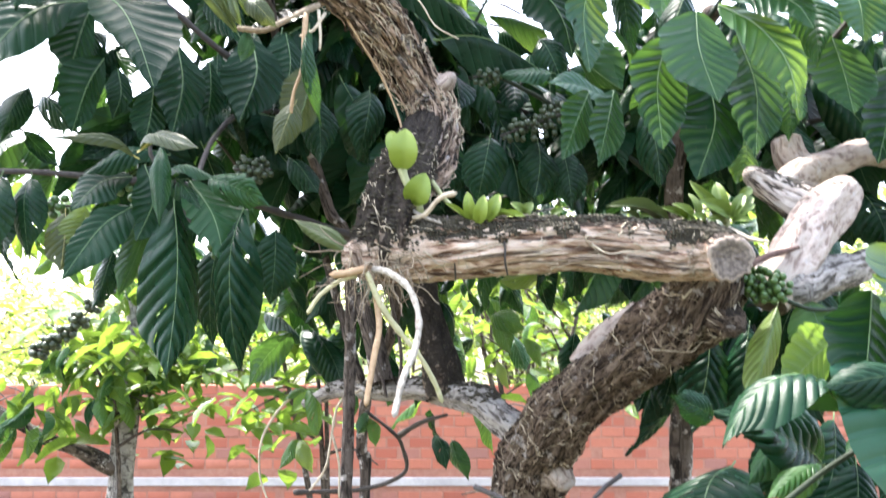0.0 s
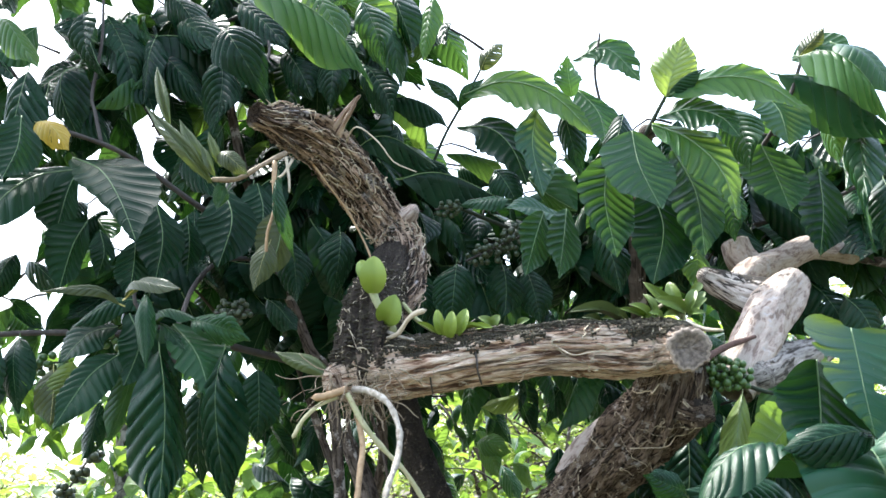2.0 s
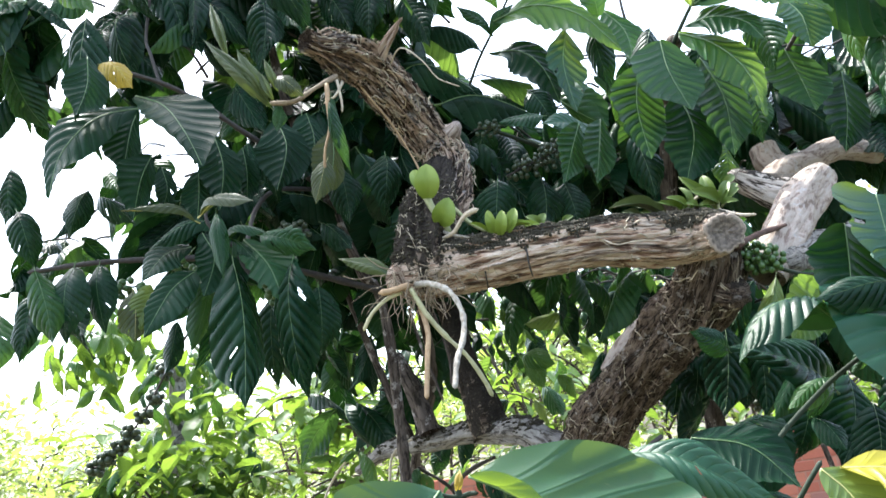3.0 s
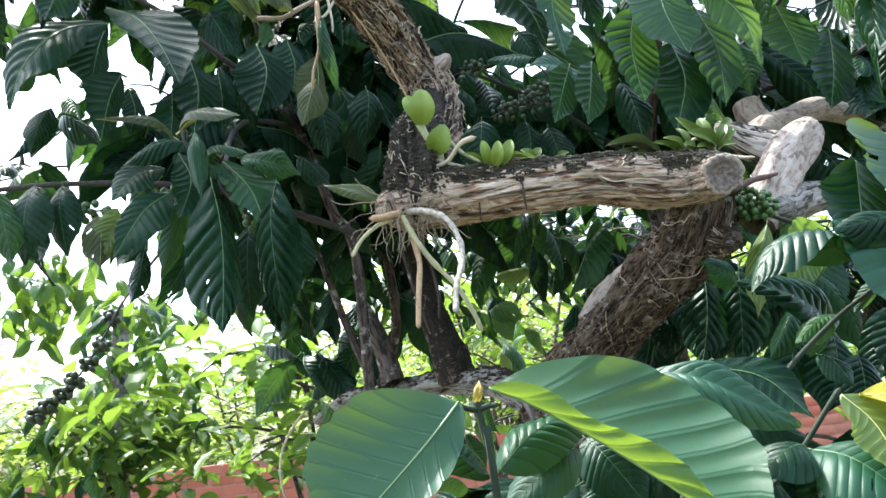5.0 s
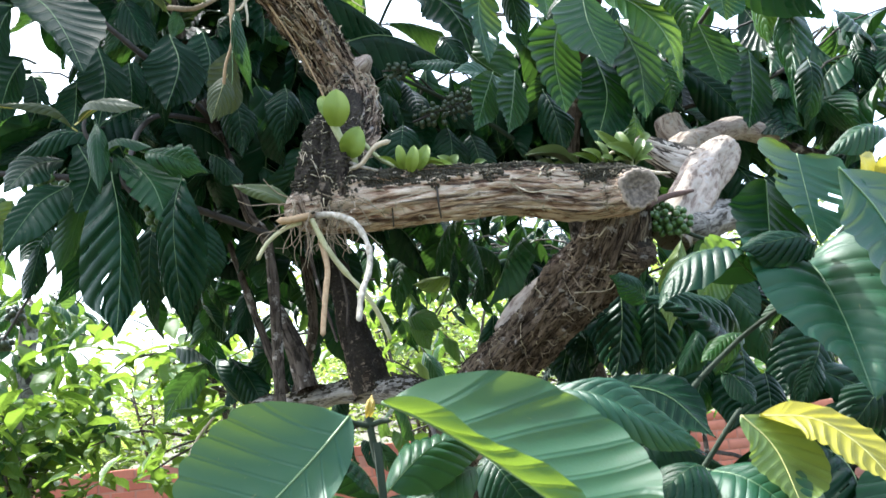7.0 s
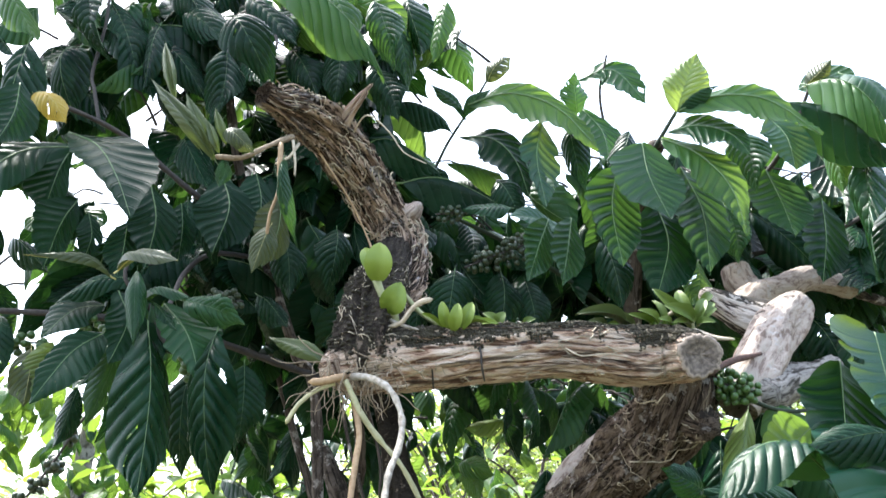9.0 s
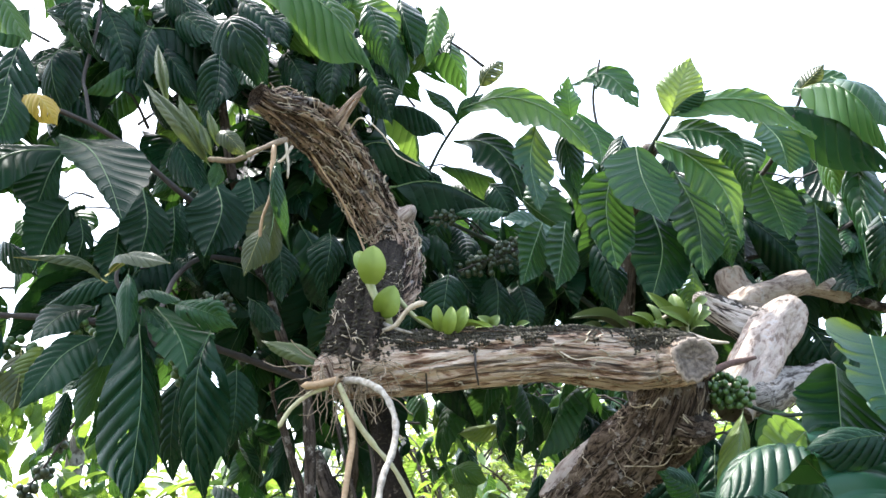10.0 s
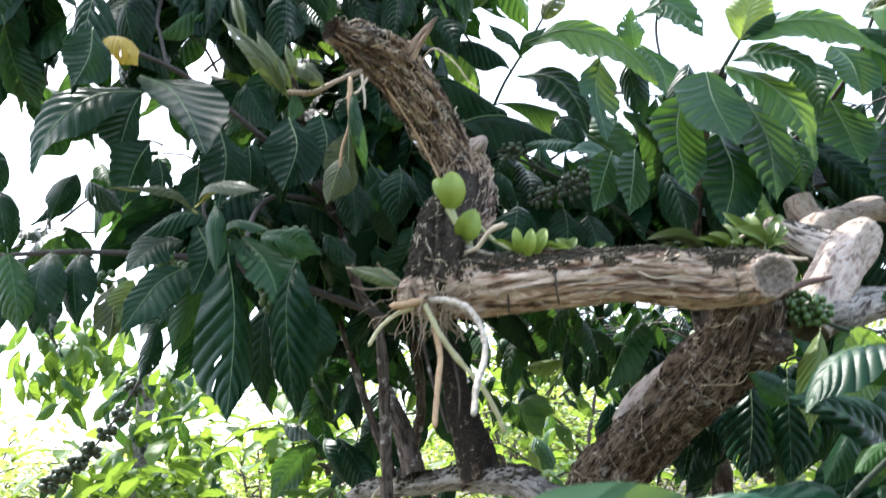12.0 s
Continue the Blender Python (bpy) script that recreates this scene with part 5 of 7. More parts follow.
leaf(right_tree, (-0.030, 1.853, 2.335), (0.108, 1.798, 2.223), 0.055, (0.37, -0.85, 0.37), "r", LEAF_DARK)
leaf(right_tree, (0.096, 1.752, 2.014), (0.068, 1.719, 1.874), 0.093, (0.02, -0.98, 0.21), "q", LEAF_DARK)
leaf(right_tree, (0.194, 1.761, 2.007), (0.182, 1.739, 1.881), 0.084, (0.05, -0.92, 0.39), "q", LEAF_DARK)
leaf(right_tree, (0.017, 1.800, 2.012), (0.009, 1.800, 1.888), 0.076, (0.13, -0.89, 0.44), "q", LEAF_DARK)
leaf(right_tree, (0.248, 1.782, 1.994), (0.260, 1.749, 1.864), 0.075, (-0.20, -0.89, 0.40), "q", LEAF_DARK)
leaf(right_tree, (0.608, 1.721, 2.006), (0.578, 1.699, 1.908), 0.061, (0.16, -0.92, 0.36), "q", LEAF_BRIGHT)
leaf(right_tree, (0.677, 1.701, 2.124), (0.678, 1.679, 1.994), 0.067, (-0.24, -0.86, 0.45), "q", LEAF_MID)
leaf(right_tree, (0.205, 1.801, 2.239), (0.251, 1.779, 2.140), 0.076, (-0.12, -0.87, 0.47), "q", LEAF_DARK)
leaf(right_tree, (0.507, 1.752, 2.327), (0.445, 1.719, 2.199), 0.074, (-0.11, -0.86, 0.50), "q", LEAF_DARK)
leaf(right_tree, (0.576, 1.902, 1.672), (0.494, 1.858, 1.484), 0.115, (0.05, -0.95, 0.30), "q", LEAF_DARK)
leaf(right_tree, (0.639, 1.921, 1.672), (0.612, 1.899, 1.517), 0.114, (0.05, -0.95, 0.30), "q", LEAF_DARK)
leaf(right_tree, (0.510, 1.952, 1.599), (0.472, 1.919, 1.453), 0.100, (0.05, -0.95, 0.30), "q", LEAF_DARK)
leaf(right_tree, (0.735, 1.901, 1.662), (0.673, 1.879, 1.510), 0.098, (-0.30, -0.90, 0.30), "q", LEAF_DARK)
leaf(right_tree, (0.820, 1.901, 1.720), (0.772, 1.879, 1.555), 0.124, (0.30, -0.90, 0.30), "q", LEAF_DARK)
leaf(right_tree, (0.470, 2.000, 1.587), (0.438, 2.000, 1.439), 0.103, (0.05, -0.95, 0.30), "q", LEAF_DARK)
leaf(right_tree, (0.617, 1.950, 1.561), (0.603, 1.950, 1.431), 0.107, (0.05, -0.95, 0.30), "q", LEAF_DARK)
leaf(right_tree, (0.776, 1.900, 1.574), (0.734, 1.900, 1.422), 0.119, (0.05, -0.95, 0.30), "q", LEAF_DARK)
leaf(right_tree, (0.944, 1.982, 1.956), (1.005, 1.949, 1.790), 0.123, (0.05, -0.95, 0.30), "q", LEAF_DARK)
leaf(right_tree, (0.881, 2.000, 1.941), (0.951, 2.000, 1.816), 0.125, (0.05, -0.95, 0.30), "q", LEAF_DARK)
leaf(right_tree, (0.993, 1.901, 1.888), (1.040, 1.879, 1.739), 0.118, (0.05, -0.95, 0.30), "q", LEAF_DARK)
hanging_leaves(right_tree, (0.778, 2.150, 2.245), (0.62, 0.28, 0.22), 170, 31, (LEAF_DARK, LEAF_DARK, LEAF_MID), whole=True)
hanging_leaves(right_tree, (0.216, 2.300, 2.265), (0.40, 0.24, 0.20), 68, 32, SHADE_FILL)
hanging_leaves(right_tree, (0.749, 2.000, 1.630), (0.46, 0.24, 0.12), 55, 33, SHADE_FILL)
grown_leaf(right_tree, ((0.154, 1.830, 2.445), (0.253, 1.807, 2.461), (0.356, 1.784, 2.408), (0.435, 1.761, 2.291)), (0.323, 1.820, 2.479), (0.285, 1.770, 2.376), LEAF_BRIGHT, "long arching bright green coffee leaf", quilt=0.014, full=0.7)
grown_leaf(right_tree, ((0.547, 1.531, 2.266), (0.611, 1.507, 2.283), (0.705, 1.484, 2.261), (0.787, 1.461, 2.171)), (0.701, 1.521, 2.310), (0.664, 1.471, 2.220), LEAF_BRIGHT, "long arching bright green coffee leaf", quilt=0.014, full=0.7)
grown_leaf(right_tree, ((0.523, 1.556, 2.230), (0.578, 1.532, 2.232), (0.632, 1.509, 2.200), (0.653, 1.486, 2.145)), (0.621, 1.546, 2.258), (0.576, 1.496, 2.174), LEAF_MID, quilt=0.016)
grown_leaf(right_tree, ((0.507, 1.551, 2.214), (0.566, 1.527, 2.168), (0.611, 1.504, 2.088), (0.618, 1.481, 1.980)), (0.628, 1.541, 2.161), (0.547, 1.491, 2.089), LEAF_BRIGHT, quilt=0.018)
grown_leaf(right_tree, ((0.135, 1.880, 2.386), (0.210, 1.857, 2.368), (0.257, 1.834, 2.301), (0.278, 1.810, 2.199)), (0.269, 1.870, 2.371), (0.180, 1.820, 2.299), LEAF_DARK, quilt=0.012)
grown_leaf(right_tree, ((0.412, 1.560, 2.152), (0.384, 1.525, 2.056), (0.382, 1.490, 1.930)), (0.444, 1.550, 2.057), (0.331, 1.500, 2.067), LEAF_MID, quilt=0.02, full=0.7)
grown_leaf(right_tree, ((0.456, 1.520, 2.190), (0.450, 1.485, 2.106), (0.468, 1.450, 2.003)), (0.516, 1.510, 2.123), (0.387, 1.460, 2.069), LEAF_MID, "broad smooth coffee leaf", quilt=0.008, full=0.7)
grown_leaf(right_tree, ((0.508, 1.640, 2.109), (0.511, 1.605, 2.009), (0.463, 1.570, 1.891)), (0.574, 1.630, 2.008), (0.434, 1.580, 1.993), LEAF_DARK, quilt=0.012, full=0.75)
grown_leaf(right_tree, ((0.566, 1.630, 2.185), (0.586, 1.595, 2.073), (0.569, 1.560, 1.931)), (0.643, 1.620, 2.086), (0.522, 1.570, 2.049), LEAF_MID, quilt=0.018)
grown_leaf(right_tree, ((0.795, 1.730, 2.218), (0.801, 1.695, 2.126), (0.799, 1.660, 2.037)), (0.871, 1.720, 2.152), (0.727, 1.670, 2.101), LEAF_MID, quilt=0.014)
grown_leaf(right_tree, ((0.803, 1.690, 2.326), (0.818, 1.655, 2.262), (0.806, 1.620, 2.168)), (0.876, 1.680, 2.285), (0.769, 1.630, 2.226), LEAF_NEAR, quilt=0.014)
grown_leaf(right_tree, ((0.908, 1.740, 2.421), (0.966, 1.705, 2.433), (1.020, 1.670, 2.396)), (0.988, 1.730, 2.481), (0.949, 1.680, 2.377), LEAF_MID, quilt=0.018)
grown_leaf(right_tree, ((0.323, 1.810, 2.386), (0.296, 1.775, 2.280), (0.301, 1.740, 2.146)), (0.352, 1.800, 2.285), (0.258, 1.750, 2.277), LEAF_NEAR, quilt=0.016, eaten=2)
grown_leaf(right_tree, ((0.451, 1.930, 2.480), (0.486, 1.895, 2.399), (0.484, 1.860, 2.291)), (0.532, 1.920, 2.415), (0.443, 1.870, 2.356), LEAF_MID, quilt=0.016)
grown_leaf(right_tree, ((0.452, 1.950, 2.573), (0.535, 1.915, 2.582), (0.598, 1.880, 2.470)), (0.582, 1.940, 2.620), (0.518, 1.890, 2.518), LEAF_MID, quilt=0.02, eaten=1)
grown_leaf(right_tree, ((0.277, 1.610, 2.070), (0.246, 1.575, 2.001), (0.215, 1.540, 1.922)), (0.281, 1.600, 1.993), (0.216, 1.550, 2.003), LEAF_MID, quilt=0.02)
grown_leaf(right_tree, ((0.323, 1.610, 2.071), (0.303, 1.575, 1.998), (0.277, 1.540, 1.910)), (0.338, 1.600, 2.002), (0.271, 1.550, 1.989), LEAF_MID, quilt=0.02)
grown_leaf(right_tree, ((0.925, 1.760, 2.159), (0.899, 1.725, 2.055), (0.854, 1.690, 1.943)), (0.962, 1.750, 2.048), (0.834, 1.700, 2.047), LEAF_DARK, quilt=0.022)
grown_leaf(right_tree, ((0.340, 1.755, 2.095), (0.270, 1.720, 2.115), (0.206, 1.685, 2.107)), (0.277, 1.745, 2.143), (0.270, 1.695, 2.085), LEAF_NEAR, quilt=0.01)
right_shrub = thing("coffee_shrub", (0.559, 0.980, 0), "young coffee shrub with broad glossy leaves", "shrub", "coffee shrubs")
tube("stem", right_shrub, GREEN_STEM, 0.0045, 0.003, (0.559, 0.980, -0.020), (0.499, 0.980, 0.500), (0.247, 1.000, 1.257), (0.322, 1.000, 1.366), (0.421, 1.020, 1.441), (0.519, 1.050, 1.494), (0.622, 1.100, 1.569), (0.721, 1.120, 1.654), (0.743, 1.120, 1.702), sides=9)
leaf(right_shrub, (0.741, 1.353, 1.489), (0.637, 1.298, 1.342), 0.113, (0.29, -0.92, 0.28), "q", LEAF_DARK)
leaf(right_shrub, (0.843, 1.353, 1.436), (0.724, 1.298, 1.278), 0.122, (-0.10, -0.96, 0.26), "q", LEAF_DARK)
leaf(right_shrub, (0.662, 1.502, 1.467), (0.599, 1.448, 1.312), 0.115, (0.25, -0.94, 0.24), "q", LEAF_DARK)
leaf(right_shrub, (0.584, 1.501, 1.462), (0.531, 1.479, 1.326), 0.097, (0.28, -0.84, 0.46), "q", LEAF_DARK)
leaf(right_shrub, (0.533, 1.752, 1.617), (0.481, 1.719, 1.419), 0.103, (-0.21, -0.97, 0.13), "w", LEAF_DARK)
leaf(right_shrub, (0.611, 1.752, 1.624), (0.569, 1.719, 1.411), 0.103, (-0.48, -0.83, 0.29), "w", LEAF_DARK)
leaf(right_shrub, (0.650, 1.402, 1.407), (0.605, 1.348, 1.283), 0.088, (-0.10, -0.97, 0.20), "q", LEAF_DARK)
leaf(right_shrub, (0.723, 1.302, 1.345), (0.659, 1.248, 1.244), 0.099, (-0.06, -0.69, 0.73), "q", LEAF_DARK)
leaf(right_shrub, (0.810, 1.552, 1.492), (0.716, 1.498, 1.354), 0.097, (0.03, -0.91, 0.42), "q", LEAF_DARK)
leaf(right_shrub, (0.466, 1.020, 1.518), (0.303, 0.970, 1.508), 0.094, (-0.07, 0.01, 1.00), "b", LEAF_DARK)
leaf(right_shrub, (0.480, 1.220, 1.482), (0.410, 1.200, 1.405), 0.049, (-0.44, -0.68, 0.58), "b", LEAF_MID)
leaf(right_shrub, (0.446, 1.050, 1.454), (0.370, 1.020, 1.420), 0.040, (-0.12, -0.60, 0.79), "b", LEAF_BRIGHT)
leaf(right_shrub, (0.828, 1.200, 1.756), (0.662, 1.150, 1.714), 0.057, (-0.07, -0.49, 0.87), "b", LEAF_MID)
leaf(right_shrub, (0.539, 1.100, 1.501), (0.496, 1.100, 1.456), 0.023, (-0.02, -1.00, 0.02), "a", LEAF_MID)
leaf(right_shrub, (0.635, 1.200, 1.421), (0.582, 1.200, 1.340), 0.044, (-0.54, -0.77, 0.35), "a", LEAF_DARK)
leaf(right_shrub, (0.672, 1.100, 1.376), (0.554, 1.050, 1.293), 0.070, (0.04, -0.88, 0.47), "a", LEAF_DARK)
leaf(right_shrub, (0.264, 1.000, 1.323), (0.353, 0.950, 1.288), 0.050, (-0.12, -0.71, 0.70), "b", LEAF_DARK)
leaf(right_shrub, (0.544, 1.000, 1.558), (0.408, 0.950, 1.549), 0.053, (0.27, -0.82, 0.51), "b", LEAF_DARK)
leaf(right_shrub, (0.320, 1.050, 1.508), (0.262, 1.000, 1.538), 0.038, (0.62, -0.78, -0.10), "a", LEAF_DARK)
front_shoot = thing("coffee_sapling", (-0.056, 0.760, 0), "coffee sapling with long glossy quilted leaves", "sapling", "coffee shrubs")
tube("stem", front_shoot, GREEN_STEM, 0.008, 0.0035, (-0.036, 0.760, -0.020), (-0.036, 0.760, 0.500), (-0.058, 0.760, 1.296), (-0.060, 0.765, 1.337), (-0.064, 0.770, 1.373), (-0.066, 0.770, 1.389), sides=9)
tube("leaf_stalk", front_shoot, GREEN_STEM, 0.003, 0.0025, (-0.065, 0.770, 1.381), (-0.056, 0.765, 1.384), (-0.048, 0.760, 1.384), sides=6)
tube("leaf_stalk", front_shoot, GREEN_STEM, 0.003, 0.0025, (-0.065, 0.770, 1.381), (-0.077, 0.765, 1.384), (-0.086, 0.760, 1.388), sides=6)
grown_leaf(front_shoot, ((-0.084, 0.760, 1.391), (-0.116, 0.735, 1.359), (-0.164, 0.690, 1.317), (-0.221, 0.640, 1.268)), (-0.127, 0.692, 1.307), (-0.211, 0.700, 1.379), LEAF_NEAR, "large glossy coffee leaf", lead=0.85, full=0.7, quilt=0.004)
leaf(front_shoot, (-0.067, 0.770, 1.386), (-0.061, 0.770, 1.410), 0.009, (-0.02, -1.00, 0.00), "e", LEAF_YELLOW)
leaf(front_shoot, (-0.061, 0.780, 1.317), (-0.118, 0.740, 1.359), 0.038, (0.34, 0.41, 0.85), "d", LEAF_DARK)
leaf(front_shoot, (-0.052, 0.780, 1.321), (0.058, 0.860, 1.373), 0.060, (0.13, -0.66, 0.74), "b", LEAF_MID)
leaf(front_shoot, (0.040, 0.840, 1.330), (-0.051, 0.800, 1.282), 0.055, (-0.00, -0.76, 0.65), "s", LEAF_NEAR)
leaf(front_shoot, (0.060, 0.900, 1.338), (0.106, 0.850, 1.265), 0.070, (-0.20, -0.86, 0.47), "t", LEAF_DARK)
leaf(front_shoot, (0.122, 0.860, 1.398), (0.262, 0.800, 1.333), 0.068, (0.02, -0.72, 0.70), "t", LEAF_NEAR)
leaf(front_shoot, (0.139, 0.900, 1.294), (0.067, 0.880, 1.262), 0.045, (0.04, -0.89, 0.46), "b", LEAF_DARK)
leaf(front_shoot, (-0.082, 0.800, 1.306), (-0.128, 0.780, 1.323), 0.024, (0.46, -0.42, 0.78), "b", LEAF_BRIGHT)
leaf(front_shoot, (0.169, 0.950, 1.314), (0.211, 0.900, 1.255), 0.048, (0.03, -0.75, 0.66), "b", LEAF_DARK)
leaf(front_shoot, (0.293, 0.860, 1.300), (0.372, 0.760, 1.220), 0.120, (-0.10, -0.55, 0.83), "t", LEAF_NEAR)
leaf(front_shoot, (0.291, 0.860, 1.297), (0.195, 0.800, 1.276), 0.063, (0.13, -0.50, 0.86), "b", LEAF_DARK)
tube("twig", front_shoot, GREEN_STEM, 0.0042, 0.003, (-0.036, 0.760, 0.400), (0.113, 0.850, 1.203), (0.257, 0.880, 1.270), (0.335, 0.860, 1.359), sides=7)
grown_leaf(front_shoot, ((-0.053, 0.765, 1.401), (-0.013, 0.750, 1.379), (0.045, 0.720, 1.335), (0.096, 0.670, 1.286), (0.148, 0.620, 1.229)), (0.157, 0.770, 1.372), (0.052, 0.672, 1.349), LEAF_FRONT, "large glossy sunlit coffee leaf", lead=0.92, full=0.7, quilt=0.009)
grown_leaf(front_shoot, ((0.327, 0.840, 1.355), (0.349, 0.820, 1.318), (0.348, 0.780, 1.257)), (0.408, 0.830, 1.302), (0.319, 0.800, 1.301), LEAF_YOUNG, "young yellow-green coffee leaf", quilt=0.012)
grown_leaf(front_shoot, ((0.352, 0.850, 1.352), (0.402, 0.830, 1.344), (0.431, 0.800, 1.312), (0.445, 0.770, 1.271)), (0.454, 0.860, 1.347), (0.373, 0.790, 1.325), LEAF_LIME, "yellow coffee leaf arching over", quilt=0.02)
grown_leaf(front_shoot, ((0.226, 0.970, 1.404), (0.290, 0.950, 1.384), (0.330, 0.920, 1.330)), (0.327, 0.990, 1.400), (0.257, 0.930, 1.355), LEAF_DARK)
grown_leaf(right_shrub, ((0.575, 1.100, 1.543), (0.565, 1.050, 1.535), (0.549, 0.980, 1.462), (0.520, 0.900, 1.357)), (0.438, 1.000, 1.571), (0.667, 1.020, 1.563), LEAF_NEAR, "broad glossy coffee leaf bent over its middle", lead=0.72, full=0.65, quilt=0.018)
grown_leaf(right_shrub, ((0.511, 1.040, 1.659), (0.501, 1.030, 1.610), (0.485, 1.010, 1.563), (0.476, 1.000, 1.506)), (0.563, 1.050, 1.601), (0.434, 1.000, 1.598), LEAF_DARK, full=0.6, quilt=0.016)
grown_leaf(right_shrub, ((0.569, 1.050, 1.697), (0.554, 1.020, 1.644), (0.539, 0.990, 1.597), (0.530, 0.970, 1.552)), (0.640, 1.030, 1.673), (0.487, 0.990, 1.669), LEAF_NEAR, "broad insect-eaten coffee leaf", lead=0.5, full=0.62, quilt=0.01, eaten=3)
grown_leaf(right_shrub, ((0.595, 1.000, 1.660), (0.627, 0.980, 1.589), (0.633, 0.950, 1.506), (0.626, 0.920, 1.415)), (0.754, 1.030, 1.577), (0.557, 0.930, 1.535), LEAF_NEAR, full=0.7)
grown_leaf(right_shrub, ((0.569, 1.270, 1.605), (0.518, 1.250, 1.568), (0.472, 1.230, 1.520)), (0.549, 1.270, 1.539), (0.472, 1.220, 1.580), LEAF_BRIGHT)
grown_leaf(right_shrub, ((0.726, 1.120, 1.663), (0.716, 1.110, 1.683), (0.697, 1.100, 1.703)), (0.743, 1.130, 1.699), (0.693, 1.100, 1.684), LEAF_LIME, quilt=0.004)
grown_leaf(right_shrub, ((0.727, 1.120, 1.663), (0.738, 1.110, 1.684), (0.753, 1.100, 1.708)), (0.764, 1.120, 1.693), (0.727, 1.100, 1.694), LEAF_LIME, quilt=0.004)
orchid_a = thing("orchid", (-0.045, 1.300, 1.794), "small orchid with rounded light green leaves on the dead branch", "orchid", "orchids")
fleshy_leaf(orchid_a, (-0.062, 1.300, 1.859), (-0.056, 1.280, 1.915), 0.043, (0.01, -0.94, -0.34))
fleshy_leaf(orchid_a, (-0.068, 1.330, 1.880), (-0.082, 1.330, 1.925), 0.024, (-0.08, -1.00, -0.02))
fleshy_leaf(orchid_a, (-0.046, 1.290, 1.805), (-0.026, 1.265, 1.844), 0.040, (-0.12, -0.86, -0.50))
tube("stem", orchid_a, ORCHID_STEM, 0.009, 0.006, (-0.036, 1.310, 1.789), (-0.044, 1.300, 1.811), (-0.059, 1.300, 1.848), (-0.066, 1.320, 1.877), (-0.073, 1.330, 1.904), sides=8, wobble=0.4)
tube("root", orchid_a, ROOT_FINE, 0.003, 0.0048, (-0.045, 1.280, 1.780), (-0.026, 1.270, 1.784), (-0.012, 1.260, 1.800), (-0.000, 1.255, 1.809), (0.015, 1.250, 1.812), sides=8, wobble=0.3)
tube("root", orchid_a, ROOT_PALE, 0.003, 0.002, (-0.045, 1.285, 1.792), (-0.024, 1.270, 1.779), (-0.003, 1.265, 1.771), sides=6, wobble=0.3)
tube("stem", orchid_a, ORCHID_STEM, 0.005, 0.003, (-0.018, 1.360, 1.850), (0.005, 1.340, 1.816), (0.030, 1.320, 1.791), sides=7)
orchid_b = thing("orchid", (0.056, 1.320, 1.785), "tuft of upright light green orchid leaves on the branch", "orchid", "orchids")
fleshy_leaf(orchid_b, (0.043, 1.310, 1.781), (0.037, 1.300, 1.823), 0.018, (-0.07, -0.97, -0.24))
fleshy_leaf(orchid_b, (0.053, 1.300, 1.776), (0.061, 1.285, 1.815), 0.021, (-0.10, -0.93, -0.34))
fleshy_leaf(orchid_b, (0.064, 1.310, 1.780), (0.085, 1.300, 1.820), 0.022, (-0.07, -0.98, -0.21))
fleshy_leaf(orchid_b, (0.068, 1.310, 1.782), (0.109, 1.300, 1.789), 0.009, (-0.28, -0.75, 0.60))
fleshy_leaf(orchid_b, (0.037, 1.310, 1.783), (0.004, 1.310, 1.808), 0.008, (0.07, -0.99, 0.10))
fleshy_leaf(orchid_b, (0.092, 1.330, 1.786), (0.123, 1.310, 1.789), 0.013, (-0.52, -0.75, 0.41))
tube("stem", orchid_b, ORCHID_STEM, 0.004, 0.004, (0.042, 1.315, 1.779), (0.055, 1.310, 1.776), (0.070, 1.315, 1.779), sides=7)
orchid_c = thing("orchid", (0.449, 1.400, 1.793), "leafy orchid clump beside the sawn branch end", "orchid", "orchids")
fleshy_leaf(orchid_c, (0.452, 1.380, 1.788), (0.391, 1.360, 1.850), 0.020, (-0.02, -0.94, -0.33), ORCHID_MID)
fleshy_leaf(orchid_c, (0.450, 1.380, 1.798), (0.437, 1.380, 1.852), 0.025, (-0.34, -0.94, -0.09), ORCHID_MID)
fleshy_leaf(orchid_c, (0.449, 1.360, 1.795), (0.401, 1.340, 1.817), 0.023, (0.34, -0.93, -0.10), ORCHID_MID)
fleshy_leaf(orchid_c, (0.455, 1.360, 1.791), (0.475, 1.360, 1.832), 0.018, (-0.29, -0.94, 0.14), ORCHID_MID)
fleshy_leaf(orchid_c, (0.457, 1.360, 1.787), (0.488, 1.350, 1.813), 0.016, (-0.42, -0.90, 0.15), ORCHID_MID)
fleshy_leaf(orchid_c, (0.455, 1.360, 1.783), (0.474, 1.330, 1.785), 0.014, (-0.74, -0.47, 0.48), ORCHID_MID)
fleshy_leaf(orchid_c, (0.441, 1.360, 1.782), (0.411, 1.340, 1.789), 0.015, (0.56, -0.70, 0.43), ORCHID_MID)
fleshy_leaf(orchid_c, (0.390, 1.380, 1.790), (0.345, 1.360, 1.810), 0.013, (0.38, -0.92, -0.07), ORCHID_MID)
fleshy_leaf(orchid_c, (0.349, 1.400, 1.795), (0.316, 1.380, 1.800), 0.012, (0.53, -0.83, 0.14), ORCHID_MID)
fleshy_leaf(orchid_c, (0.381, 1.380, 1.787), (0.398, 1.350, 1.783), 0.014, (-0.51, -0.39, 0.76), ORCHID_MID)
fleshy_leaf(orchid_c, (0.468, 1.370, 1.824), (0.492, 1.370, 1.842), 0.015, (-0.08, -0.99, 0.10), ORCHID_MID)
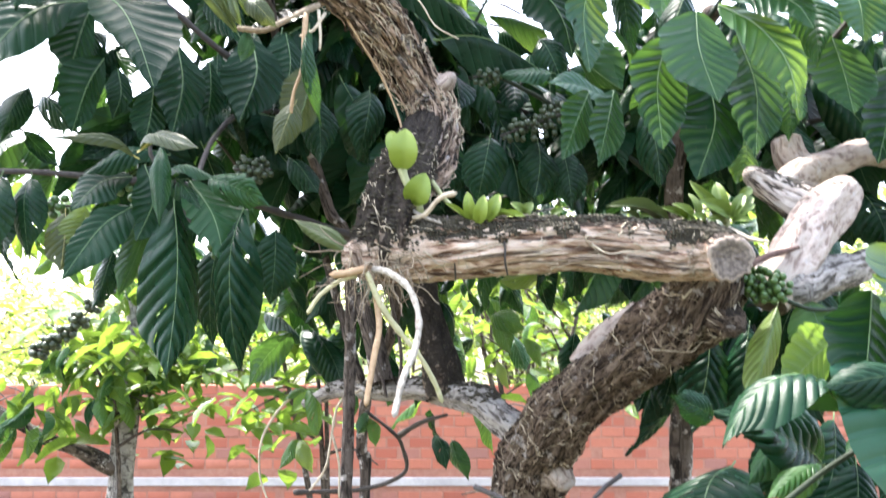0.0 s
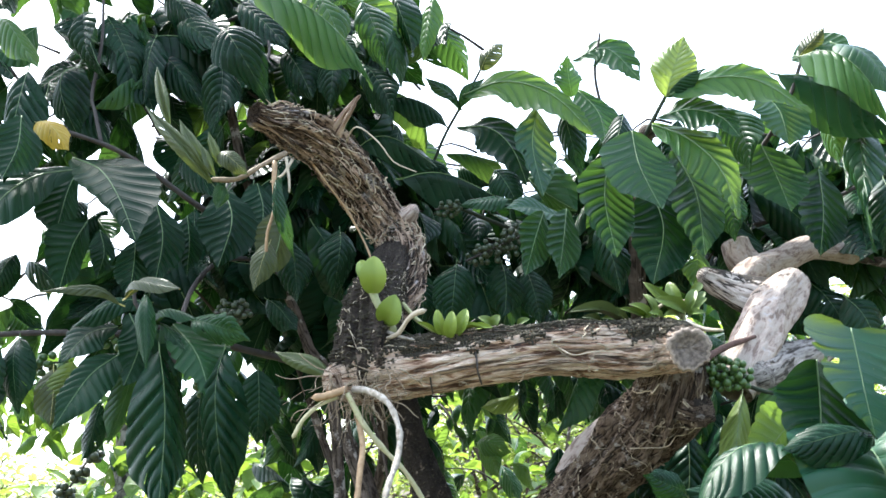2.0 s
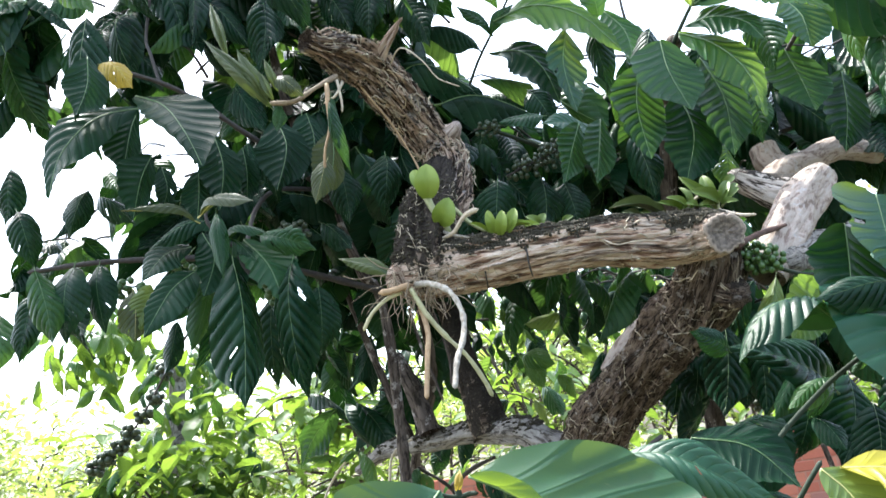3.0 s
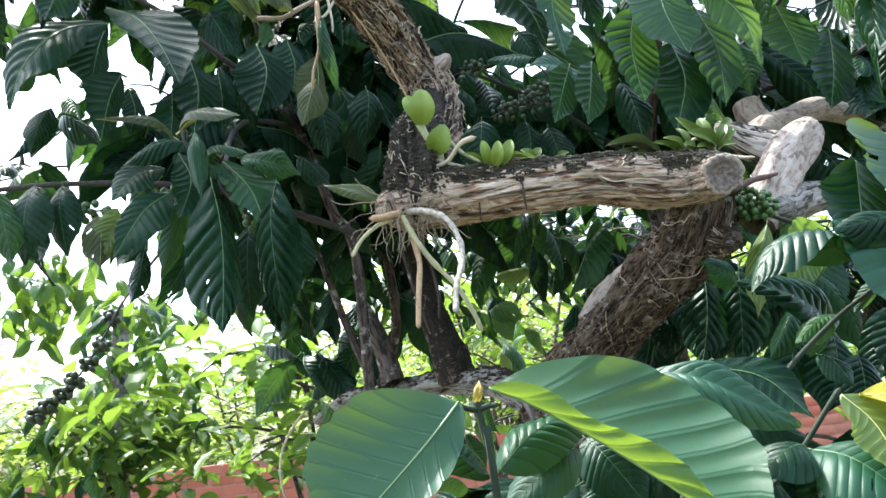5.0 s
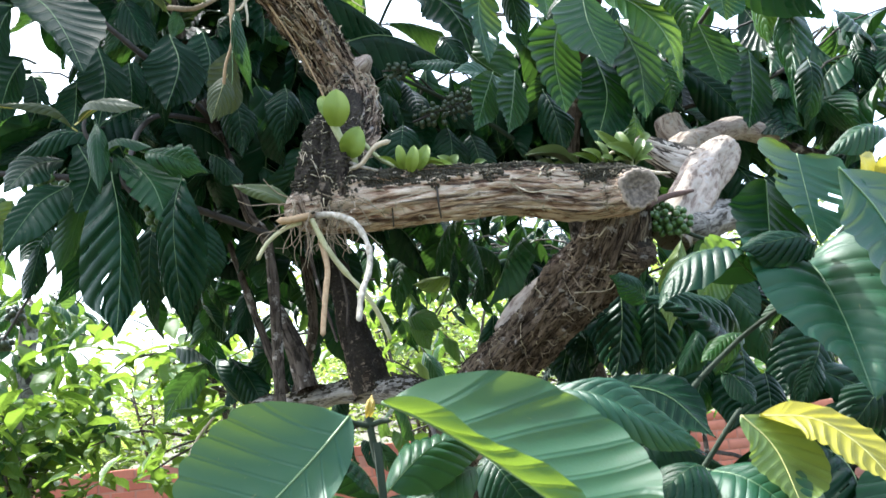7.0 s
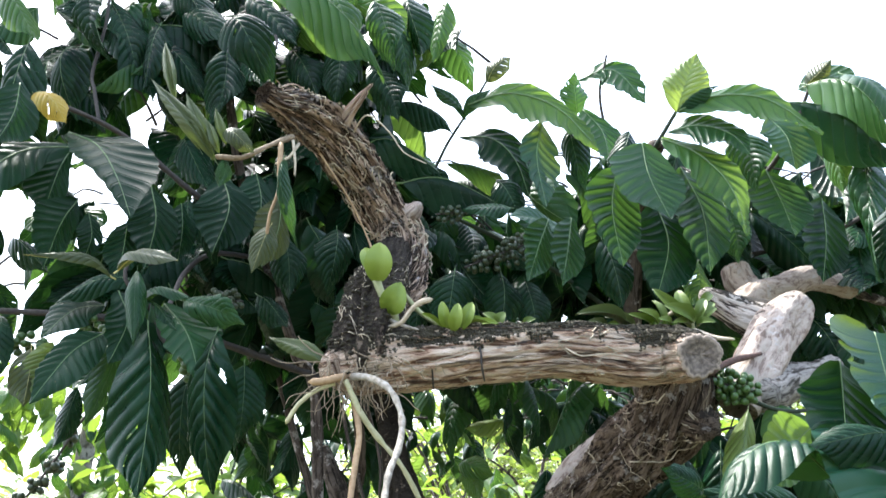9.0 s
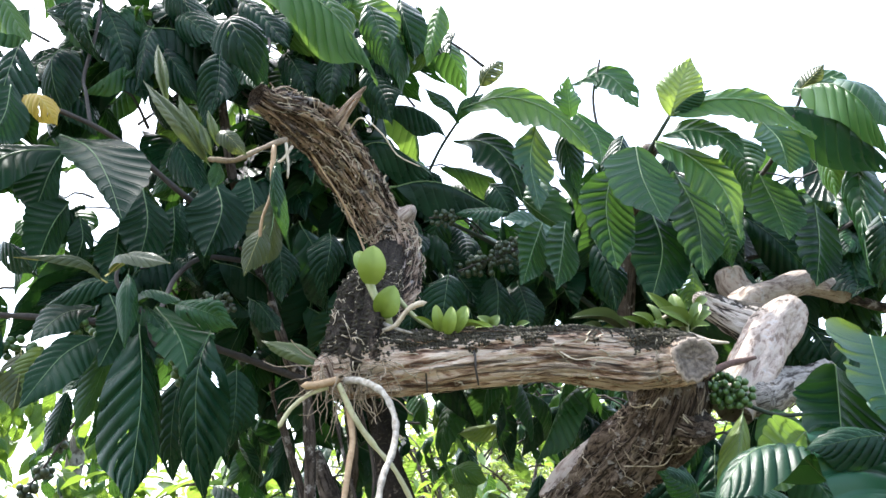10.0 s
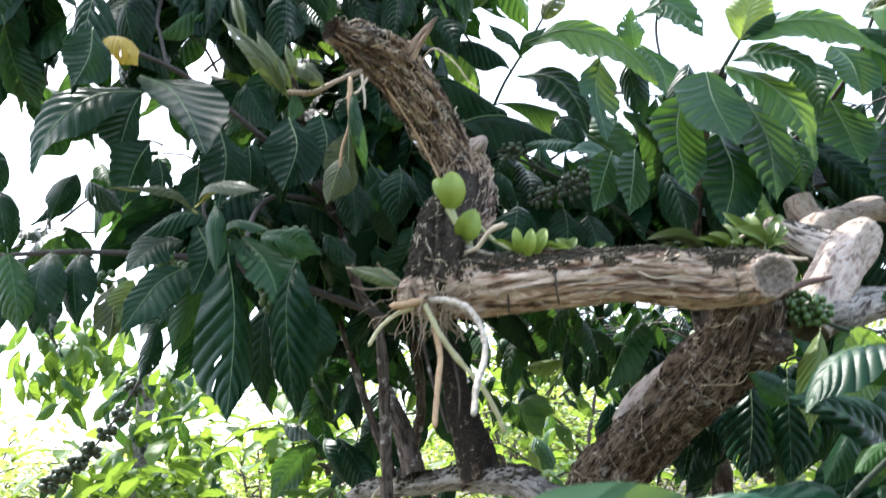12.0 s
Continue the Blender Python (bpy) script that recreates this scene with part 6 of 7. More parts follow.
fleshy_leaf(orchid_c, (0.343, 1.380, 1.790), (0.260, 1.350, 1.813), 0.020, (0.05, -0.90, 0.40), ORCHID_DULL)
fleshy_leaf(orchid_c, (0.357, 1.380, 1.788), (0.308, 1.370, 1.809), 0.017, (0.05, -0.90, 0.40), ORCHID_DULL)
fleshy_leaf(orchid_c, (0.391, 1.360, 1.788), (0.360, 1.350, 1.814), 0.014, (0.05, -0.90, 0.40), ORCHID_MID)
fleshy_leaf(orchid_c, (0.400, 1.360, 1.788), (0.388, 1.360, 1.831), 0.014, (0.05, -0.90, 0.40), ORCHID_MID)
fleshy_leaf(orchid_c, (0.407, 1.350, 1.782), (0.385, 1.330, 1.793), 0.014, (0.05, -0.90, 0.40), ORCHID_MID)
fleshy_leaf(orchid_c, (0.468, 1.380, 1.796), (0.497, 1.380, 1.830), 0.015, (0.05, -0.90, 0.40), ORCHID_MID)
fleshy_leaf(orchid_c, (0.312, 1.380, 1.790), (0.281, 1.370, 1.803), 0.012, (0.05, -0.90, 0.40), ORCHID_DULL)
fleshy_leaf(orchid_b, (0.125, 1.350, 1.795), (0.106, 1.340, 1.813), 0.016, (0.05, -0.90, 0.40), ORCHID_MID)
fleshy_leaf(orchid_b, (0.127, 1.350, 1.795), (0.139, 1.340, 1.813), 0.018, (0.05, -0.90, 0.40), ORCHID_MID)
fleshy_leaf(orchid_b, (0.170, 1.360, 1.795), (0.189, 1.350, 1.804), 0.012, (0.05, -0.90, 0.40), ORCHID_MID)
tube("stem", orchid_c, ORCHID_STEM, 0.005, 0.004, (0.451, 1.370, 1.775), (0.450, 1.370, 1.791), (0.458, 1.370, 1.809), (0.468, 1.370, 1.825), sides=7)
tube("stem", orchid_c, ROOT_FINE, 0.003, 0.003, (0.459, 1.370, 1.814), (0.422, 1.380, 1.813), (0.384, 1.390, 1.793), (0.324, 1.380, 1.787), sides=6)
tube("dry_leaf", orchid_c, ROOT_FINE, 0.006, 0.002, (0.441, 1.340, 1.771), (0.464, 1.310, 1.753), (0.487, 1.300, 1.748), sides=6)
orchid_d = thing("orchid", (-0.243, 1.330, 2.101), "orchid with strap leaves and dry roots hanging from the broken limb", "orchid", "orchids")
tube("stem", orchid_d, ROOT_BROWN, 0.0045, 0.004, (-0.200, 1.360, 2.139), (-0.243, 1.330, 2.105), (-0.278, 1.320, 2.082), (-0.319, 1.320, 2.085), sides=8, wobble=0.4)
leaf(orchid_d, (-0.321, 1.321, 2.078), (-0.432, 1.310, 2.232), 0.031, (0.05, -0.95, 0.30), "o", ORCHID_DULL)
leaf(orchid_d, (-0.331, 1.321, 2.089), (-0.368, 1.299, 2.194), 0.031, (0.30, -0.90, 0.30), "o", ORCHID_DULL)
leaf(orchid_d, (-0.303, 1.310, 2.102), (-0.321, 1.300, 2.166), 0.016, (0.05, -0.95, 0.30), "o", ORCHID_DULL)
leaf(orchid_d, (-0.393, 1.329, 2.191), (-0.424, 1.351, 2.328), 0.021, (0.05, -0.95, 0.30), "o", ORCHID_DULL)
leaf(orchid_d, (-0.313, 1.310, 2.086), (-0.334, 1.300, 2.143), 0.018, (-0.30, -0.90, 0.30), "o", ORCHID_DULL)
leaf(orchid_d, (-0.349, 1.330, 2.103), (-0.407, 1.340, 2.201), 0.019, (0.05, -0.95, 0.30), "o", ORCHID_DULL)
leaf(orchid_d, (-0.310, 1.310, 2.127), (-0.255, 1.290, 2.078), 0.035, (-0.01, -0.93, 0.37), "b", LEAF_OLD)
leaf(orchid_d, (-0.235, 1.360, 1.977), (-0.262, 1.340, 1.889), 0.043, (0.13, -0.97, 0.18), "b", LEAF_OLD)
leaf(orchid_d, (-0.307, 1.330, 2.087), (-0.312, 1.320, 2.033), 0.026, (0.58, -0.81, 0.09), "b", LEAF_MID)
leaf(orchid_d, (-0.213, 1.350, 2.095), (-0.196, 1.340, 1.940), 0.023, (-0.16, -0.99, 0.05), "b", LEAF_MID)
tube("root", orchid_d, ROOT_TAN, 0.0042, 0.0028, (-0.218, 1.340, 2.116), (-0.217, 1.325, 2.063), (-0.211, 1.320, 2.020), (-0.207, 1.320, 1.985), sides=7, wobble=0.4)
tube("root", orchid_d, ROOT_TAN, 0.0026, 0.0026, (-0.221, 1.340, 2.090), (-0.221, 1.330, 2.025), (-0.233, 1.330, 1.986), (-0.239, 1.340, 1.950), sides=7, wobble=0.3)
tube("root", orchid_d, ROOT_TAN, 0.0022, 0.0018, (-0.171, 1.420, 2.154), (-0.136, 1.430, 2.097), (-0.107, 1.460, 2.054), (-0.080, 1.470, 1.993), (-0.063, 1.450, 1.933), sides=7, wobble=0.5)
tube("root", orchid_d, ROOT_FINE, 0.003, 0.002, (-0.199, 1.350, 2.126), (-0.194, 1.340, 2.079), (-0.195, 1.340, 2.059), sides=6)
tube("root", orchid_d, ROOT_FINE, 0.003, 0.002, (-0.190, 1.360, 2.125), (-0.205, 1.340, 2.090), (-0.225, 1.340, 2.080), sides=6)
orchid_e = thing("orchid", (-0.104, 1.270, 1.712), "tangle of thick pale orchid roots under the branch fork", "orchid", "orchids")
tube("root", orchid_e, ROOT_PALE, 0.0048, 0.0040, (-0.100, 1.260, 1.703), (-0.075, 1.230, 1.695), (-0.046, 1.190, 1.670), (-0.032, 1.160, 1.629), (-0.036, 1.120, 1.588), (-0.050, 1.080, 1.551), (-0.057, 1.045, 1.514), sides=12, step=0.006, wobble=0.35, seed=1, label='thick white aerial root')
tube("root", orchid_e, ROOT_GREEN, 0.0045, 0.0035, (-0.110, 1.260, 1.698), (-0.088, 1.260, 1.649), (-0.063, 1.270, 1.613), (-0.034, 1.280, 1.578), (-0.011, 1.300, 1.536), (-0.002, 1.310, 1.512), sides=10, step=0.006, wobble=0.35, seed=2)
tube("root", orchid_e, ROOT_TAN, 0.0048, 0.004, (-0.098, 1.270, 1.667), (-0.091, 1.250, 1.620), (-0.096, 1.230, 1.580), (-0.102, 1.210, 1.535), (-0.104, 1.200, 1.516), sides=10, step=0.006, wobble=0.35, seed=3, label='tan aerial root')
tube("root", orchid_e, ROOT_GREEN, 0.004, 0.003, (-0.126, 1.260, 1.694), (-0.151, 1.250, 1.684), (-0.177, 1.250, 1.664), (-0.192, 1.250, 1.641), sides=8, wobble=0.3, seed=4)
tube("root", orchid_e, ROOT_TAN, 0.0045, 0.0055, (-0.112, 1.260, 1.704), (-0.127, 1.250, 1.699), (-0.143, 1.245, 1.695), (-0.155, 1.240, 1.694), sides=8, wobble=0.3, seed=5)
tube("root", orchid_e, WOOD_DARK, 0.0032, 0.002, (-0.119, 1.310, 1.674), (-0.113, 1.310, 1.636), (-0.105, 1.310, 1.596), (-0.092, 1.320, 1.548), (-0.084, 1.320, 1.516), sides=8, wobble=0.3, seed=6)
tube("root", orchid_e, WOOD_DARK, 0.003, 0.002, (-0.082, 1.330, 1.671), (-0.070, 1.330, 1.621), (-0.063, 1.330, 1.579), (-0.066, 1.330, 1.540), sides=8, wobble=0.3, seed=7)
leaf(orchid_e, (-0.130, 1.297, 1.724), (-0.238, 1.363, 1.795), 0.032, (-0.22, -0.78, 0.59), "o", ORCHID_DULL)
tube("root", orchid_e, TWIG, 0.0021, 0.0013, (0.006, 1.310, 1.788), (0.013, 1.288, 1.751), (0.017, 1.286, 1.716), (0.019, 1.310, 1.690), sides=6, step=0.006, wobble=0.3)
tube("root", orchid_e, TWIG, 0.0022, 0.0013, (0.088, 1.310, 1.762), (0.092, 1.292, 1.742), (0.092, 1.290, 1.718), (0.097, 1.310, 1.699), sides=6, step=0.006, wobble=0.3)
tube("root", orchid_e, ROOT_FINE, 0.0016, 0.0010, (-0.035, 1.290, 1.767), (-0.059, 1.282, 1.756), (-0.076, 1.278, 1.738), (-0.083, 1.272, 1.714), (-0.093, 1.270, 1.702), sides=6, step=0.006, wobble=0.3)
tube("root", orchid_e, ROOT_FINE, 0.0014, 0.0008, (-0.055, 1.290, 1.769), (-0.077, 1.280, 1.752), (-0.091, 1.270, 1.730), (-0.096, 1.270, 1.710), sides=6, step=0.006, wobble=0.3)
tube("root", orchid_e, ROOT_FINE, 0.0014, 0.0008, (-0.086, 1.270, 1.700), (-0.057, 1.278, 1.709), (-0.020, 1.282, 1.715), (0.016, 1.286, 1.720), sides=6, step=0.006, wobble=0.3)
tube("root", orchid_e, ROOT_FINE, 0.0013, 0.0008, (0.012, 1.288, 1.755), (0.022, 1.286, 1.740), (0.040, 1.288, 1.743), (0.060, 1.292, 1.747), sides=6, step=0.006, wobble=0.3)
tube("root", orchid_e, ROOT_FINE, 0.0012, 0.0007, (-0.086, 1.270, 1.704), (-0.045, 1.280, 1.717), (-0.007, 1.284, 1.727), sides=6, step=0.006, wobble=0.3)
tube("root", orchid_e, ROOT_FINE, 0.0013, 0.0008, (0.225, 1.310, 1.745), (0.247, 1.300, 1.730), (0.285, 1.310, 1.734), (0.321, 1.315, 1.729), sides=6, step=0.006, wobble=0.3)
root_tangle(orchid_e, (-0.108, 1.275, 1.715), 80, 3)
rootlets(old_tree, trunk, 200, 1, (0.50, 0.99), 0.0011, ROOT_FINE, 0.8, 1.3)
rootlets(old_tree, trunk, 200, 64, (0.50, 0.99), 0.0012, ROOT_BROWN, 0.8, 1.3)
rootlets(old_tree, trunk, 240, 11, (0.45, 0.99), 0.0017, BARK_TRUNK, 1.6, 0.35, name="bark_strip", label="loose strips of brown bark")
rootlets(old_tree, branch, 90, 2, (0.03, 0.95), 0.0012, ROOT_FINE, 1.0, 1.2)
rootlets(old_tree, branch, 60, 12, (0.02, 0.97), 0.0012, WOOD_PALE, 2.2, 0.15, name="bark_strip", label="loose splinters of pale wood")
rootlets(old_tree, stub, 340, 3, (0.1, 0.98), 0.0016, BARK_STUB, 1.8, 0.3, 0.008, 13, "bark_strip", "shaggy strips of brown bark")
rootlets(old_tree, stub, 240, 63, (0.08, 0.98), 0.0013, BARK_FLAKE, 2.0, 0.25, 0.010, 9, "bark_strip", "loose flakes of pale bark")
rootlets(old_tree, stub, 260, 13, (0.15, 0.99), 0.0013, ROOT_FINE, 1.0, 1.0, 0.008)
rootlets(old_tree, riser, 40, 4, (0.02, 0.7), 0.0008, ROOT_FINE)
rootlets(old_tree, riser, 260, 61, (0.02, 0.75), 0.0010, ROOT_FINE, 0.7, 0.9, 0.005, 3, "root_fibre", "pale crumbs on the dark moss")
rootlets(old_tree, branch, 150, 62, (0.03, 0.95), 0.0010, ROOT_FINE, 0.7, 0.9, 0.004, 3, "root_fibre", "pale crumbs on the dark moss")
mid_bush = thing("coffee_tree", (-0.3, 2.75, 0), "coffee tree half hidden in shade with drooping berry-laden twigs", "tree", "coffee trees")
tube("trunk", mid_bush, WOOD_DARK, 0.024, 0.014, (-0.300, 2.750, -0.030), (-0.241, 2.750, 1.119), (-0.252, 2.750, 1.259), (-0.231, 2.700, 1.434), (-0.141, 2.600, 1.672), (-0.154, 2.500, 1.963), sides=12, wobble=0.2)
tube("twig", mid_bush, TWIG, 0.008, 0.005, (-0.434, 2.600, 1.161), (-0.241, 2.650, 1.162), (-0.114, 2.600, 1.216), (-0.117, 2.550, 1.299), (-0.142, 2.500, 1.344), (-0.214, 2.500, 1.399), sides=7, wobble=0.4)
tube("twig", mid_bush, TWIG, 0.009, 0.005, (-0.127, 2.520, 1.331), (-0.061, 2.450, 1.375), (0.009, 2.400, 1.400), sides=7, wobble=0.3)
tube("vine", mid_bush, ROOT_FINE, 0.0035, 0.0025, (-0.203, 2.200, 1.479), (-0.259, 2.200, 1.444), (-0.278, 2.200, 1.354), (-0.291, 2.200, 1.286), (-0.328, 2.200, 1.234), sides=6)
tube("vine", mid_bush, ROOT_FINE, 0.0035, 0.0025, (-0.274, 2.200, 1.368), (-0.257, 2.200, 1.299), (-0.256, 2.200, 1.218), sides=6)
tube("vine", mid_bush, ROOT_FINE, 0.0035, 0.0025, (-0.390, 2.400, 1.468), (-0.450, 2.400, 1.407), (-0.490, 2.400, 1.332), (-0.493, 2.400, 1.242), (-0.468, 2.400, 1.168), sides=6)
leaf(mid_bush, (-0.428, 2.400, 1.453), (-0.517, 2.350, 1.471), 0.029, (0.33, -0.26, 0.91), "b", LEAF_BRIGHT)
leaf(mid_bush, (-0.375, 2.400, 1.468), (-0.426, 2.350, 1.441), 0.028, (-0.00, -0.47, 0.88), "b", LEAF_BRIGHT)
leaf(mid_bush, (-0.367, 2.400, 1.468), (-0.335, 2.350, 1.345), 0.044, (0.44, -0.78, 0.43), "b", LEAF_BRIGHT)
leaf(mid_bush, (-0.388, 2.400, 1.332), (-0.438, 2.350, 1.264), 0.045, (-0.14, -0.75, 0.65), "b", LEAF_BRIGHT)
leaf(mid_bush, (-0.388, 2.400, 1.332), (-0.348, 2.350, 1.257), 0.045, (-0.23, -0.86, 0.46), "b", LEAF_YOUNG)
leaf(mid_bush, (-0.214, 2.500, 1.399), (-0.237, 2.450, 1.342), 0.037, (0.43, -0.76, 0.49), "b", LEAF_MID)
leaf(mid_bush, (-0.226, 2.300, 1.459), (-0.240, 2.300, 1.394), 0.025, (0.10, -0.99, -0.02), "b", LEAF_MID)
leaf(mid_bush, (-0.206, 2.500, 1.383), (-0.185, 2.450, 1.311), 0.042, (0.45, -0.67, 0.59), "b", LEAF_BRIGHT)
leaf(mid_bush, (0.133, 2.400, 1.667), (0.216, 2.300, 1.627), 0.063, (-0.61, -0.67, 0.42), "b", LEAF_BRIGHT)
leaf(mid_bush, (0.149, 2.400, 1.651), (0.172, 2.300, 1.576), 0.059, (-0.43, -0.61, 0.67), "b", LEAF_BRIGHT)
leaf(mid_bush, (0.226, 2.400, 1.605), (0.271, 2.400, 1.529), 0.041, (0.22, -0.97, 0.13), "b", LEAF_BRIGHT)
leaf(mid_bush, (0.285, 2.500, 1.783), (0.149, 2.400, 1.760), 0.055, (0.50, -0.77, 0.39), "b", LEAF_YOUNG)
leaf(mid_bush, (0.148, 2.400, 1.544), (0.178, 2.400, 1.468), 0.030, (0.34, -0.93, 0.14), "b", LEAF_YOUNG)
leaf(mid_bush, (-0.021, 2.400, 1.347), (0.009, 2.350, 1.264), 0.047, (0.20, -0.80, 0.56), "b", LEAF_DARK)
leaf(mid_bush, (0.024, 2.400, 1.332), (0.070, 2.400, 1.227), 0.052, (-0.32, -0.94, -0.14), "b", LEAF_MID)
tube("berry_twig", mid_bush, TWIG, 0.006, 0.004, (-0.863, 2.900, 2.117), (-1.134, 3.200, 1.959), (-1.251, 3.250, 1.806), (-1.391, 3.300, 1.650), (-1.554, 3.350, 1.547), sides=7)
berries(mid_bush, (-1.213, 3.280, 1.900), (0.030, 0.032, 0.030), 14, 0.0135, 40, BERRY_OLD, (1, 0, 0))
berries(mid_bush, (-1.258, 3.280, 1.802), (0.030, 0.032, 0.030), 14, 0.0135, 41, BERRY_OLD, (1, 0, 0))
berries(mid_bush, (-1.306, 3.280, 1.734), (0.030, 0.032, 0.030), 14, 0.0135, 42, BERRY_OLD, (1, 0, 0))
berries(mid_bush, (-1.363, 3.280, 1.675), (0.030, 0.032, 0.030), 14, 0.0135, 43, BERRY_OLD, (1, 0, 0))
berries(mid_bush, (-1.407, 3.280, 1.628), (0.030, 0.032, 0.030), 14, 0.0135, 44, BERRY_OLD, (1, 0, 0))
berries(mid_bush, (-1.460, 3.280, 1.595), (0.030, 0.032, 0.030), 14, 0.0135, 45, BERRY_OLD, (1, 0, 0))
berries(mid_bush, (-1.505, 3.280, 1.561), (0.030, 0.032, 0.030), 14, 0.0135, 46, BERRY_OLD, (1, 0, 0))
tube("berry_twig", mid_bush, TWIG, 0.006, 0.004, (0.746, 2.300, 1.605), (0.746, 2.300, 1.517), (0.746, 2.300, 1.430), sides=6)
berries(mid_bush, (0.741, 2.300, 1.500), (0.020, 0.020, 0.016), 9, 0.009, 60, BERRY_OLD, (1, 0, 0))
berries(mid_bush, (0.744, 2.300, 1.441), (0.020, 0.020, 0.016), 9, 0.009, 61, BERRY_OLD, (1, 0, 0))
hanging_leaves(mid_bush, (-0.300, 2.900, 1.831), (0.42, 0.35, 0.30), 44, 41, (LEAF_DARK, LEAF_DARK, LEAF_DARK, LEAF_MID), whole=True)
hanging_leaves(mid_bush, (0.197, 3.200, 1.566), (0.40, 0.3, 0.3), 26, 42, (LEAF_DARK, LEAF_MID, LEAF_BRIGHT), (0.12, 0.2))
hanging_leaves(mid_bush, (-0.125, 2.700, 2.140), (0.85, 0.35, 0.23), 100, 44, SHADE_FILL, whole=True)
hanging_leaves(mid_bush, (0.178, 3.000, 1.961), (0.48, 0.30, 0.26), 150, 83, (LEAF_DARK, LEAF_MID, LEAF_BRIGHT), (0.06, 0.11), whole=True)
hanging_leaves(mid_bush, (0.572, 3.300, 2.038), (0.42, 0.30, 0.28), 140, 87, (LEAF_DARK, LEAF_MID, LEAF_BRIGHT), (0.06, 0.11), whole=True)
hanging_leaves(mid_bush, (-0.381, 2.500, 1.957), (0.20, 0.20, 0.22), 30, 89, SHADE_FILL, (0.12, 0.2), whole=True)
hanging_leaves(mid_bush, (0.653, 2.500, 1.842), (0.22, 0.2, 0.10), 16, 84, SHADE_FILL, (0.12, 0.2), whole=True)
hanging_leaves(right_shrub, (0.320, 1.150, 1.220), (0.32, 0.16, 0.09), 26, 45, SHADE_FILL, droop=0.45)
hanging_leaves(right_tree, (1.417, 2.050, 2.173), (0.34, 0.25, 0.22), 70, 46, (LEAF_DARK, LEAF_MID, LEAF_MID))
hanging_leaves(left_tree, (-0.450, 1.950, 2.171), (0.32, 0.2, 0.32), 14, 47, SHADE_FILL)
hanging_leaves(right_shrub, (0.713, 1.300, 1.266), (0.22, 0.15, 0.15), 26, 49, SHADE_FILL)
hanging_leaves(front_shoot, (0.032, 1.050, 1.271), (0.17, 0.10, 0.05), 12, 50, SHADE_FILL, droop=0.4)
leaf(right_shrub, (0.501, 1.180, 1.439), (0.336, 1.050, 1.521), 0.129, (0.20, -0.85, 0.35), "c", LEAF_DARK)
leaf(right_shrub, (0.422, 1.300, 1.417), (0.353, 1.220, 1.281), 0.150, (-0.53, -0.58, 0.61), "b", LEAF_DARK, "broad dull coffee leaf")
leaf(right_shrub, (0.411, 1.050, 1.405), (0.425, 1.000, 1.359), 0.032, (-0.31, -0.69, 0.66), "b", LEAF_DARK)
leaf(left_tree, (-0.677, 1.550, 1.829), (-0.669, 1.520, 1.718), 0.063, (0.46, -0.84, 0.27), "a", LEAF_OLD)
collar = Limb("knot", [(0.435, 1.470, 1.669, 0.036), (0.450, 1.420, 1.642, 0.033), (0.462, 1.390, 1.626, 0.023)], BARK_TRUNK, old_tree, end='round', seg=48, step=0.005, knots=0.3, ridges=0.2, seed=23)
rootlets(old_tree, collar, 60, 24, (0.1, 0.95), 0.0012, ROOT_FINE, 0.8, 1.3)
moss_cap(old_tree, branch, 11500, 25, (0.54, 0.76), 1.3)
moss_lumps(old_tree, riser, 2600, 26, (0.02, 0.72), 3.1, 0.0030)
hanging_leaves(left_tree, (-1.012, 1.800, 2.539), (0.16, 0.12, 0.2), 16, 57, SHADE_FILL)
moss_lumps(old_tree, stub, 500, 27, (0.3, 0.97), 1.2, 0.0026)
drips(old_tree, branch, 80, 28)
Limb("bare_patch", [(0.000, 1.535, 2.030, 0.010), (0.002, 1.519, 1.995, 0.015), (-0.004, 1.499, 1.955, 0.017), (-0.023, 1.453, 1.910, 0.014)], WOOD_WHITE, old_tree, end='round', start='round', seg=40, step=0.005, knots=0.25, ridges=0.12, seed=29, label='bare bleached wood where the bark has gone')
hanging_leaves(right_tree, (0.409, 2.500, 1.887), (0.34, 0.22, 0.12), 12, 71, (LEAF_DARK, LEAF_MID))
hanging_leaves(mid_bush, (1.050, 3.500, 1.950), (0.55, 0.35, 0.42), 120, 78, SHADE_FILL, (0.13, 0.21), whole=True)
hanging_leaves(left_tree, (-0.423, 2.000, 2.792), (0.34, 0.2, 0.14), 30, 72, SHADE_FILL)
hanging_leaves(left_tree, (-0.538, 1.900, 2.077), (0.16, 0.2, 0.30), 14, 73, SHADE_FILL)

# ---- brick wall ----
WALL_Y, WALL_TOP, COURSE, PITCH = 7.5, 1.22, 0.088, 0.19
brick_wall = new("wall_north", box_mesh("wall_north", 16.0, 0.16, WALL_TOP, MORTAR))
brick_wall.location = (0, WALL_Y + 0.041, WALL_TOP / 2)
tagged(brick_wall, "low garden wall of bare orange bricks", "wall", kind="structure")
band = tagged(new("trim", box_mesh("trim", 16.0, 0.20, 0.07, CONCRETE, 0.006)), "grey concrete band along the brick wall", "band", kind="structure")
band.location = (0, WALL_Y + 0.04, 0.43)
brick_me = box_mesh("brick", 0.18, 0.09, 0.079, BRICK, 0.005)
rng = random.Random(8)
rest = []
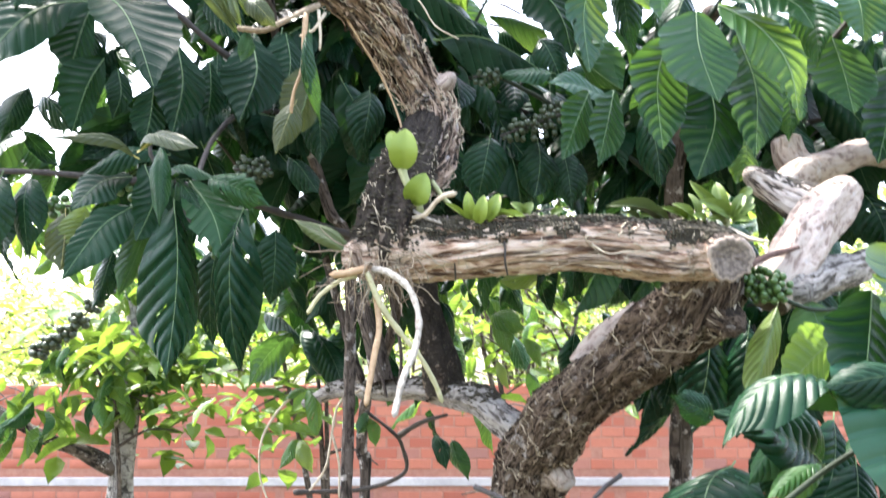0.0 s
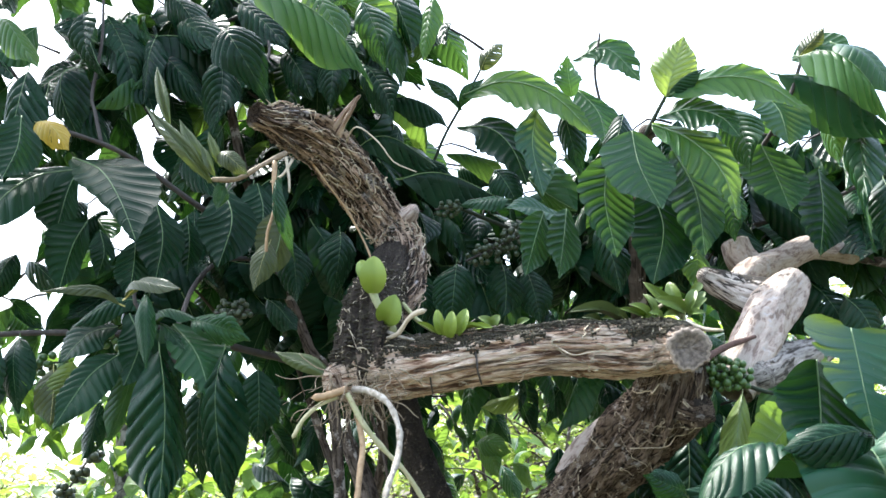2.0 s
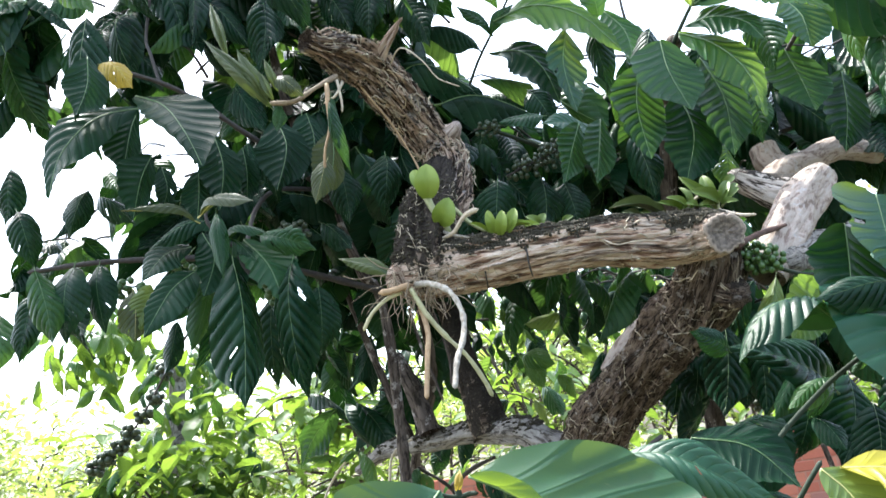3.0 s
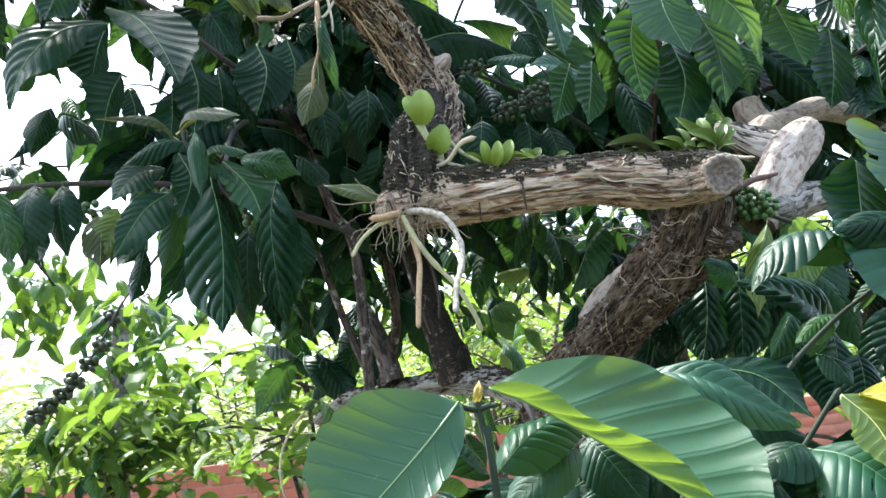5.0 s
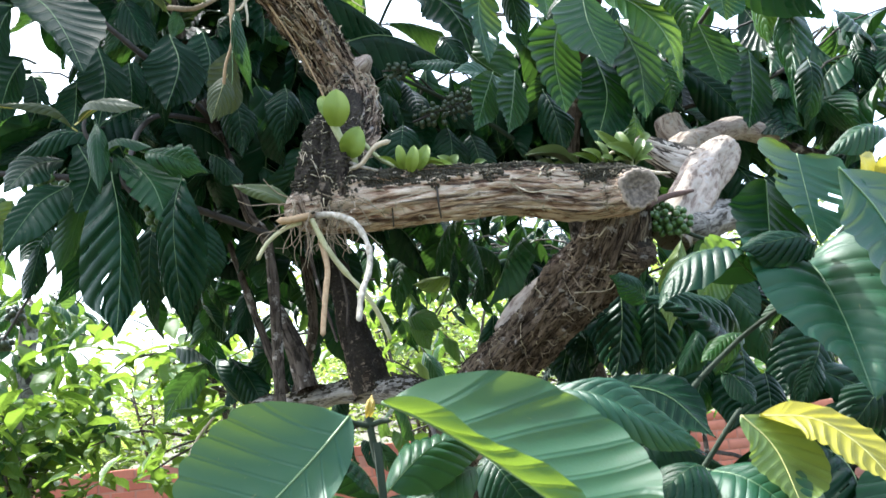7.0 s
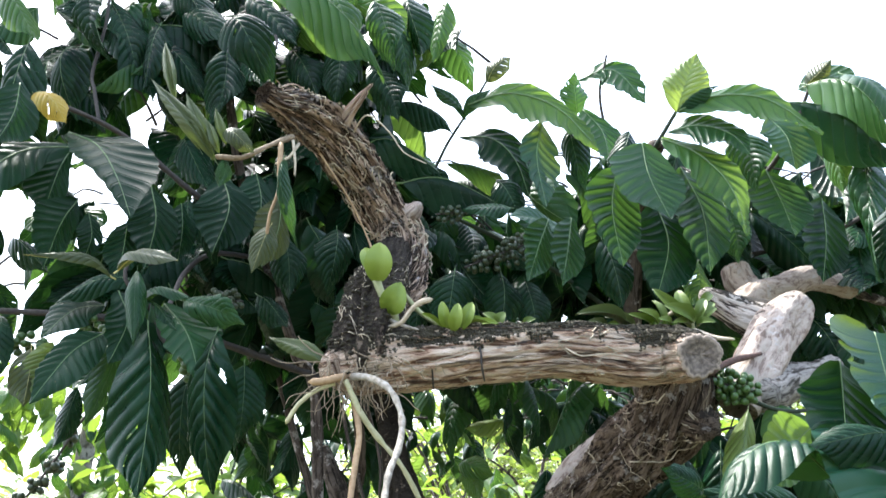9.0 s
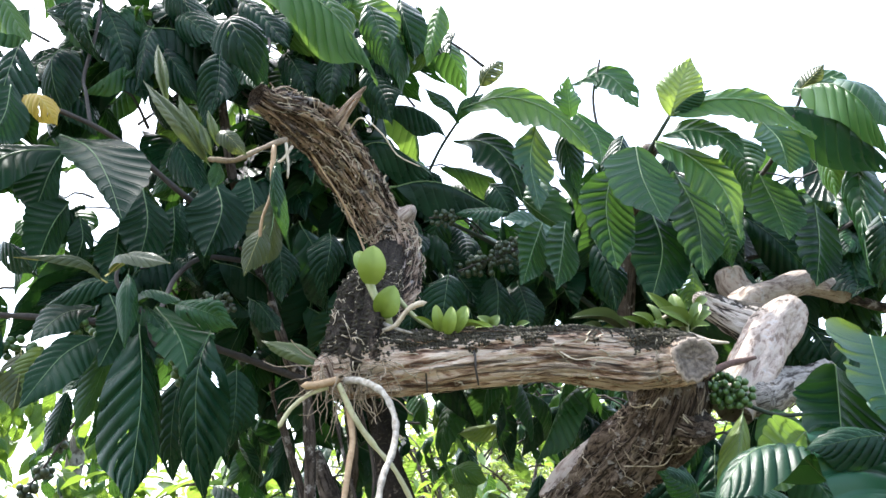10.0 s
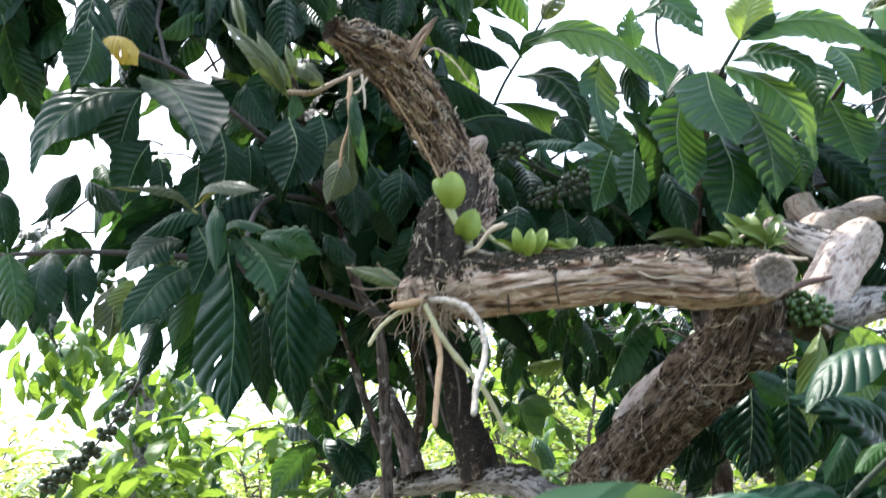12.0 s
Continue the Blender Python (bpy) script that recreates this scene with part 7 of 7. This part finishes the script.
for row in range(14):
    z = 0.045 + row * COURSE
    if abs(z - 0.43) < 0.07 or z > WALL_TOP - 0.03:
        continue
    for col in range(-42, 43):
        x = col * PITCH + (row % 2) * PITCH / 2
        if -2.9 < x < 2.9 and z > 0.6 or -1.6 < x < 3.0 and 0.25 < z < 0.6:
            ob = new("brick", brick_me)
            ob.parent = brick_wall
            ob.matrix_basis = Matrix.Translation(Vector((x, WALL_Y + rng.uniform(0, 0.006), z)) - brick_wall.location) @ Euler((0, rng.uniform(-0.01, 0.01), rng.uniform(-0.02, 0.02))).to_matrix().to_4x4()
        else:
            rest.append((x, WALL_Y + rng.uniform(0, 0.006), z))
bv = np.array([v.co[:] for v in brick_me.vertices])
bf = [tuple(p.vertices) for p in brick_me.polygons]
joined("bricks", brick_wall, BRICK, [(bv + np.array(p), bf, np.zeros((len(bv), 2))) for p in rest])


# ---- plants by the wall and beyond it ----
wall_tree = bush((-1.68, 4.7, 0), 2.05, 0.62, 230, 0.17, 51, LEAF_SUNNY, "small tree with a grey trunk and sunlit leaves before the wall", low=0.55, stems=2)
tube("trunk", wall_tree, WOOD_GREY, 0.085, 0.04, (-1.70, 4.7, -0.05), (-1.70, 4.7, 0.6), (-1.69, 4.7, 1.05), (-1.66, 4.7, 1.6), (-1.62, 4.7, 2.15), sides=14, step=0.05, wobble=0.35)
tube("limb", wall_tree, WOOD_DARK, 0.045, 0.022, (-1.72, 4.68, 0.93), (-1.88, 4.62, 1.03), (-2.05, 4.58, 1.1), (-2.35, 4.5, 1.3), sides=10, step=0.05, wobble=0.3)
bush((-1.66, 8.4, 0), 2.3, 0.95, 900, 0.075, 52, LEAF_FAR, "forked shrub with tiny pale leaves behind the wall", "shrub", low=0.55)
for n, (x, h) in enumerate(((-0.35, 2.5), (0.75, 2.7), (1.9, 2.5))):
    bush((x, 8.5, 0), h, 0.9, 1300, 0.065, 54 + n, LEAF_FAR, "shrub with tiny pale leaves behind the wall", "shrub", low=0.4, stems=5)
for n, (x, y, h, s) in enumerate(((-8.2, 9.5, 3.4, 1.6), (-5.6, 10.4, 2.9, 1.5), (-3.7, 9.3, 2.2, 1.2), (-1.2, 10.5, 2.9, 1.5), (0.9, 9.4, 2.9, 1.4), (3.2, 10.2, 3.2, 1.6), (5.6, 9.6, 3.3, 1.5), (8.0, 11.0, 3.6, 1.7))):
    bush((x, y, 0), h, s, 1700, 0.12, 60 + n, LEAF_FAR, "sunlit hedge tree behind the brick wall", low=0.2, stems=4)
for n, (x, y, h, s) in enumerate(((-11, 17, 3.6, 3.0), (-5.0, 18, 2.1, 2.0), (1.5, 18, 4.6, 3.0), (8.0, 17, 5.0, 3.0), (15.0, 18, 5.2, 3.0))):
    bush((x, y, 0), h, s, 2600, 0.22, 80 + n, LEAF_FAR, "distant pale green tree beyond the garden", low=0.05, stems=5)

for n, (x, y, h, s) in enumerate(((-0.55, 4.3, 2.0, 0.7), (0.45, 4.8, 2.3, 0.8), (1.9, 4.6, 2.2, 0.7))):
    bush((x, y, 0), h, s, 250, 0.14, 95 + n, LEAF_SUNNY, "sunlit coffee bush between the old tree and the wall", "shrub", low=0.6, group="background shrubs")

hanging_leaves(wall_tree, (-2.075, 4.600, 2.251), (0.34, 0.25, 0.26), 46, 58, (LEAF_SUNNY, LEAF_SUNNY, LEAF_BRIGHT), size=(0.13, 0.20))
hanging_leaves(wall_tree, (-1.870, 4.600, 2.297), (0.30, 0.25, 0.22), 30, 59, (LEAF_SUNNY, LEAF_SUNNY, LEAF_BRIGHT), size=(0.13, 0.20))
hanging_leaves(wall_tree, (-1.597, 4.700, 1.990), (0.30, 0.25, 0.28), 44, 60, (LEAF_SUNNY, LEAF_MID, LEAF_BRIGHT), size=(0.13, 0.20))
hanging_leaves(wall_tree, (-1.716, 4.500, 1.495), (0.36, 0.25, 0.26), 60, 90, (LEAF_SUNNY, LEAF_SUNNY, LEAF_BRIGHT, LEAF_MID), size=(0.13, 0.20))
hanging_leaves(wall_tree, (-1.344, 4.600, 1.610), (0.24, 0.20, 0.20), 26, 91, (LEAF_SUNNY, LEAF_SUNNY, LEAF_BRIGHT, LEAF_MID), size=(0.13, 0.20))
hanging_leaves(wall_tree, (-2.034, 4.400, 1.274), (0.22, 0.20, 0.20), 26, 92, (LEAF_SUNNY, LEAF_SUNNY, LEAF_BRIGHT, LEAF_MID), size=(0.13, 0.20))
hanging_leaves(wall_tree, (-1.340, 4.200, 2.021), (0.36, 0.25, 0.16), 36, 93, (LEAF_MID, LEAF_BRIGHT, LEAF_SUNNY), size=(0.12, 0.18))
